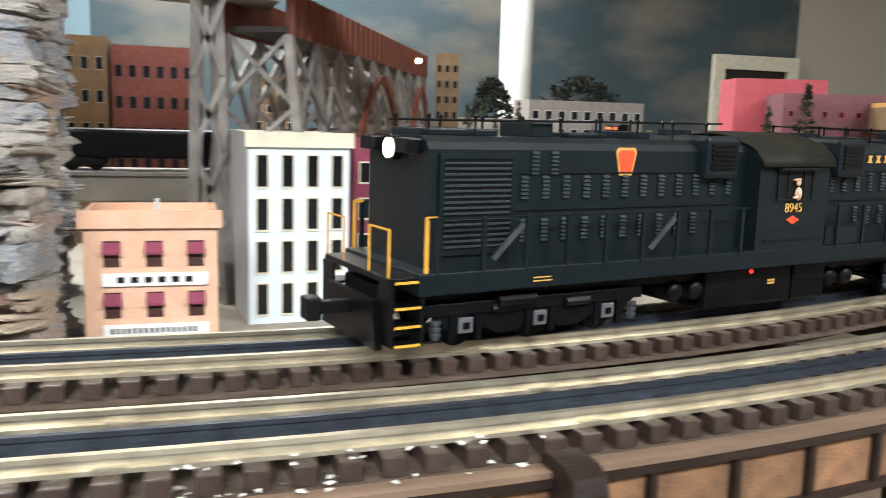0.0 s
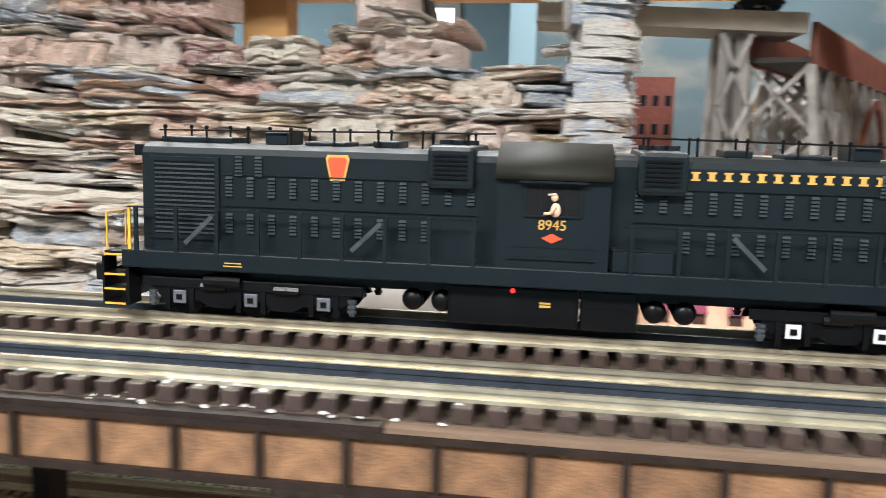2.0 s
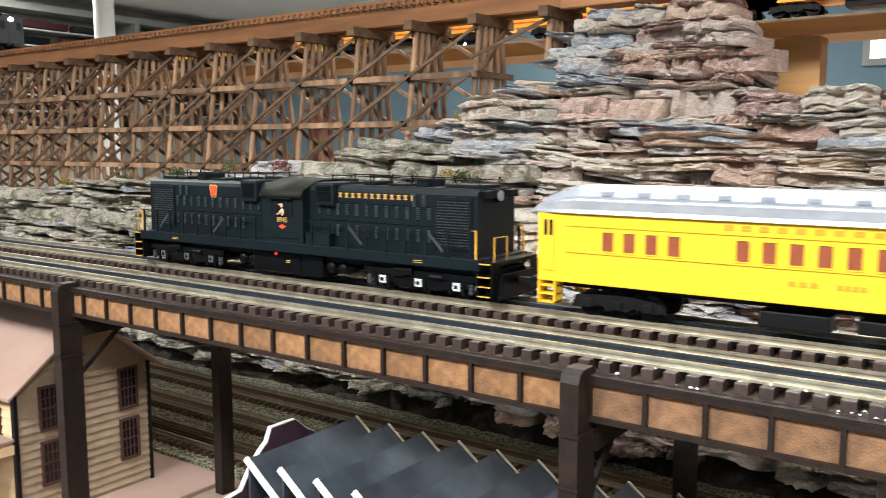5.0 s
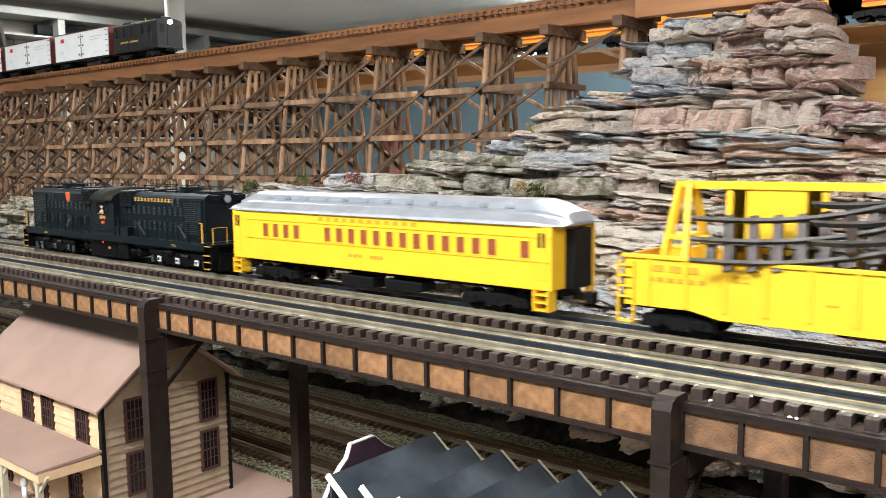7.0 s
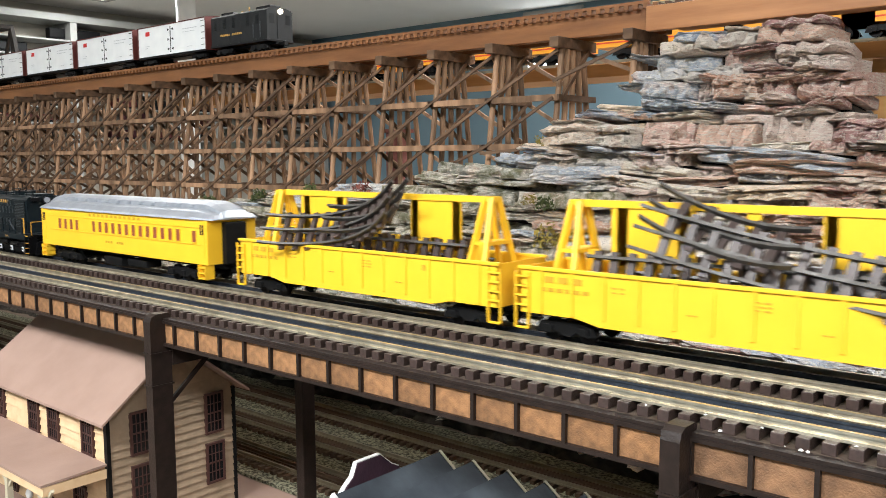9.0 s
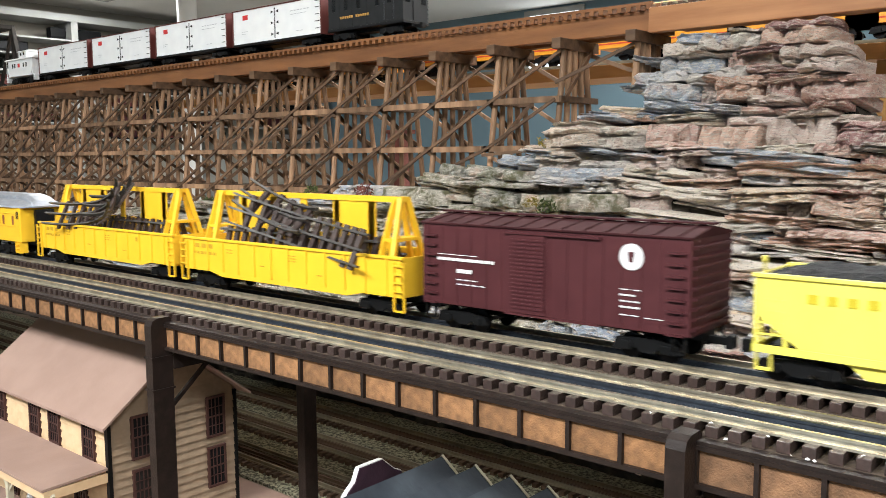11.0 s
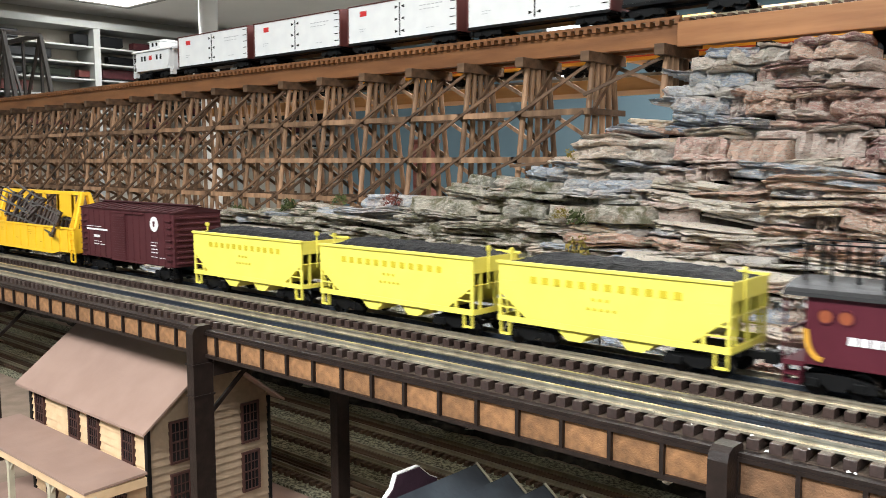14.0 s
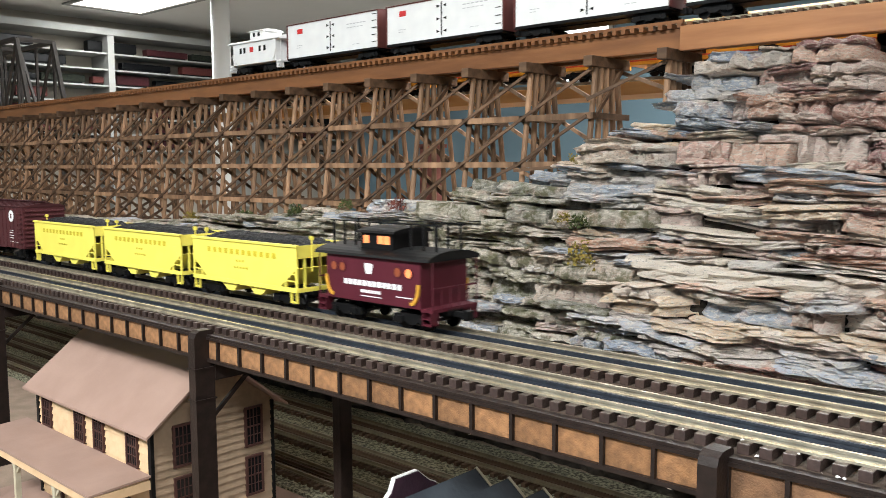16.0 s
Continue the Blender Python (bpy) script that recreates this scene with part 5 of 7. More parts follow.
def gondola(flip):
    """Yellow gondola with A-frame racks and a load of model track panels."""
    c = thing("gondola_car", "yellow gondola with rack frames carrying brown track panels", "gondola car", "track-panel gondolas")
    h, w = 0.164, 0.032
    for y in (-1, 1):
        b = B()
        pts = [(-h, 0.0205), (-0.115, 0.0205), (-0.095, 0.0165), (0.095, 0.0165), (0.115, 0.0205), (h, 0.0205), (h, 0.0525), (-h, 0.0525)]
        extrude_poly(b, pts, *sorted((y * (w - 0.0012), y * w)), "y")
        side = part("side", b, M["yellow"], c)
        b = B()
        box(b, -h - 0.001, h + 0.001, *sorted((y * (w - 0.002), y * (w + 0.0016))), 0.0520, 0.0545, 0.0004)
        part("top_rail", b, M["yellow"], side)
        for k in range(12):
            b = B()
            x = -0.145 + 0.0264 * k
            box(b, x - 0.0013, x + 0.0013, *sorted((y * w, y * (w + 0.0013))), 0.0215, 0.0520)
            part("rib", b, M["yellow"], side)
        for x0, x1, z0, z1, n in ((-0.142, -0.106, 0.0440, 0.0482, 3), (-0.146, -0.102, 0.0375, 0.0402, 6), (-0.086, -0.074, 0.0440, 0.0452, 2), (-0.086, -0.074, 0.0410, 0.0420, 2), (0.013, 0.027, 0.0450, 0.0460, 2), (0.013, 0.027, 0.0425, 0.0435, 3),
                                  (0.013, 0.027, 0.0400, 0.0410, 2), (0.085, 0.091, 0.0425, 0.0470, 1), (0.055, 0.063, 0.0300, 0.0310, 2), (-0.030, -0.022, 0.0320, 0.0330, 2)):
            marks(side, M["ochre"], x0, x1, z0, z1, n, y * (w + 0.0003), "stencil", 0.35)
        # ladders and steps
        for sg in (-1, 1):
            b = B()
            for z in (0.026, 0.033, 0.040, 0.047):
                box(b, *sorted((sg * 0.156, sg * 0.167)), *sorted((y * (w + 0.001), y * (w + 0.0022))), z - 0.0007, z + 0.0007)
            for x in (0.1555, 0.1672):
                box(b, sg * x - 0.0006, sg * x + 0.0006, *sorted((y * w, y * (w + 0.0022))), 0.0095, 0.050)
            box(b, *sorted((sg * 0.156, sg * 0.167)), *sorted((y * w, y * (w + 0.0022))), 0.0088, 0.0102)
            part("ladder", b, M["yellow"], side)
    b = B()
    box(b, -h, h, -w + 0.0012, w - 0.0012, 0.0205, 0.0225)
    part("deck", b, M["yellow"], c)
    for sg in (-1, 1):
        b = B()
        box(b, *sorted((sg * (h - 0.0012), sg * h)), -w, w, 0.0205, 0.0535)
        part("end_wall", b, M["yellow"], c)
    # racks
    for sg in (-1, 1):
        b = B()
        x = sg * 0.133
        beam(b, (x - 0.010, -0.027, 0.0225), (x - 0.003, -0.004, 0.1000), 0.004, 0.005)
        beam(b, (x + 0.010, -0.027, 0.0225), (x + 0.003, -0.004, 0.1000), 0.004, 0.005)
        beam(b, (x - 0.010, 0.027, 0.0225), (x - 0.003, 0.004, 0.1000), 0.004, 0.005)
        beam(b, (x + 0.010, 0.027, 0.0225), (x + 0.003, 0.004, 0.1000), 0.004, 0.005)
        box(b, x - 0.0085, x + 0.0085, -0.0165, 0.0165, 0.0640, 0.0668)
        box(b, x - 0.005, x + 0.005, -0.006, 0.006, 0.0975, 0.1015)
        part("rack_frame", b, M["yellow"], c)
    b = B()
    box(b, -0.137, 0.137, -0.0022, 0.0022, 0.0965, 0.1015)
    part("rack_beam", b, M["yellow"], c)
    for x0, x1 in ((-0.105, -0.040), (0.045, 0.100)):
        b = B()
        box(b, x0, x1, -0.001, 0.001, 0.056, 0.0965)
        part("rack_panel", b, M["yellow"], c)
    for k, x in enumerate(np.linspace(-0.12, 0.12, 11)):
        b = B()
        box(b, float(x) - 0.0045, float(x) + 0.0045, -0.001, 0.001, 0.0225, 0.0965 if k % 2 else 0.066)
        part("rack_slat", b, M["yellow"], c)
    # the load: leaning track panels
    def panel(nm, length, m, curve=0.0):
        p = part(nm, rail_of(length, curve, 0.0), M["steelgrey2"], c, "leaning track panel with dull rails and dark ties", at=m)
        for o in (-0.014, 0.014):
            part("rail", rail_of(length, curve, o), M["steelgrey2"], p)
        n = int(length / 0.0135)
        for i in range(n):
            u = -length / 2 + 0.007 + i * (length - 0.014) / (n - 1)
            b = B()
            zz = curve * (u / (length / 2)) ** 2
            box(b, u - 0.0030, u + 0.0030, -0.0185, 0.0185, -0.0050 + zz, -0.0018 + zz)
            part("tie", b, M["tie"], p)

    def rail_of(length, curve, o):
        b = B()
        rings = []
        for i in range(11):
            u = (i / 5 - 1) * (length / 2 + (0.012 if curve else 0))
            z = curve * (u / (length / 2)) ** 2
            rings.append([b.verts.new((u, o + dy, z + dz)) for dy, dz in ((-0.001, -0.002), (0.001, -0.002), (0.001, 0.002), (-0.001, 0.002))])
        for p, q in zip(rings, rings[1:]):
            for k in range(4):
                b.faces.new((p[k], p[(k + 1) % 4], q[(k + 1) % 4], q[k]))
        b.faces.new(rings[0])
        b.faces.new(rings[-1][::-1])
        return b

    s = -1 if flip else 1
    panel("track_panel", 0.235, pose(0.0, -0.0165, 0.0490, 74))
    panel("track_panel", 0.150, pose(s * -0.022, -0.0215, 0.0720, 62, s * -11), 0.020) if not flip else panel("track_panel", 0.170, pose(0.030, -0.0215, 0.0660, 70, 9), 0.016)
    panel("track_panel", 0.080, pose(s * 0.012, -0.0190, 0.0830, 48, s * -14), 0.008)
    panel("track_panel", 0.225, pose(0.01, 0.0165, 0.0490, -74))
    plain_car_frame(c, h, 0.0150, 0.128, 2, 0.030)
    return c


M["steelgrey2"] = material("dull_grey_rail", (0.10, 0.095, 0.09), 0.5, 0.4, (0.06, 0.055, 0.05), 100)


def boxcar():
    c = thing("boxcar", "dark tuscan brown boxcar with a sliding door and white stencils", "boxcar")
    h, w = 0.117, 0.032
    b = B()
    box(b, -h, h, -w, w, 0.0215, 0.0840, 0.0006)
    body = part("body", b, M["tuscan"], c)
    b = B()
    extrude_poly(b, [(-0.0335, 0.0838), (0.0335, 0.0838), (0.0335, 0.0850), (0.0, 0.0905), (-0.0335, 0.0850)], -h - 0.001, h + 0.001, "x")
    roof = part("roof", b, M["roofred"], c)
    for k in range(13):
        b = B()
        x = -0.108 + 0.018 * k
        for y in (-1, 1):
            beam(b, (x, y * 0.0330, 0.0853), (x, 0, 0.0909), 0.0016, 0.0012)
        part("roof_rib", b, M["roofred"], roof)
    b = B()
    box(b, -h - 0.003, h + 0.003, -0.0045, 0.0045, 0.0912, 0.0924)
    part("running_board", b, M["roofred"], roof)
    for y in (-1, 1):
        b = B()
        box(b, -0.0275, 0.0040, *sorted((y * w, y * (w + 0.0014))), 0.0225, 0.0800, 0.0003)
        door = part("door", b, M["tuscan"], body)
        for k in range(18):
            b = B()
            z = 0.0265 + 0.0029 * k
            box(b, -0.0265, 0.0030, *sorted((y * (w + 0.0013), y * (w + 0.0022))), z - 0.0006, z + 0.0006)
            part("door_rib", b, M["tuscan"], door)
        b = B()
        box(b, -0.032, 0.050, *sorted((y * w, y * (w + 0.0024))), 0.0800, 0.0815)
        part("door_track", b, M["tuscan"], body)
        b = B()
        box(b, -0.032, 0.050, *sorted((y * w, y * (w + 0.0020))), 0.0208, 0.0222)
        part("door_track", b, M["tuscan"], body)
        for k in range(16):
            x = -0.110 + 0.0147 * k
            if -0.03 < x < 0.006:
                continue
            b = B()
            box(b, x - 0.0004, x + 0.0004, *sorted((y * w, y * (w + 0.0005))), 0.0225, 0.0825)
            part("seam", b, M["tuscan"], body)
        b = B()
        rod(b, (0.0740, y * (w + 0.0004), 0.0700), (0.0740, y * (w + 0.0010), 0.0700), 0.0088, 20)
        part("herald", b, M["white"], body, "round white emblem")
        b = B()
        extrude_poly(b, [(0.0740 + q[0] * 0.5, 0.0700 + q[1] * 0.6) for q in ((-0.0034, -0.0060), (0.0034, -0.0060), (0.0056, 0.0040), (0.0046, 0.0058), (-0.0046, 0.0058), (-0.0056, 0.0040))], *sorted((y * (w + 0.0009), y * (w + 0.0014))), "y")
        part("herald_badge", b, M["tuscan"], body)
        for x0, x1, z0, z1, n in ((-0.100, -0.042, 0.0560, 0.0582, 12), (-0.100, -0.042, 0.0605, 0.0609, 1), (-0.080, -0.064, 0.0470, 0.0500, 4), (-0.080, -0.058, 0.0415, 0.0422, 3), (-0.080, -0.050, 0.0380, 0.0387, 4), (0.066, 0.084, 0.0480, 0.0486, 2), (0.066, 0.078, 0.0440, 0.0452, 3),
                                  (0.066, 0.082, 0.0400, 0.0410, 3), (0.066, 0.082, 0.0360, 0.0372, 3), (0.066, 0.082, 0.0310, 0.0316, 2), (0.085, 0.100, 0.0305, 0.0310, 2)):
            marks(body, M["white"], x0, x1, z0, z1, n, y * (w + 0.0008), "stencil", 0.3)
        for sg in (-1, 1):
            for k in range(8):
                z = 0.022 + 0.0075 * k
                b = box(B(), *sorted((sg * 0.101, sg * 0.1135)), *sorted((y * w, y * (w + 0.0026))), z - 0.0006, z + 0.0006)
                part("ladder_rung", b, M["tuscan"], body)
            b = B()
            box(b, *sorted((sg * 0.104, sg * 0.114)), *sorted((y * (w - 0.003), y * w)), 0.0095, 0.0108)
            for x in (0.104, 0.1132):
                box(b, *sorted((sg * x, sg * (x + 0.001))), *sorted((y * (w - 0.003), y * w)), 0.0108, 0.0215)
            part("step", b, M["black"], body)
    for sg in (-1, 1):
        for k in range(9):
            b = B()
            z = 0.026 + 0.0065 * k
            box(b, *sorted((sg * h, sg * (h + 0.0022))), -0.029, 0.029, z - 0.0013, z + 0.0013, 0.0006)
            part("end_rib", b, M["tuscan"], body)
    plain_car_frame(c, h, 0.0160, 0.082, 2, 0.030)
    return c


def hopper():
    c = thing("hopper_car", "lemon-yellow hopper car heaped with black coal", "hopper car", "coal hoppers")
    h, w = 0.098, 0.031
    for y in (-1, 1):
        b = B()
        pts = [(-0.070, 0.0240), (0.070, 0.0240), (0.098, 0.0440), (0.098, 0.0660), (-0.098, 0.0660), (-0.098, 0.0440)]
        extrude_poly(b, pts, *sorted((y * (w - 0.0012), y * w)), "y")
        side = part("side", b, M["lemon"], c)
        b = B()
        box(b, -h - 0.001, h + 0.001, *sorted((y * (w - 0.002), y * (w + 0.0016))), 0.0655, 0.0680, 0.0004)
        box(b, -h, h, *sorted((y * (w - 0.002), y * (w + 0.0006))), 0.0195, 0.0240)
        part("rail_trim", b, M["lemon"], side)
        for sg in (-1, 1):
            b = B()
            for x in (0.0785, 0.0965):
                box(b, sg * x - 0.0012, sg * x + 0.0012, *sorted((y * (w - 0.002), y * w)), 0.0240, 0.0560)
            for z in (0.031, 0.038, 0.045, 0.052):
                box(b, *sorted((sg * 0.0797, sg * 0.0953)), *sorted((y * (w - 0.001), y * (w + 0.0002))), z - 0.0006, z + 0.0006)
            part("end_post", b, M["lemon"], side)
            b = B()
            box(b, *sorted((sg * 0.0865, sg * 0.0965)), *sorted((y * (w - 0.003), y * w)), 0.0085, 0.0100)
            for x in (0.0865, 0.0955):
                box(b, *sorted((sg * x, sg * (x + 0.001))), *sorted((y * (w - 0.003), y * w)), 0.0100, 0.0195)
            part("step", b, M["lemon"], side)
        for x0, x1, z0, z1, n in ((-0.066, 0.068, 0.0520, 0.0575, 12), (-0.010, 0.008, 0.0440, 0.0462, 3), (-0.014, 0.014, 0.0370, 0.0390, 5)):
            marks(side, M["hopmark"], x0, x1, z0, z1, n, y * (w + 0.0003), "stencil", 0.5)
    for sg in (-1, 1):
        b = B()
        extrude_poly(b, [(sg * 0.0685, 0.0240), (sg * 0.0695, 0.0235), (sg * 0.0980, 0.0440), (sg * 0.0970, 0.0445)], -w + 0.0013, w - 0.0013, "y")
        part("slope_sheet", b, M["lemon"], c)
    for sg in (-1, 1):
        b = B()
        box(b, *sorted((sg * 0.0968, sg * 0.098)), -w, w, 0.054, 0.067)
        box(b, *sorted((sg * 0.0968, sg * 0.0985)), -w, w, 0.0195, 0.0240)
        for y in (-0.020, 0.0, 0.020):
            box(b, *sorted((sg * 0.0955, sg * 0.0975)), y - 0.0012, y + 0.0012, 0.024, 0.054)
        rod(b, (sg * 0.099, -0.012, 0.040), (sg * 0.099, -0.012, 0.0745), 0.0008, 6)
        rod(b, (sg * 0.098, -0.012, 0.0740), (sg * 0.100, -0.012, 0.0740), 0.0024, 12)
        part("end_frame", b, M["lemon"], c)
        for y in (-1, 1):
            b = B()
            v = [(sg * 0.006, 0.0240), (sg * 0.050, 0.0240), (sg * 0.032, 0.0110), (sg * 0.020, 0.0110)]
            extrude_poly(b, v, *sorted((y * 0.004, y * 0.0285)), "y")
            part("hopper_chute", b, M["lemon"], c)
    rng = random.Random(5)
    b = B()
    grid = []
    for i in range(40):
        x = -0.0965 + 0.193 * i / 39
        row = []
        for j in range(13):
            y = -0.0295 + 0.059 * j / 12
            e = min(1, (0.5 - abs(i / 39 - 0.5)) * 9) * min(1, (0.5 - abs(j / 12 - 0.5)) * 5)
            row.append(b.verts.new((x, y, 0.0650 + 0.0065 * e + rng.uniform(-0.0012, 0.0014))))
        grid.append(row)
    for p, q in zip(grid, grid[1:]):
        for j in range(12):
            b.faces.new((p[j], q[j], q[j + 1], p[j + 1]))
    part("coal_load", b, M["coal"], c, "heaped black coal")["kind"] = "stuff"
    plain_car_frame(c, h, 0.0150, 0.072, 2, 0.030)
    return c


M["hopmark"] = material("faded_hopper_stencil", (0.50, 0.40, 0.02), 0.6, scale=200)


def caboose(red=True):
    """A cabin car with cupola: dark red with lit windows, or the white one."""
    wall, roofm = (M["cabred"], M["black"]) if red else (M["white"], M["white"])
    c = thing("caboose", "dark red caboose with a black roof and lit cupola windows" if red else "white caboose with a cupola and red square badge", "caboose")
    h, w = (0.064, 0.031) if red else (0.072, 0.031)
    b = B()
    box(b, -h, h, -w, w, 0.0215, 0.0640, 0.0006)
    body = part("body", b, wall, c)
    b = B()
    arc = [(0.035 * math.cos(a), 0.0640 + 0.0085 * math.sin(a)) for a in np.linspace(0, math.pi, 13)]
    extrude_poly(b, arc, -h - 0.014, h + 0.014, "x")
    roof = part("roof", b, roofm, c)
    b = B()
    box(b, -0.022, 0.022, -0.024, 0.024, 0.0690, 0.0860, 0.0008)
    cup = part("cupola", b, M["black"] if red else M["white"], c)
    b = B()
    extrude_poly(b, [(0.027 * math.cos(a), 0.0855 + 0.0050 * math.sin(a)) for a in np.linspace(0, math.pi, 9)], -0.0255, 0.0255, "x")
    part("cupola_roof", b, roofm, cup)
    glass = M["warmglass"] if red else M["darkglass"]
    for y in (-1, 1):
        for x in ((-0.0135, 0.006, 0.0145) if red else (-0.008, 0.008)):
            b = B()
            box(b, x - 0.0036, x + 0.0036, *sorted((y * 0.0238, y * 0.0244)), 0.0755, 0.0830)
            part("window", b, glass, cup)
        if red:
            for x, lit in ((-0.052, False), (-0.040, False), (0.036, False), (0.050, True)):
                b = B()
                rod(b, (x, y * (w - 0.0006), 0.0525), (x, y * (w + 0.0007), 0.0525), 0.0042, 16)
                win = part("round_window", b, M["warmglass"] if lit else M["winred"], body, "round window")
                b = B()
                for q in range(16):
                    a0, a1 = q * math.pi / 8, (q + 1) * math.pi / 8
                    beam(b, (x + 0.0046 * math.cos(a0), y * (w + 0.0006), 0.0525 + 0.0046 * math.sin(a0)), (x + 0.0046 * math.cos(a1), y * (w + 0.0006), 0.0525 + 0.0046 * math.sin(a1)), 0.001, 0.001)
                part("window_ring", b, wall, win)
            marks(body, M["white"], -0.038, 0.042, 0.0365, 0.0415, 12, y * (w + 0.0003), "roadname", 0.28)
            marks(body, M["white"], -0.014, 0.014, 0.0302, 0.0330, 6, y * (w + 0.0003), "number", 0.25)
            marks(body, M["white"], -0.014, 0.014, 0.0268, 0.0276, 1, y * (w + 0.0003), "stencil", 0.0)
            marks(body, M["white"], 0.034, 0.054, 0.0300, 0.0308, 1, y * (w + 0.0003), "stencil", 0.0)
            b = B()
            extrude_poly(b, [(q[0] - 0.003, q[1] * 0.8 + 0.0530) for q in ((-0.0034, -0.0060), (0.0034, -0.0060), (0.0056, 0.0040), (0.0046, 0.0058), (-0.0046, 0.0058), (-0.0056, 0.0040))], *sorted((y * w, y * (w + 0.0005))), "y")
            part("emblem", b, M["white"], body, "white keystone badge")
        else:
            for x in (-0.045, -0.032, 0.020, 0.036):
                b = B()
                box(b, x - 0.0035, x + 0.0035, *sorted((y * (w - 0.0004), y * (w + 0.0004))), 0.044, 0.0550)
                part("window", b, M["darkglass"], body)
            b = B()
            box(b, -0.014, -0.002, *sorted((y * w, y * (w + 0.0004))), 0.0445, 0.0545)
            part("emblem", b, M["redsign"], body, "red square badge")
        for sg in (-1, 1):
            b = B()
            pts = [(sg * (h - 0.001), y * (w + 0.001), 0.0435)] + [(sg * (h - 0.001 - 0.010 * (1 - math.cos(a))), y * (w + 0.001), 0.0255 + 0.018 * (1 - math.sin(a))) for a in np.linspace(0.1, math.pi / 2, 6)]
            for p, q in zip(pts, pts[1:]):
                beam(b, p, q, 0.0018, 0.0028)
            part("grab_rail", b, M["railyellow"] if red else M["white"], body, "curved yellow grab rail" if red else "")
    for sg in (-1, 1):
        b = B()
        box(b, *sorted((sg * h, sg * (h + 0.014))), -0.030, 0.030, 0.0195, 0.0225)
        box(b, *sorted((sg * (h + 0.0125), sg * (h + 0.014))), -0.030, 0.030, 0.0395, 0.0410)
        for y in np.linspace(-0.029, 0.029, 6):
            rod(b, (sg * (h + 0.0132), float(y), 0.0225), (sg * (h + 0.0132), float(y), 0.0640 if abs(y) > 0.028 else 0.040), 0.0007, 5)
        for y in (-1, 1):
            for z in (0.0085, 0.0140):
                box(b, *sorted((sg * (h + 0.002), sg * (h + 0.013))), *sorted((y * 0.021, y * 0.031)), z - 0.0006, z + 0.0006)
            for x in (0.002, 0.012):
                box(b, *sorted((sg * (h + x), sg * (h + x + 0.001))), *sorted((y * 0.021, y * 0.031)), 0.008, 0.0195)
        part("end_platform", b, wall, c)
    if red:
        b = B()
        for y in (-0.016, 0.016):
            rod(b, (-h - 0.012, y, 0.0945), (h + 0.012, y, 0.0945), 0.0006, 5)
            for x in (-0.070, -0.054, -0.038, 0.038, 0.054, 0.070):
                rod(b, (x, y, 0.070), (x, y, 0.0945), 0.0012, 5)
        part("roof_aerial", b, M["black"], c, "black roof-top aerial rails")
    plain_car_frame(c, h + 0.014, 0.0150, 0.046, 2, 0.028)
    return c


M["redsign"] = material("red_sign", (0.62, 0.03, 0.03), 0.5, scale=200)


def reefer():
    c = thing("refrigerator_car", "white refrigerator car with brown ends and black hinges", "refrigerator car", "white refrigerator cars")
    h, w = 0.126, 0.031
    b = B()
    box(b, -h + 0.001, h - 0.001, -w, w, 0.0200, 0.0820, 0.0005)
    body = part("body", b, M["white"], c)
    b = B()
    extrude_poly(b, [(-0.033, 0.0820), (0.033, 0.0820), (0.033, 0.0835), (0, 0.0880), (-0.033, 0.0835)], -h - 0.001, h + 0.001, "x")
    part("roof", b, M["brownend"], c)
    for sg in (-1, 1):
        b = B()
        box(b, *sorted((sg * (h - 0.001), sg * (h + 0.002))), -w - 0.001, w + 0.001, 0.0190, 0.0825)
        part("end_wall", b, M["brownend"], c)
    b = B()
    box(b, -h, h, -w - 0.0008, w + 0.0008, 0.0165, 0.0205)
    part("side_sill", b, M["black"], c)
    for y in (-1, 1):
        b = B()
        for x in (-0.0006, 0.0006):
            box(b, x - 0.0004, x + 0.0004, *sorted((y * w, y * (w + 0.0006))), 0.024, 0.0780)
        part("door_seam", b, M["black"], body)
        for z in (0.031, 0.051, 0.071):
            for s in (-1, 1):
                b = B()
                extrude_poly(b, [(s * 0.0035, z), (s * 0.0105, z + 0.0026), (s * 0.0105, z - 0.0026)], *sorted((y * w, y * (w + 0.0008))), "y")
                part("hinge", b, M["black"], body, "black strap hinge")
        b = B()
        box(b, -0.096, -0.080, *sorted((y * w, y * (w + 0.0004))), 0.0640, 0.0730)
        part("emblem", b, M["redsign"], body, "small red badge")
        for x0, x1, z0, z1, n in ((0.045, 0.098, 0.0660, 0.0676, 6), (0.045, 0.090, 0.0600, 0.0612, 5), (-0.098, -0.080, 0.0420, 0.0430, 3), (-0.098, -0.086, 0.0380, 0.0390, 2), (0.060, 0.080, 0.0300, 0.0310, 2)):
            marks(body, M["palegrey"], x0, x1, z0, z1, n, y * (w + 0.0003), "stencil", 0.3)
        b = B()
        for z in (0.030, 0.042, 0.054, 0.066, 0.077):
            box(b, 0.112, 0.122, *sorted((y * (w + 0.0003), y * (w + 0.0016))), z - 0.0005, z + 0.0005)
        part("grab_iron", b, M["black"], body)
    plain_car_frame(c, h, 0.0150, 0.092, 2, 0.030)
    return c


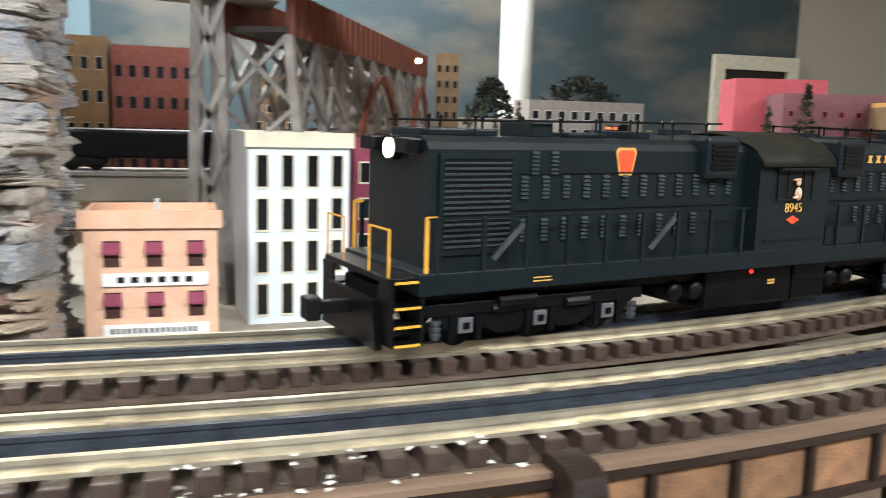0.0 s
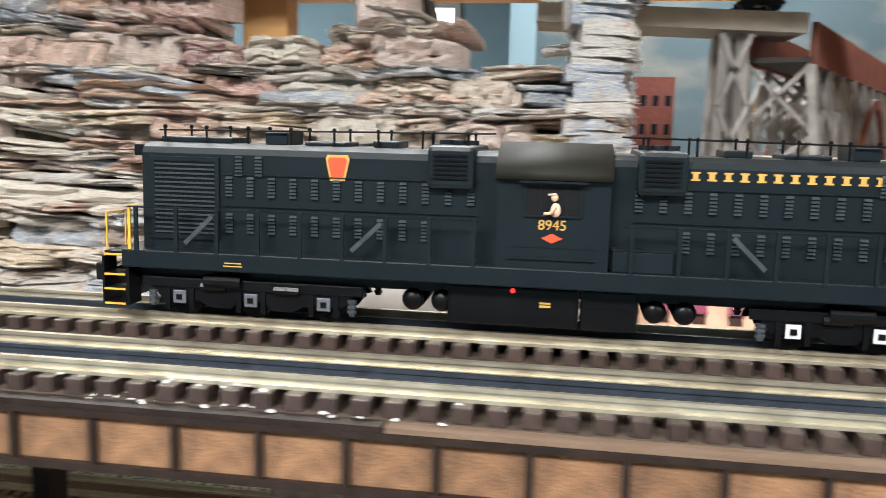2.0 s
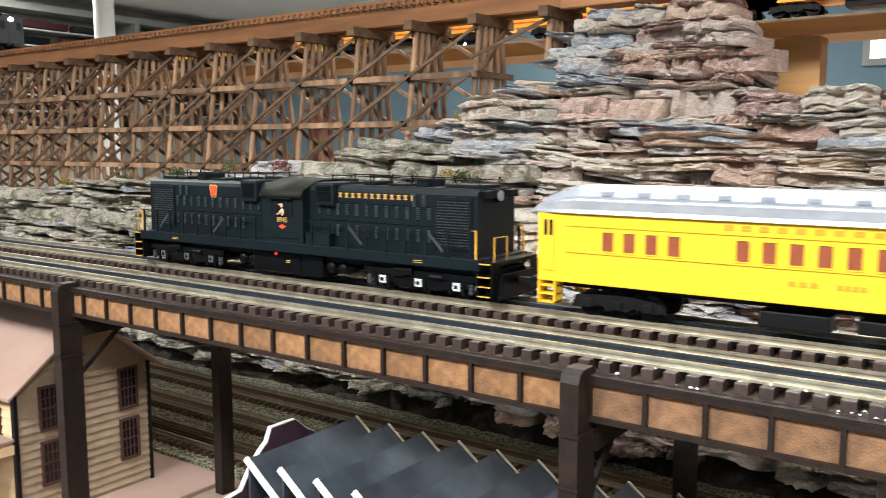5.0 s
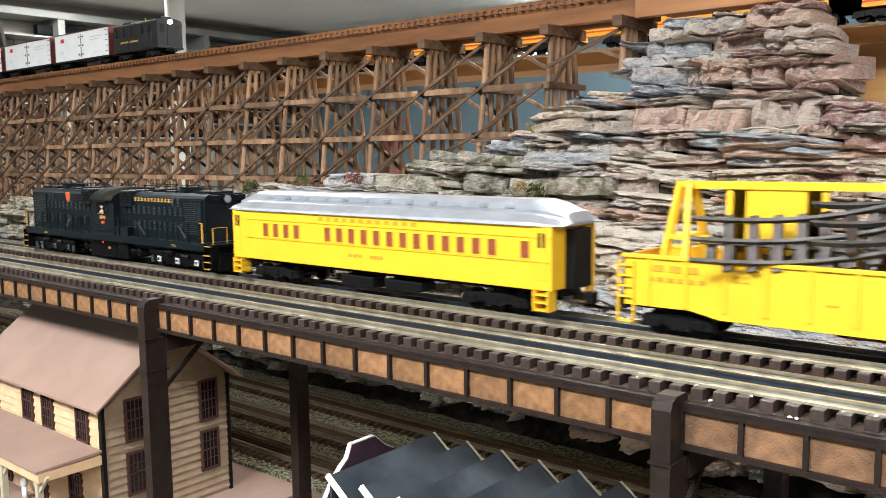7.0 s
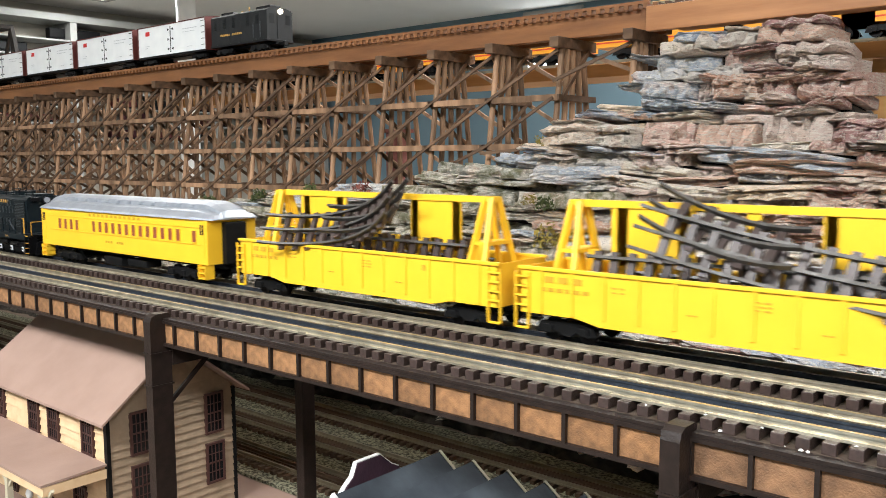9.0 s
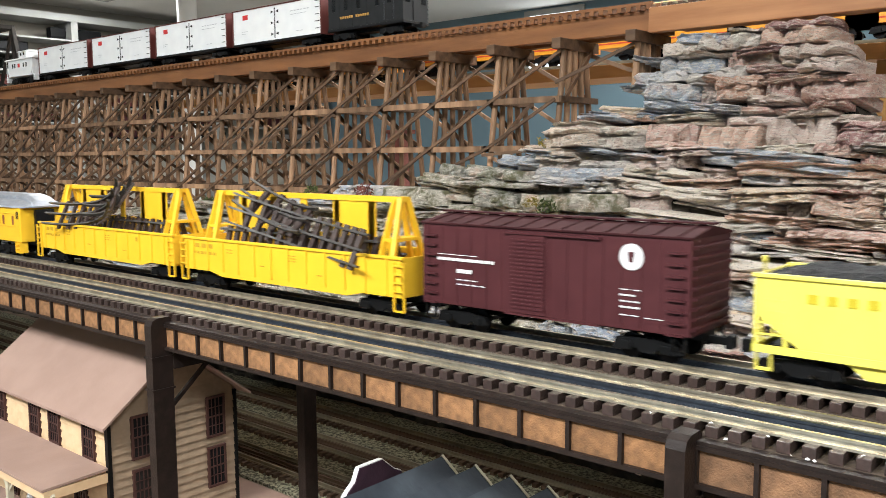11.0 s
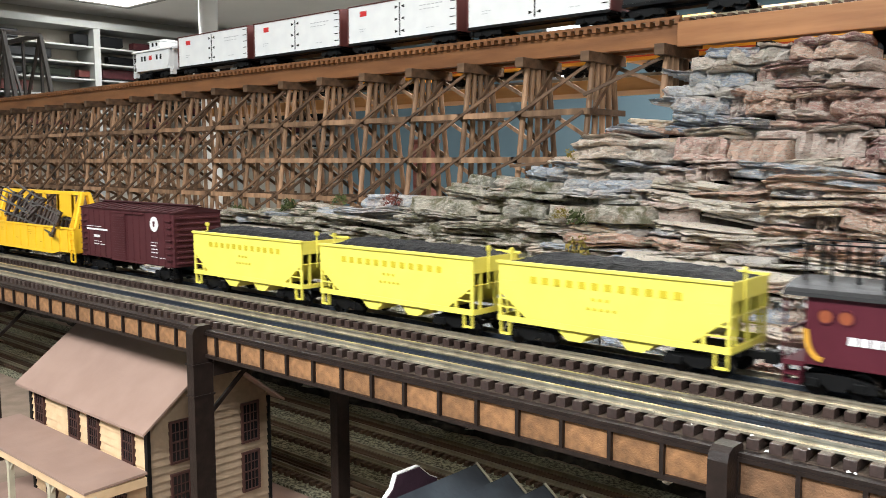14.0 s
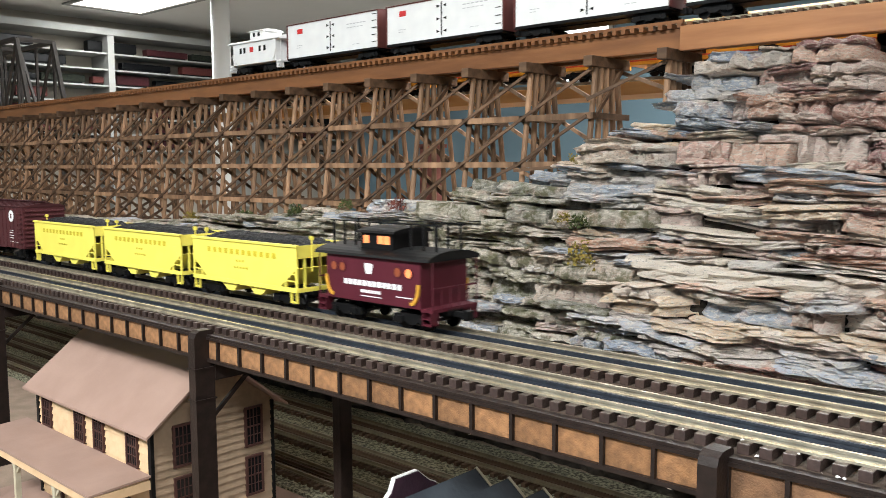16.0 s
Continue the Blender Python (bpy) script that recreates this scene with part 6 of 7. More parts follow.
def boxcab():
    c = thing("electric_locomotive", "black boxcab locomotive with tall windows and a lit headlamp", "locomotive")
    h, w = 0.088, 0.030
    b = B()
    prof = [(-w, 0.020), (w, 0.020), (w, 0.0760), (w - 0.003, 0.0790), (0.016, 0.0822), (-0.016, 0.0822), (-w + 0.003, 0.0790), (-w, 0.0760)]
    extrude_poly(b, prof, -h, h, "x")
    body = part("body", b, M["boxblack"], c)
    b = B()
    box(b, -h - 0.0012, h + 0.0012, -w - 0.0012, w + 0.0012, 0.0190, 0.0235, 0.0005)
    part("side_sill", b, M["locodark"], c)
    for x0, x1, z in ((-0.078, -0.040, 0.0875), (0.034, 0.076, 0.0880)):
        b = B()
        box(b, x0, x1, -0.013, 0.013, 0.0820, z, 0.0012)
        part("roof_hatch", b, M["locodark"], body)
    for y in (-1, 1):
        for x in (-0.074, -0.044, -0.014, 0.030):
            b = B()
            box(b, x - 0.0040, x + 0.0040, *sorted((y * (w - 0.0004), y * (w + 0.0004))), 0.0520, 0.0720)
            win = part("window", b, M["darkglass"], body, "tall dark window")
            b = B()
            for a in ((-0.0047, 0.0047, 0.0720, 0.0727), (-0.0047, 0.0047, 0.0513, 0.0520), (-0.0047, -0.0040, 0.0520, 0.0720), (0.0040, 0.0047, 0.0520, 0.0720)):
                box(b, x + a[0], x + a[1], *sorted((y * w, y * (w + 0.0007))), a[2], a[3])
            part("window_frame", b, M["boxblack"], win)
        b = B()
        box(b, 0.0500, 0.0660, *sorted((y * w, y * (w + 0.0006))), 0.0260, 0.0730)
        door = part("door", b, M["boxblack"], body)
        part("door_window", box(B(), 0.0535, 0.0625, *sorted((y * (w + 0.0005), y * (w + 0.0009))), 0.0530, 0.0700), M["darkglass"], door)
        for x in (0.0475, 0.0685):
            b = B()
            rod(b, (x, y * (w + 0.0015), 0.0270), (x, y * (w + 0.0015), 0.0560), 0.0006, 5)
            part("grab_rail", b, M["bracegrey"], body)
        b = B()
        for x in (-0.060, -0.029, 0.006):
            box(b, x - 0.0003, x + 0.0003, *sorted((y * w, y * (w + 0.0003))), 0.0240, 0.0755)
        part("panel_seam", b, M["locodark"], body)
        marks(body, M["gold"], -0.058, -0.026, 0.0385, 0.0425, 6, y * (w + 0.0003), "roadname", 0.35)
        marks(body, M["gold"], -0.020, 0.012, 0.0385, 0.0425, 6, y * (w + 0.0003), "roadname", 0.35)
    for y in (-0.019, 0.019):
        part("end_window", box(B(), h - 0.0002, h + 0.0006, y - 0.0055, y + 0.0055, 0.0520, 0.0700), M["darkglass"], body)
    b = B()
    box(b, h, h + 0.0012, -0.0065, 0.0065, 0.0240, 0.0700)
    part("end_door", b, M["boxblack"], body)
    b = B()
    rod(b, (h, 0, 0.0750), (h + 0.004, 0, 0.0750), 0.0048, 12)
    part("headlamp", b, M["lampglow"], body, "glowing round headlamp")
    b = B()
    rod(b, (-0.004, 0, 0.082), (-0.004, 0, 0.094), 0.0013, 6)
    rod(b, (-0.026, 0, 0.082), (-0.026, 0, 0.0880), 0.0038, 10, 0.0022)
    part("bell", b, M["gold"], c)
    plain_car_frame(c, h, 0.0150, 0.055, 2, 0.030)
    return c


# ---------------------------------------------------------------- lower scenery
def clap_wall(parent, length, z0, z1, mat, m, gable=0.0, pitch=0.0088):
    """A boarded wall along x in its own space, facing -y; each board is a part."""
    b = B()
    pts = [(0, z0), (length, z0), (length, z1), (length / 2, z1 + gable), (0, z1)] if gable else [(0, z0), (length, z0), (length, z1), (0, z1)]
    extrude_poly(b, pts, 0.0, 0.003, "y")
    wall = part("wall", b, mat, parent, at=m)
    z = z0
    while z < z1 + gable - 0.006:
        top = z + pitch
        inset = 0.0 if top < z1 or not gable else (top - z1) / gable * length / 2
        b = B()
        a0, a1 = inset, length - inset
        v = [b.verts.new(p) for p in ((a0, -0.0024, z), (a1, -0.0024, z), (a1, -0.0002, top), (a0, -0.0002, top), (a0, 0, z), (a1, 0, z))]
        b.faces.new((v[0], v[1], v[2], v[3]))
        b.faces.new((v[4], v[5], v[1], v[0]))
        part("board", b, mat, wall)
        z = top
    return wall


def sash(parent, x, z, w=0.022, h=0.042):
    """A sash window with frame, glass and bars, in a wall's space."""
    b = B()
    box(b, x - w / 2, x + w / 2, -0.0028, -0.0008, z - h / 2, z + h / 2)
    g = part("window", b, M["darkglass"], parent)
    b = B()
    t = 0.0026
    for a in ((-w / 2 - t, w / 2 + t, h / 2, h / 2 + t), (-w / 2 - t, w / 2 + t, -h / 2 - t, -h / 2), (-w / 2 - t, -w / 2, -h / 2, h / 2), (w / 2, w / 2 + t, -h / 2, h / 2)):
        box(b, x + a[0], x + a[1], -0.0044, -0.0010, z + a[2], z + a[3])
    for a in ((-w / 2, w / 2, -0.0009, 0.0009), (-0.0006, 0.0006, -h / 2, h / 2), (-w / 2, w / 2, h / 4 - 0.0004, h / 4 + 0.0004), (-w / 2, w / 2, -h / 4 - 0.0004, -h / 4 + 0.0004), (-w / 4 - 0.0004, -w / 4 + 0.0004, -h / 2, h / 2), (w / 4 - 0.0004, w / 4 + 0.0004, -h / 2, h / 2)):
        box(b, x + a[0], x + a[1], -0.0036, -0.0026, z + a[2], z + a[3])
    part("frame", b, M["frame"], g, "dark red-brown sash frame")


def depot():
    d = thing("wooden_depot", "two-storey clapboard depot with a brown card roof and porch", "house")
    x0, x1, y0, y1, eave, ridge = -0.888, -0.608, -0.046, 0.106, -0.124, -0.060
    front = clap_wall(d, x1 - x0, GROUND, eave + 0.004, M["clapboard"], pose(x0, y0, 0))
    for px in (0.028, 0.118, 0.166, 0.243):
        sash(front, px, -0.150, 0.020, 0.040)
    for px in (0.05, 0.14, 0.22):
        sash(front, px, -0.235, 0.022, 0.044)
    # gable ends take the darker cream, a painted shade
    end = clap_wall(d, y1 - y0, GROUND, eave + 0.004, M["clapshade"], pose(x1, y0, 0, 0, 0, 90), ridge - eave - 0.006)
    for px in (0.035, 0.126):
        sash(end, px, -0.149, 0.019, 0.042)
        sash(end, px, -0.207, 0.019, 0.042)
    clap_wall(d, y1 - y0, GROUND, eave + 0.004, M["clapshade"], pose(x0, y1, 0, 0, 0, -90), ridge - eave - 0.006)
    clap_wall(d, x1 - x0, GROUND, eave + 0.004, M["clapboard"], pose(x1, y1, 0, 0, 0, 180))
    yr = (y0 + y1) / 2
    for s, nm in ((-1, "roof"), (1, "roof")):
        b = B()
        ye = yr + s * (yr - y0 + 0.014)
        ze = eave - 0.006
        extrude_poly(b, [(yr, ridge), (ye, ze), (ye, ze + 0.0028), (yr, ridge + 0.0028)], x0 - 0.016, x1 + 0.016, "x")
        part(nm, b, M["card"], d, "brown card roof")
    for x in (x0, x1):
        for y in (y0 - 0.001, y1 + 0.001):
            part("corner_board", box(B(), x - 0.003, x + 0.003, y - 0.002, y + 0.002, GROUND, eave), M["black"], d)
    b = B()
    extrude_poly(b, [(y0 - 0.0045, -0.1745), (y0 - 0.072, -0.1775), (y0 - 0.072, -0.1750), (y0 - 0.0045, -0.1720)], x0 - 0.03, x1 + 0.004, "x")
    porch = part("porch_roof", b, M["card"], d, "brown card porch roof")
    b = B()
    box(b, x0 - 0.03, x1 + 0.004, y0 - 0.070, y0 - 0.067, -0.187, -0.1778)
    box(b, x1 + 0.001, x1 + 0.004, y0 - 0.0668, y0 - 0.005, -0.187, -0.1775)
    part("fascia", b, M["clapboard"], porch)
    for x in (x0 - 0.02, x0 + 0.085, x0 + 0.19, x1 - 0.01):
        b = B()
        box(b, x - 0.003, x + 0.003, y0 - 0.0665, y0 - 0.0605, GROUND, -0.1778)
        beam(b, (x, y0 - 0.0635, -0.202), (x + 0.02, y0 - 0.0635, -0.181), 0.003, 0.003)
        beam(b, (x, y0 - 0.0635, -0.202), (x - 0.02, y0 - 0.0635, -0.181), 0.003, 0.003)
        part("porch_post", b, M["creamtrim"], porch)
    b = B()
    box(b, x0 - 0.05, x1 + 0.075, y0 - 0.11, y1 + 0.055, GROUND, GROUND + 0.005, 0.001)
    single("depot_platform", b, M["card"], "brown platform board around the depot", "platform")
    b = B()
    for q in (-0.0022, 0.0022):
        rod(b, (q, 0, 0), (q, 0, 0.015), 0.0022, 8)
    ball(b, (0, 0, 0.0195), 0.0052, 10, (1, 0.75, 1.2))
    ball(b, (0, 0, 0.0282), 0.0024, 10)
    single("figurine", b, M["white"], "small white painted figurine under the depot porch", "figurine", smooth=True, at=pose(-0.768, -0.060, GROUND + 0.005))


def sawtooth_shed():
    s = thing("sawtooth_factory", "low factory with blue-grey sawtooth roofs and white end trim", "factory")
    y0, y1, zr, pitch = -0.022, 0.108, -0.132, 0.0385
    n = 9
    xs = -0.292
    b = B()
    box(b, xs + 0.004, xs + n * pitch, y0 + 0.004, y1 - 0.004, GROUND, zr - 0.036)
    part("wall", b, M["purple"], s, "dark maroon factory wall")
    for i in range(n):
        x = xs + i * pitch
        b = B()
        extrude_poly(b, [(x, zr), (x + pitch + 0.010, zr - 0.036), (x + pitch + 0.010, zr - 0.0385), (x + 0.002, zr - 0.0045), (x + 0.002, zr - 0.036), (x, zr - 0.036)], y0, y1, "y")
        tooth = part("roof_tooth", b, M["slate"], s, "blue-grey roofing felt tooth")
        for yy, mat, t in ((y0 - 0.003, M["whitetrim"], 0.0045), (y1, M["creamtrim"], 0.002)):
            b = B()
            beam(b, (x - 0.001, yy + 0.0015, zr + 0.0005), (x + pitch + 0.008, yy + 0.0015, zr - 0.0355), 0.003, t)
            part("end_trim", b, mat, tooth)
    # stepped end parapet
    b = B()
    pts = [(-0.042, GROUND), (0.125, GROUND), (0.125, -0.165), (0.071, -0.163), (0.065, -0.1355), (0.056, -0.131), (0.042, -0.119), (0.014, -0.119), (0.009, -0.130), (0.001, -0.136), (-0.010, -0.148), (-0.020, -0.163), (-0.042, -0.166)]
    extrude_poly(b, pts, xs - 0.016, xs - 0.010, "x")
    par = part("parapet", b, M["purple"], s, "dark maroon stepped parapet")
    b = B()
    for p, q in zip(pts[2:], pts[3:]):
        beam(b, (xs - 0.013, p[0], p[1] + 0.0008), (xs - 0.013, q[0], q[1] + 0.0008), 0.0045, 0.0007)
    part("coping", b, M["whitetrim"], par, "white coping")


depot()
sawtooth_shed()


# ---------------------------------------------------------------- plants on the rocks
def tuft(x, y, z, r, mat, seed, label, scale=(1, 0.8, 0.8)):
    rng = random.Random(seed)
    b = B()
    for _ in range(150):
        a, e, q = rng.uniform(0, 6.283), rng.uniform(-0.5, 1.2), r * rng.uniform(0.35, 1.0)
        p = Vector((math.cos(a) * math.cos(e) * q * scale[0], math.sin(a) * math.cos(e) * q * scale[1], math.sin(e) * q * scale[2]))
        s = r * rng.uniform(0.09, 0.2)
        v = [b.verts.new(p + Vector([rng.uniform(-s, s) for _ in range(3)])) for _ in range(4)]
        b.faces.new((v[0], v[1], v[2]))
        b.faces.new((v[0], v[2], v[3]))
        b.faces.new((v[1], v[3], v[2]))
    single("shrub", b, mat, label, "shrub", "shrubs on the rocks", at=pose(x, y, z))


for i, (sx, sy, sz, sr, mt, lb) in enumerate((
        (-0.425, 0.470, 0.155, 0.013, "grass", "tuft of dry yellow lichen on the rock"), (-0.552, 0.455, 0.100, 0.017, "grass", "tuft of dry yellow lichen on the rock"),
        (-0.372, 0.405, 0.035, 0.020, "grass", "hanging tuft of dry yellow lichen"), (-0.405, 0.415, 0.082, 0.013, "grass", "tuft of dry yellow lichen in a hollow"),
        (-0.375, 0.405, 0.078, 0.016, "moss", "clump of grey-green lichen on the rock"), (-0.72, 0.43, 0.088, 0.018, "brick", "clump of reddish lichen on the rock"),
        (-0.98, 0.44, 0.070, 0.020, "moss", "clump of green lichen on the rock"), (-1.15, 0.45, 0.055, 0.022, "moss", "clump of green lichen on the rock"),
        (-0.85, 0.44, 0.085, 0.016, "moss", "clump of green lichen on the rock"), (-1.35, 0.46, 0.045, 0.022, "grass", "tuft of dry yellow lichen on the rock"))):
    tuft(sx, sy, sz, sr, M[mt], 40 + i, lb, (1, 0.8, 1.3) if i == 2 else (1, 0.8, 0.8))


# ---------------------------------------------------------------- upper shelf behind the cliff
def upper_shelf():
    shelf = thing("lower_shelf", "varnished plywood shelf behind the cliff", "plywood shelf")
    part("board", box(B(), -1.6, 0.27, 0.6925, 0.82, 0.260, 0.276, 0.0015), M["ply"], shelf)
    part("fascia", box(B(), -1.6, 0.27, 0.68, 0.692, 0.256, 0.276, 0.0015), M["ply"], shelf)
    b = B()
    box(b, -0.085, -0.028, 0.69, 0.73, GROUND, 0.2555, 0.0015)
    single("shelf_post", b, M["ply"], "square varnished plywood support post", "post", "shelf posts")
    b = B()
    box(b, -0.97, -0.935, 0.74, 0.775, GROUND, 0.185, 0.0015)
    box(b, -0.974, -0.931, 0.736, 0.779, 0.185, 0.192, 0.001)
    single("brick_chimney", b, M["brick"], "square red brick factory chimney behind the trestle", "chimney")
    t = thing("shelf_track", "grey three-rail track on the rear shelf", "track")
    for o in (-0.016, 0, 0.016):
        b = B()
        box(b, -1.6, 0.27, 0.745 + o - 0.0013, 0.745 + o + 0.0013, 0.281, 0.286)
        part("rail", b, M["rail_old"], t)
    b = B()
    x = -1.59
    while x < 0.26:
        box(b, x - 0.0033, x + 0.0033, 0.718, 0.772, 0.2762, 0.281)
        x += 0.0135
    part("tie_bed", b, M["concrete"], t)["kind"] = "stuff"
    for x in (-1.15, -0.72, -0.29, 0.07):
        c = thing("streamlined_coach", "orange-yellow streamlined coach with a red stripe", "passenger coach", "orange coaches", at=pose(x, 0.745, 0.286))
        b = B()
        prof = [(-0.031, 0.018), (0.031, 0.018), (0.031, 0.060), (0.024, 0.076), (0.010, 0.082), (-0.010, 0.082), (-0.024, 0.076), (-0.031, 0.060)]
        extrude_poly(b, prof, -0.20, 0.20, "x")
        body = part("body", b, M["orange2"], c)
        for y in (-1, 1):
            b = B()
            box(b, -0.2, 0.2, *sorted((y * 0.0309, y * 0.0316)), 0.0235, 0.0258)
            part("stripe", b, M["red"], body, "thin red stripe")
            for q in range(4):
                b = box(B(), -0.15 + q * 0.09, -0.135 + q * 0.09, *sorted((y * 0.0309, y * 0.0315)), 0.035, 0.060)
                part("door", b, M["orange"], body)
            marks(body, M["darkglass"], -0.17, 0.17, 0.0475, 0.0575, 11, y * 0.0312, "window_band", 0.35)
        for sg in (-1, 1):
            truck(c, sg * 0.14, 3, 0.0215)
        b = B()
        box(b, -0.08, 0.08, -0.02, 0.02, 0.008, 0.018)
        part("underbody", b, M["black"], c)


M["orange2"] = material("orange_yellow_coach", (0.80, 0.36, 0.03), 0.4, 0, (0.74, 0.32, 0.025), 30)
upper_shelf()


# ---------------------------------------------------------------- the city side
CITY = -0.118


def facade(parent, m, width, z0, z1, cols, rows, mat, glass, fw, fh, trim, sill=None):
    """Windows as parts on a front that runs along x and faces -y."""
    for r in range(rows):
        for c in range(cols):
            x = width * (c + 0.5) / cols
            z = z1 - (z1 - z0) * (r + 0.5) / rows
            b = B()
            box(b, x - fw / 2, x + fw / 2, -0.0008, 0.0002, z - fh / 2, z + fh / 2)
            w = part("window", b, glass, parent, at=m)
            b = B()
            t = fw * 0.12
            for a in ((-fw / 2 - t, fw / 2 + t, fh / 2, fh / 2 + t), (-fw / 2 - t, fw / 2 + t, -fh / 2 - t * 1.4, -fh / 2), (-fw / 2 - t, -fw / 2, -fh / 2, fh / 2), (fw / 2, fw / 2 + t, -fh / 2, fh / 2)):
                box(b, x + a[0], x + a[1], -0.0018, 0.0002, z + a[2], z + a[3])
            part("frame", b, trim, w)


def block(name, label, x, y, w, d, z1, mat, rz=0.0, z0=None, cols=0, rows=0, glass=None, fw=0.012, fh=0.02, trim=None, cornice=None, top=None):
    z0 = CITY if z0 is None else z0
    t = thing(name, label, "building", at=pose(x, y, 0, 0, 0, rz))
    b = B()
    box(b, 0, w, 0, d, z0, z1)
    part("wall", b, mat, t)
    b = B()
    for a in ((0, w, 0, 0.004), (0, w, d - 0.004, d), (0, 0.004, 0.004, d - 0.004), (w - 0.004, w, 0.004, d - 0.004)):
        box(b, *a, z1, z1 + 0.008)
    part("parapet", b, cornice or mat, t)
    if cornice:
        b = B()
        box(b, -0.004, w + 0.004, -0.004, 0.0, z1 - 0.006, z1 + 0.009)
        part("cornice", b, cornice, t)
    if cols:
        facade(t, Matrix(), w, z0 + 0.004, z1 - 0.008, cols, rows, mat, glass or M["darkglass"], fw, fh, trim or mat)
    return t


def city():
    b = B()
    box(b, 0.30, 3.4, 0.47, 2.9, GROUND + 0.001, CITY)
    single("city_base", b, M["concrete"], "raised grey base board of the model city", "base", kind="structure")
    # peach shop with maroon awnings
    s = block("peach_shop", "peach brick shop with maroon awning windows and white sign boards", 0.3905, 0.50, 0.108, 0.075, 0.000, M["peach"], cornice=M["peach"])
    for r, z in enumerate((-0.028, -0.072)):
        for x in (0.022, 0.056, 0.090):
            b = B()
            box(b, x - 0.0065, x + 0.0065, -0.0008, 0.0002, z - 0.011, z + 0.011)
            w = part("window", b, M["frame"], s)
            b = B()
            extrude_poly(b, [(0.0, z + 0.011), (0.0, z + 0.0015), (-0.006, z + 0.000), (-0.006, z + 0.002)], x - 0.0072, x + 0.0072, "x")
            part("awning", b, M["maroon"], w, "maroon awning")
    for z0, z1, n in ((-0.0555, -0.0445, 6), (-0.0995, -0.0890, 16)):
        b = B()
        box(b, 0.014, 0.100, -0.0025, 0.0, z0, z1)
        sign = part("sign_board", b, M["white"], s, "white sign board with dark bars")
        marks(sign, M["darkglass"], 0.026 if n < 9 else 0.020, 0.092, z0 + 0.003, z1 - 0.003, n, -0.0028, "sign_bar", 0.45)
    for x, y, w, h in ((0.03, 0.03, 0.012, 0.004), (0.058, 0.03, 0.004, 0.016), (0.08, 0.045, 0.01, 0.004)):
        b = B()
        box(b, x - w / 2, x + w / 2, y - 0.005, y + 0.005, 0.0, h)
        part("roof_unit", b, M["palegrey"], s)
    # pale blue office
    s = block("pale_office", "pale blue and grey office block with tall dark windows", 0.532, 0.60, 0.101, 0.125, 0.066, M["paleblue"], 5.0, cols=4, rows=4, fw=0.0105, fh=0.031, trim=M["cream"], cornice=M["cream"])
    b = B()
    box(b, -0.0015, 0.0, 0.0, 0.125, CITY, 0.074)
    part("side_wall", b, M["palegrey"], s, "pale grey side wall")
    block("maroon_block", "maroon row building with a cream cornice", 0.655, 0.70, 0.075, 0.12, 0.058, M["maroon"], cols=3, rows=4, fw=0.012, fh=0.022, trim=M["cream"])
    block("cream_block", "low cream row building", 0.735, 0.72, 0.15, 0.12, 0.062, M["cream"], cols=6, rows=4, fw=0.012, fh=0.02, trim=M["maroon"])
    block("maroon_block", "maroon row building with a cream cornice", 0.89, 0.74, 0.12, 0.12, 0.058, M["maroon"], cols=4, rows=4, fw=0.012, fh=0.02, trim=M["cream"])
    # low grey house in front of the cliff
    h = thing("low_house", "low house with a shallow grey roof and pale chimney", "house", at=pose(0.24, 0.30, 0))
    b = B()
    box(b, -0.075, 0.075, -0.05, 0.05, -0.10, -0.034)
    part("wall", b, M["ebony"], h)
    b = B()
    v = [b.verts.new(p) for p in ((-0.09, -0.065, -0.034), (0.09, -0.065, -0.034), (0.09, 0.065, -0.034), (-0.09, 0.065, -0.034), (-0.035, 0, -0.006), (0.035, 0, -0.006))]
    for f in ((0, 1, 5, 4), (1, 2, 5), (2, 3, 4, 5), (3, 0, 4), (3, 2, 1, 0)):
        b.faces.new([v[k] for k in f])
    part("roof", b, M["greyhouse"], h)
    b = B()
    box(b, -0.02, -0.008, -0.03, -0.02, -0.03, 0.006)
    part("chimney", b, M["palegrey"], h)
    b = B()
    box(b, -0.092, 0.092, -0.067, -0.064, -0.037, -0.033)
    part("eave_trim", b, M["whitetrim"], h)
    b = B()
    box(b, 0.13, 0.36, 0.20, 0.40, GROUND + 0.002, -0.10, 0.002)
    single("house_plinth", b, M["crevice"], "dark plinth under the low house", "plinth")
    # black car on a concrete viaduct
    v = thing("concrete_viaduct", "grey concrete viaduct beam on square piers", "viaduct")
    b = B()
    box(b, 0.20, 0.62, 0.78, 0.86, -0.012, 0.018, 0.002)
    part("deck", b, M["concrete"], v)
    b = B()
    box(b, 0.20, 0.62, 0.775, 0.865, 0.018, 0.022)
    part("kerb", b, M["greyhouse"], v)
    for x in (0.26, 0.40, 0.54):
        b = B()
        box(b, x - 0.012, x + 0.012, 0.80, 0.84, CITY, -0.012)
        part("pier", b, M["ebony"], v)
    c = thing("tank_car", "black freight car standing on the viaduct", "freight car", at=pose(0.43, 0.82, 0.022))
    b = B()
    box(b, -0.10, 0.10, -0.022, 0.022, 0.014, 0.048, 0.004)
    part("body", b, M["locodark"], c)
    for sg in (-1, 1):
        truck(c, sg * 0.07, 2, 0.026)
    # brick and khaki blocks
    block("brick_block", "red brick office block with rows of windows", 0.36, 1.20, 0.125, 0.1, 0.185, M["brick"], cols=6, rows=6, fw=0.010, fh=0.018, trim=M["mauve"])
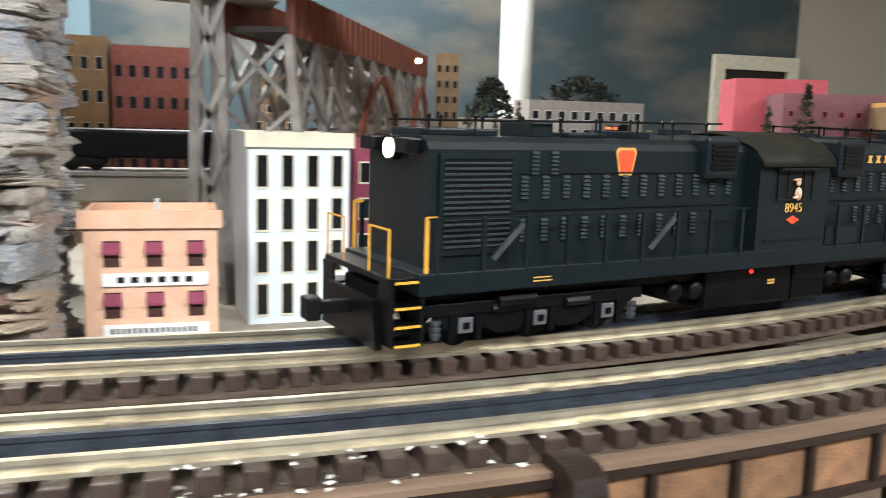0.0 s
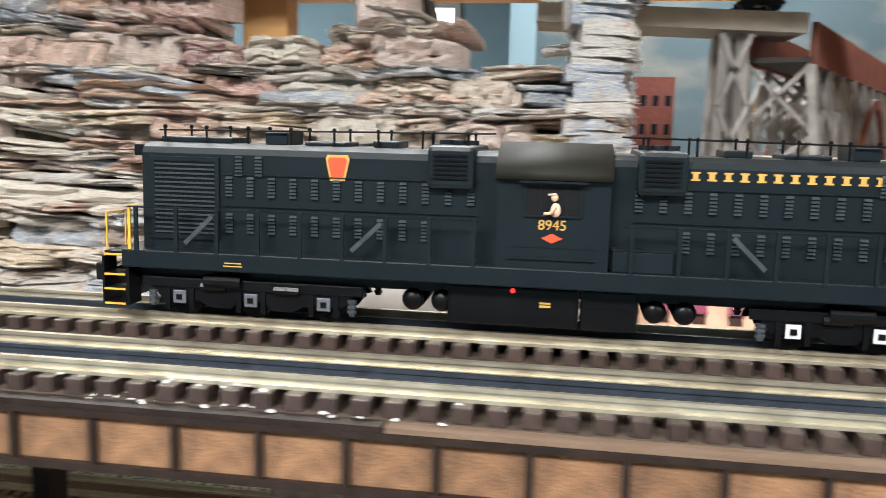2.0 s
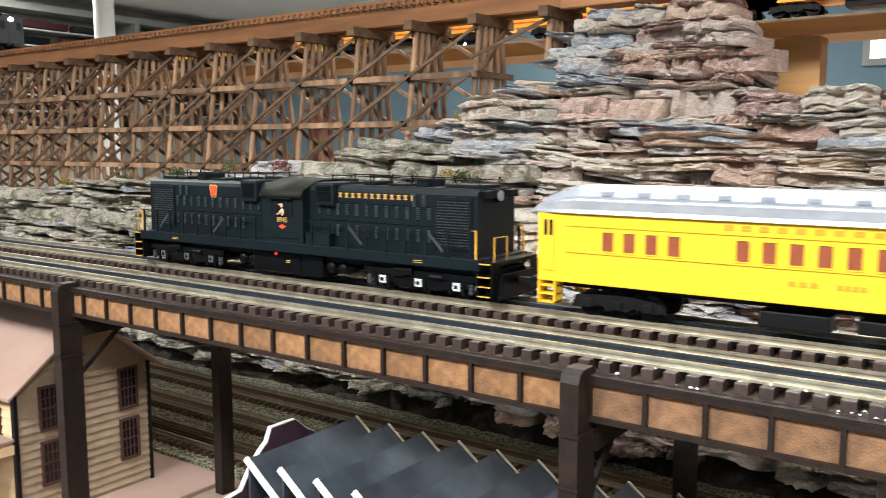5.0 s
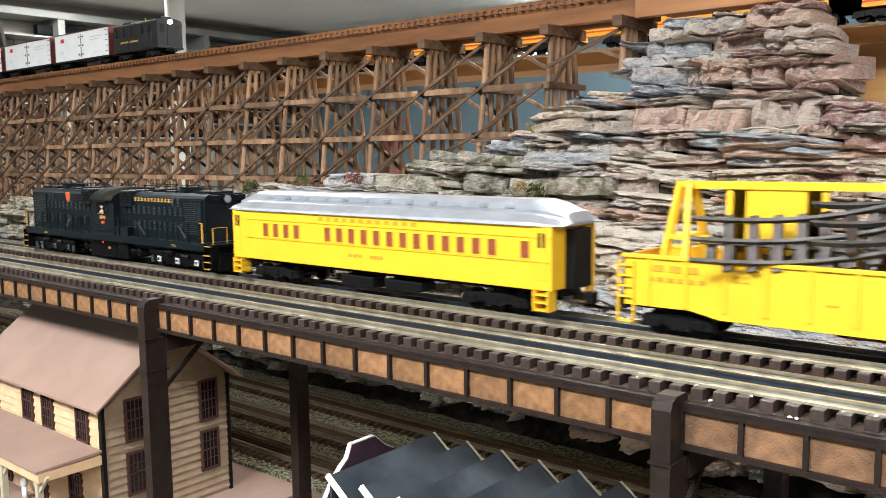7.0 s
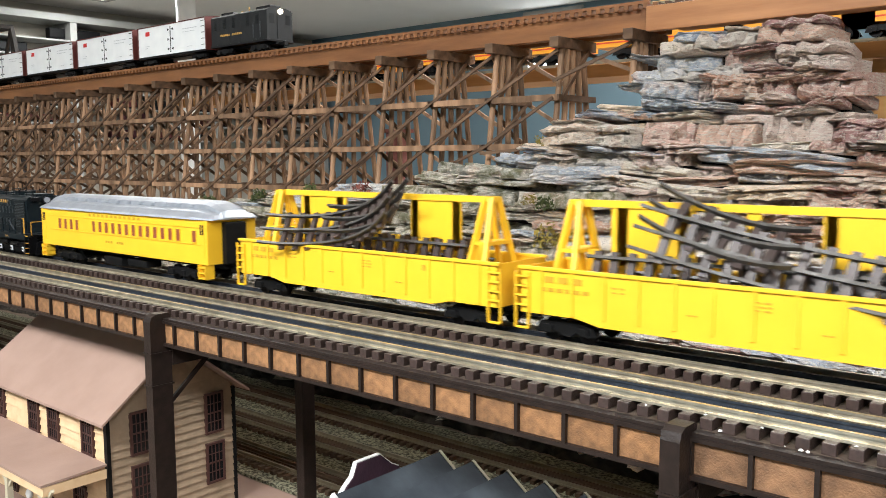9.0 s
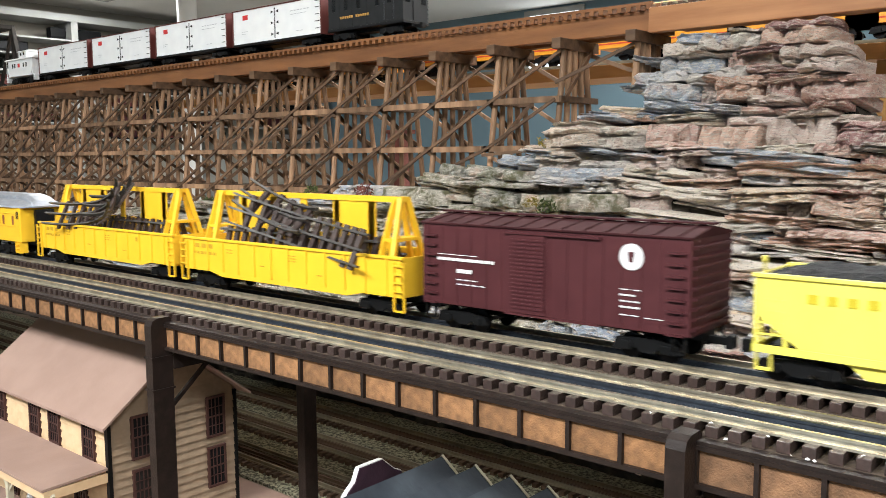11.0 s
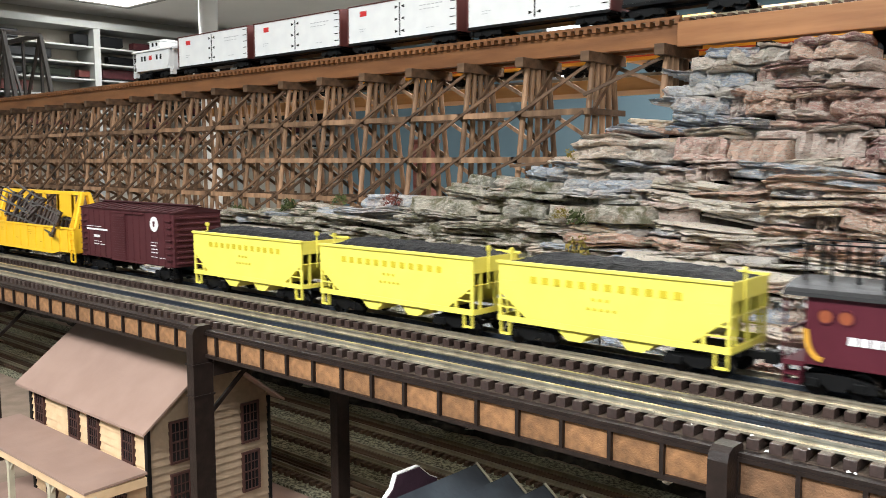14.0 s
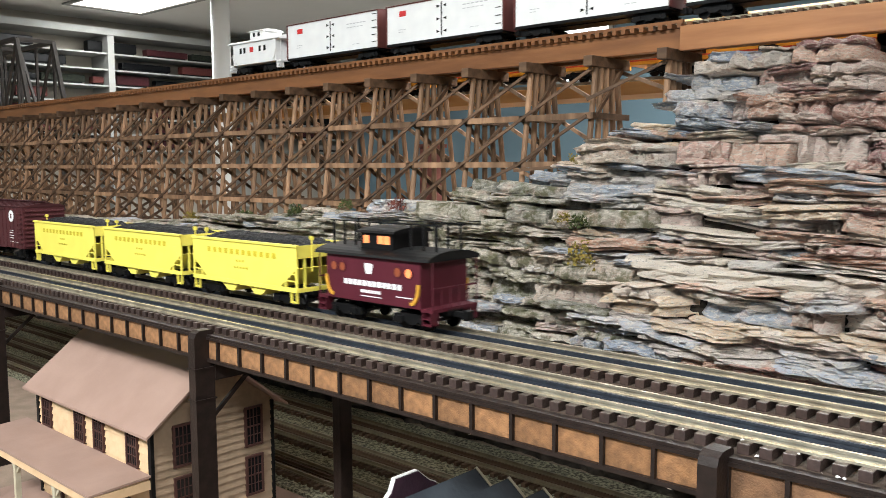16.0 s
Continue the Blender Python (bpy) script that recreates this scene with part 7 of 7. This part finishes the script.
    block("khaki_block", "khaki stone office block with windows", 0.27, 1.18, 0.085, 0.1, 0.195, M["khaki"], cols=4, rows=6, fw=0.010, fh=0.018, trim=M["concrete"])
    block("khaki_tower", "slim khaki tower block", 0.99, 1.56, 0.052, 0.05, 0.225, M["khaki"], -18, cols=3, rows=10, fw=0.008, fh=0.014, trim=M["khaki"])
    block("khaki_tower", "stepped tan tower block", 0.60, 1.5, 0.08, 0.07, 0.16, M["khaki"], -5, cols=4, rows=8, fw=0.010, fh=0.014, trim=M["cream"])
    block("grey_block", "long grey office block with window rows", 1.39, 2.0, 0.36, 0.12, 0.146, M["greyhouse"], cols=9, rows=5, fw=0.020, fh=0.022, trim=M["palegrey"])
    block("rose_block", "plain rose-red block with a flat roof", 1.53, 1.25, 0.18, 0.12, 0.183, M["rose"], -20, cols=0)
    block("mauve_block", "dark mauve flat-roofed block", 1.53, 1.10, 0.21, 0.12, 0.150, M["mauve"], -22, cols=7, rows=6, fw=0.008, fh=0.010, trim=M["rose"])
    block("tan_block", "tan block with an ochre roof", 1.62, 0.93, 0.12, 0.12, 0.135, M["khaki"], -25, cols=4, rows=4, fw=0.012, fh=0.02, trim=M["cream"], cornice=M["ply"])
    block("low_block", "low grey-brown row of shops", 1.05, 1.75, 0.30, 0.1, 0.09, M["greyhouse"], -15, cols=8, rows=4, fw=0.016, fh=0.018, trim=M["palegrey"])
    # trees
    rng = random.Random(21)
    for x, y, zb, hh in ((1.44, 1.02, 0.04, 0.09), (1.50, 1.0, 0.04, 0.13), (1.30, 1.85, 0.03, 0.11), (1.36, 1.80, 0.03, 0.08), (1.10, 1.66, 0.03, 0.10), (1.16, 1.64, 0.03, 0.08), (0.93, 1.65, 0.03, 0.10), (1.22, 1.9, 0.03, 0.12)):
        t = thing("pine_tree", "small dark green conifer", "tree", "city conifers", at=pose(x, y, 0))
        b = B()
        rod(b, (0, 0, CITY), (0, 0, zb + hh * 0.9), 0.0035, 6, 0.001)
        part("trunk", b, M["ebony"], t)
        b = B()
        for k in range(260):
            q = rng.random()
            r = (1 - q) * hh * 0.24 * rng.uniform(0.5, 1.0)
            a = rng.uniform(0, 6.283)
            p = Vector((r * math.cos(a), r * math.sin(a), zb + hh * q))
            s = hh * 0.05
            vv = [b.verts.new(p + Vector([rng.uniform(-s, s) for _ in range(3)])) for _ in range(3)]
            b.faces.new(vv)
        part("crown", b, M["pine"], t)
    for cx, cy, rr, zt in ((1.72, 2.35, 0.22, 0.235), (1.42, 2.4, 0.10, 0.22), (1.08, 2.5, 0.16, 0.12)):
        b = B()
        for k in range(900):
            a, e = rng.uniform(0, 6.283), rng.uniform(0, 1.5)
            q = rr * rng.uniform(0.75, 1.03)
            p = Vector((cx + q * math.cos(a) * math.cos(e), cy + 0.4 * q * math.sin(a) * math.cos(e), CITY + (zt - CITY) * math.sin(e) ** 0.7 * rng.uniform(0.9, 1.02)))
            s = 0.016
            vv = [b.verts.new(p + Vector([rng.uniform(-s, s) for _ in range(3)])) for _ in range(3)]
            b.faces.new(vv)
        ball(b, (cx, cy, CITY + (zt - CITY) * 0.4), rr * 0.8, 14, (1, 0.3, 0.75))
        single("tree_mass", b, M["hedge"], "dark rounded clump of trees behind the city", "trees", kind="stuff")
    # poles
    for x, y in ((1.575, 2.6), (-4.25, 2.45)):
        b = B()
        rod(b, (x, y, FLOOR_Z), (x, y, CEIL), 0.056, 32)
        single("pipe_column", b, M["pole"], "white painted round steel column", "column", "columns", smooth=True)
    # framed doorway in the end wall
    d = thing("doorway", "cream door frame with a dark opening", "doorway", at=pose(2.62, 2.99, 0))
    b = B()
    for a in ((0, 0.05, -0.7, 0.34), (0.37, 0.42, -0.7, 0.34), (0, 0.42, 0.34, 0.40)):
        box(b, a[0], a[1], -0.03, 0.0, a[2], a[3])
    part("frame", b, M["cream"], d)
    b = B()
    box(b, 0.05, 0.37, -0.006, -0.002, -0.7, 0.34)
    part("opening", b, M["ebony"], d)


def rivet_line(parent, a, b, w, mat, name):
    bb = B()
    beam(bb, a, b, w, w)
    part(name, bb, mat, parent)


def arch_bridge():
    br = thing("steel_arch_bridge", "tall steel arch viaduct with grey lattice and a rust-red girder", "bridge")
    p0, p1 = Vector((0.550, 0.725, 0)), Vector((0.930, 1.56, 0))
    d = (p1 - p0)
    L = d.length
    d.normalize()
    side = Vector((-d.y, d.x, 0))
    zt, zb = 0.225, 0.178

    def at(u, o, z):
        q = p0 + d * u + side * o
        return (q.x, q.y, z)

    for o in (-0.035, 0.035):
        b = B()
        beam(b, at(0, o, (zt + zb) / 2), at(L, o, (zt + zb) / 2), 0.006, zt - zb)
        g = part("deck_girder", b, M["rust"], br, "rust-red plate girder")
        for k in range(30):
            b = B()
            u = L * k / 29
            beam(b, at(u, o * 1.12, zb), at(u, o * 1.12, zt), 0.004, 0.004)
            part("stiffener", b, M["rust"], g)
    b = B()
    beam(b, at(0, 0, zb + 0.006), at(L, 0, zb + 0.006), 0.07, 0.006)
    part("deck", b, M["ebony"], br)
    n = 9
    for k in range(n + 1):
        u = L * k / n
        for o in (-0.035, 0.035):
            fo = o * 1.9
            rivet_line(br, at(u, o, zb), at(u, fo, CITY), 0.010, M["steelbridge"], "column")
        for z0, z1 in ((zb, 0.10), (0.10, 0.02), (0.02, -0.06)):
            s0, s1 = 0.035 * (1 + 0.9 * (zb - z0) / (zb - CITY)), 0.035 * (1 + 0.9 * (zb - z1) / (zb - CITY))
            rivet_line(br, at(u, -s0, z0), at(u, s1, z1), 0.005, M["steelbridge"], "cross_brace")
            rivet_line(br, at(u, s0, z0), at(u, -s1, z1), 0.005, M["steelbridge"], "cross_brace")
        if k < n:
            v = L * (k + 1) / n
            for o in (-0.035, 0.035):
                rivet_line(br, at(u, o * 1.05, zb), at(v, o * 1.4, 0.08), 0.005, M["steelbridge"], "lattice")
                rivet_line(br, at(v, o * 1.05, zb), at(u, o * 1.4, 0.08), 0.005, M["steelbridge"], "lattice")
                rivet_line(br, at(u, o * 1.42, 0.07), at(v, o * 1.42, 0.07), 0.005, M["steelbridge"], "strut")
    for u0, u1 in ((0.12, 0.62), (0.56, 0.90)):
        for o in (-0.06, 0.06):
            pts = [at(u0 + (u1 - u0) * q, o, CITY + (0.15 - CITY) * math.sin(math.pi * q)) for q in np.linspace(0, 1, 17)]
            b = B()
            for p, q in zip(pts, pts[1:]):
                beam(b, p, q, 0.008, 0.011)
            part("arch", b, M["rust"], br, "rust-red arch rib")
    b = B()
    ball(b, at(0.78, -0.045, 0.205), 0.006, 10)
    lamp = part("lamp", b, M["lampglow"], br, "small glowing lamp")
    # grey approach span from the shelf
    ap = thing("approach_span", "plain grey approach girder joining the shelf and the arch bridge", "bridge span")
    b = B()
    beam(b, (0.27, 0.735, 0.232), (0.57, 0.745, 0.222), 0.10, 0.022)
    part("girder", b, M["concrete"], ap)
    for x, y in ((0.478, 0.69), (0.515, 0.70), (0.478, 0.79), (0.515, 0.80)):
        rivet_line(ap, (x, y, CITY), (x * 0.5 + 0.248, 0.745 + (y - 0.745) * 0.6, 0.212), 0.011, M["steelbridge"], "tower_leg")
    for z0, z1 in ((0.21, 0.13), (0.13, 0.05), (0.05, -0.03)):
        rivet_line(ap, (0.480, 0.70, z0), (0.513, 0.70, z1), 0.006, M["steelbridge"], "tower_brace")
        rivet_line(ap, (0.513, 0.70, z0), (0.480, 0.70, z1), 0.006, M["steelbridge"], "tower_brace")
    c = thing("orange_freight_car", "orange-yellow freight car on the approach span", "freight car", at=pose(0.45, 0.74, 0.238))
    b = B()
    box(b, -0.11, 0.11, -0.03, 0.03, 0.018, 0.075, 0.001)
    part("body", b, M["orange2"], c)
    for sg in (-1, 1):
        truck(c, sg * 0.075, 2, 0.03)


city()
arch_bridge()


# ---------------------------------------------------------------- display shelves at the far end
def shelves():
    s = thing("display_shelving", "white wall shelving filled with model trains", "shelving")
    for z in (0.28, 0.40, 0.52, 0.64, 0.76, 0.88, 1.00):
        b = B()
        box(b, -6.28, -6.02, -0.2, 5.1, z - 0.012, z)
        part("shelf", b, M["shelfm"], s)
    for y in (-0.2, 0.75, 1.75, 2.65, 3.9, 5.1):
        b = B()
        box(b, -6.28, -6.01, y - 0.025, y + 0.025, -0.2, 1.15)
        part("upright", b, M["shelfm"], s)
    b = B()
    box(b, -6.29, -6.0, -0.2, 5.1, 1.13, 1.18)
    part("top_board", b, M["shelfm"], s)
    rng = random.Random(3)
    cols = [M["ebony"], M["black"], M["tuscan"], M["locodark"], M["brownend"], M["hedge"], M["greyhouse"]]
    for z in (0.28, 0.40, 0.52, 0.64, 0.76, 0.88, 1.00):
        y = -0.1
        while y < 4.8:
            w = rng.uniform(0.16, 0.42)
            if rng.random() < 0.86:
                t = thing("display_train", "dark model train car on a display shelf", "model train", "display trains", at=pose(-6.13, y + w / 2, z))
                b = B()
                hh = rng.uniform(0.06, 0.095)
                box(b, -0.035, 0.035, -w / 2, w / 2, 0.018, hh, 0.008)
                part("body", b, rng.choice(cols), t)
                b = B()
                box(b, -0.03, 0.03, -w / 2 + 0.02, w / 2 - 0.02, 0.0, 0.018)
                part("running_gear", b, M["black"], t)
            y += w + rng.uniform(0.015, 0.12)


shelves()


def truss_model():
    t = thing("truss_bridge_model", "dark brown wooden truss bridge standing on the layout", "truss bridge", at=pose(-3.20, 0.755, 0.335))
    for y in (-0.06, 0.06):
        for x0, x1, z0, z1 in ((-0.5, 0.5, 0.0, 0.0), (-0.42, 0.42, 0.24, 0.24), (-0.5, -0.42, 0, 0.24), (0.5, 0.42, 0, 0.24)):
            b = B()
            beam(b, (x0, y, z0), (x1, y, z1), 0.012, 0.014)
            part("chord", b, M["ebony"], t)
        for k in range(6):
            xa, xb = -0.42 + 0.14 * k, -0.42 + 0.14 * (k + 1)
            b = B()
            beam(b, (xa, y, 0 if k % 2 else 0.24), (xb, y, 0.24 if k % 2 else 0), 0.008, 0.01)
            part("diagonal", b, M["ebony"], t)
            b = B()
            beam(b, (xb, y, 0), (xb, y, 0.24), 0.008, 0.01)
            part("post", b, M["ebony"], t)
    for x in (-0.42, -0.14, 0.14, 0.42):
        b = B()
        beam(b, (x, -0.06, 0.24), (x, 0.06, 0.24), 0.01, 0.012)
        part("portal", b, M["ebony"], t)
    for x in (-0.46, 0.46):
        for y in (-0.06, 0.06):
            part("leg", box(B(), x - 0.012, x + 0.012, y - 0.012, y + 0.012, GROUND - 0.335, -0.007), M["ebony"], t)


# daylight windows high in the walls
def bright_window(x0, x1, z0, z1):
    w = thing("window_1", "bright daylight window with a pale frame", "window", kind="structure", at=pose(0, 5.195, 0))
    b = B()
    box(b, x0, x1, -0.006, -0.001, z0, z1)
    part("pane", b, M["window"], w)
    b = B()
    for a in ((x0 - 0.04, x1 + 0.04, z1, z1 + 0.04), (x0 - 0.04, x1 + 0.04, z0 - 0.04, z0), (x0 - 0.04, x0, z0, z1), (x1, x1 + 0.04, z0, z1)):
        box(b, a[0], a[1], -0.02, -0.001, a[2], a[3])
    part("window_frame", b, M["shelfm"], w)


bright_window(-3.72, -3.26, 0.80, 1.22)
bright_window(-0.72, -0.49, 0.64, 0.86)
truss_model()


# white paint chips and dust on the ties by the bridge edge
def chips():
    rng = random.Random(77)
    b = B()
    for k in range(95):
        u = rng.choice((rng.uniform(-0.02, 0.30), rng.uniform(0.46, 0.58), rng.uniform(0.14, 0.22), rng.uniform(0.46, 0.58)))
        o = rng.uniform(-0.031, -0.020)
        p = on_line(u, o, -0.0118 if o < -0.0266 else -0.0118 + 0.0066 * (rng.random() < 0.5)) @ Vector((0, 0, 0.0004))
        r = rng.uniform(0.0006, 0.0021)
        v = [b.verts.new(p + Vector((r * rng.uniform(0.5, 1) * math.cos(a), r * rng.uniform(0.5, 1) * math.sin(a), rng.uniform(-0.0003, 0.0006)))) for a in (0, 1.2, 2.5, 3.8, 5.0)]
        t = b.verts.new(p + Vector((0, 0, r * 0.6)))
        for i in range(5):
            b.faces.new((v[i], v[(i + 1) % 5], t))
    single("paint_chips", b, M["whitetrim"], "white paint chips scattered on the ties", "chips", kind="stuff")


chips()


# ---------------------------------------------------------------- motion of the trains
LOCO = locomotive()
HOPPER = hopper()
REEFER = reefer()
TRAIN = [(LOCO, 0.0), (coach(), 0.446), (gondola(False), 0.862), (gondola(True), 1.211), (boxcar(), 1.516), (HOPPER, 1.772), (copy_thing(HOPPER, pose(0, 0, 0)), 1.997), (copy_thing(HOPPER, pose(0, 0, 0)), 2.220), (caboose(True), 2.430)]
UPPER = [(caboose(False), 0.095), (REEFER, 0.332)] + [(copy_thing(REEFER, pose(0, 0, 0)), 0.332 + 0.2745 * k) for k in (1, 2, 3)] + [(boxcab(), 1.388)]
for car, off in TRAIN[1:]:
    car.scale = (1.03 if off < 0.5 else 1.0, 1.03, 1.045 if off < 1.7 else 1.025)
RAIL_TOP = DECK + 0.0375


def train_at(t):
    """How far along the main line the locomotive's middle is."""
    return float(np.interp(t, [0, 0.5, 1, 1.5, 2, 2.5, 3, 4, 5, 9, 12.5, 16], [0.776, 0.664, 0.553, 0.4390, 0.3155, 0.2105, 0.117, -0.107, -0.327, -1.213, -2.006, -2.808]))


def on_trucks(s, half):
    """A car's pose with both its trucks on the rear track."""
    a, b = on_line(s - half, 0.09).translation, on_line(s + half, 0.09).translation
    return pose((a.x + b.x) / 2, (a.y + b.y) / 2, (a.z + b.z) / 2, 0, 0, math.degrees(math.atan2(b.y - a.y, b.x - a.x)))


def upper_at(t):
    """Where the tail of the train on the trestle is."""
    return float(np.interp(t, [0, 7.5, 9, 12.5, 16], [-4.06, -2.815, -2.565, -1.968, -1.342]))


def motions():
    times = [0.5 * i for i in range(33)]
    for car, off in TRAIN:
        walk(car, [(t, on_trucks(train_at(t) + off, 0.148 if off < 0.1 else 0.12)) for t in times])
    for car, off in UPPER:
        walk(car, [(t, pose(upper_at(t) + off, 0.581, RAIL_TOP)) for t in times])


motions()
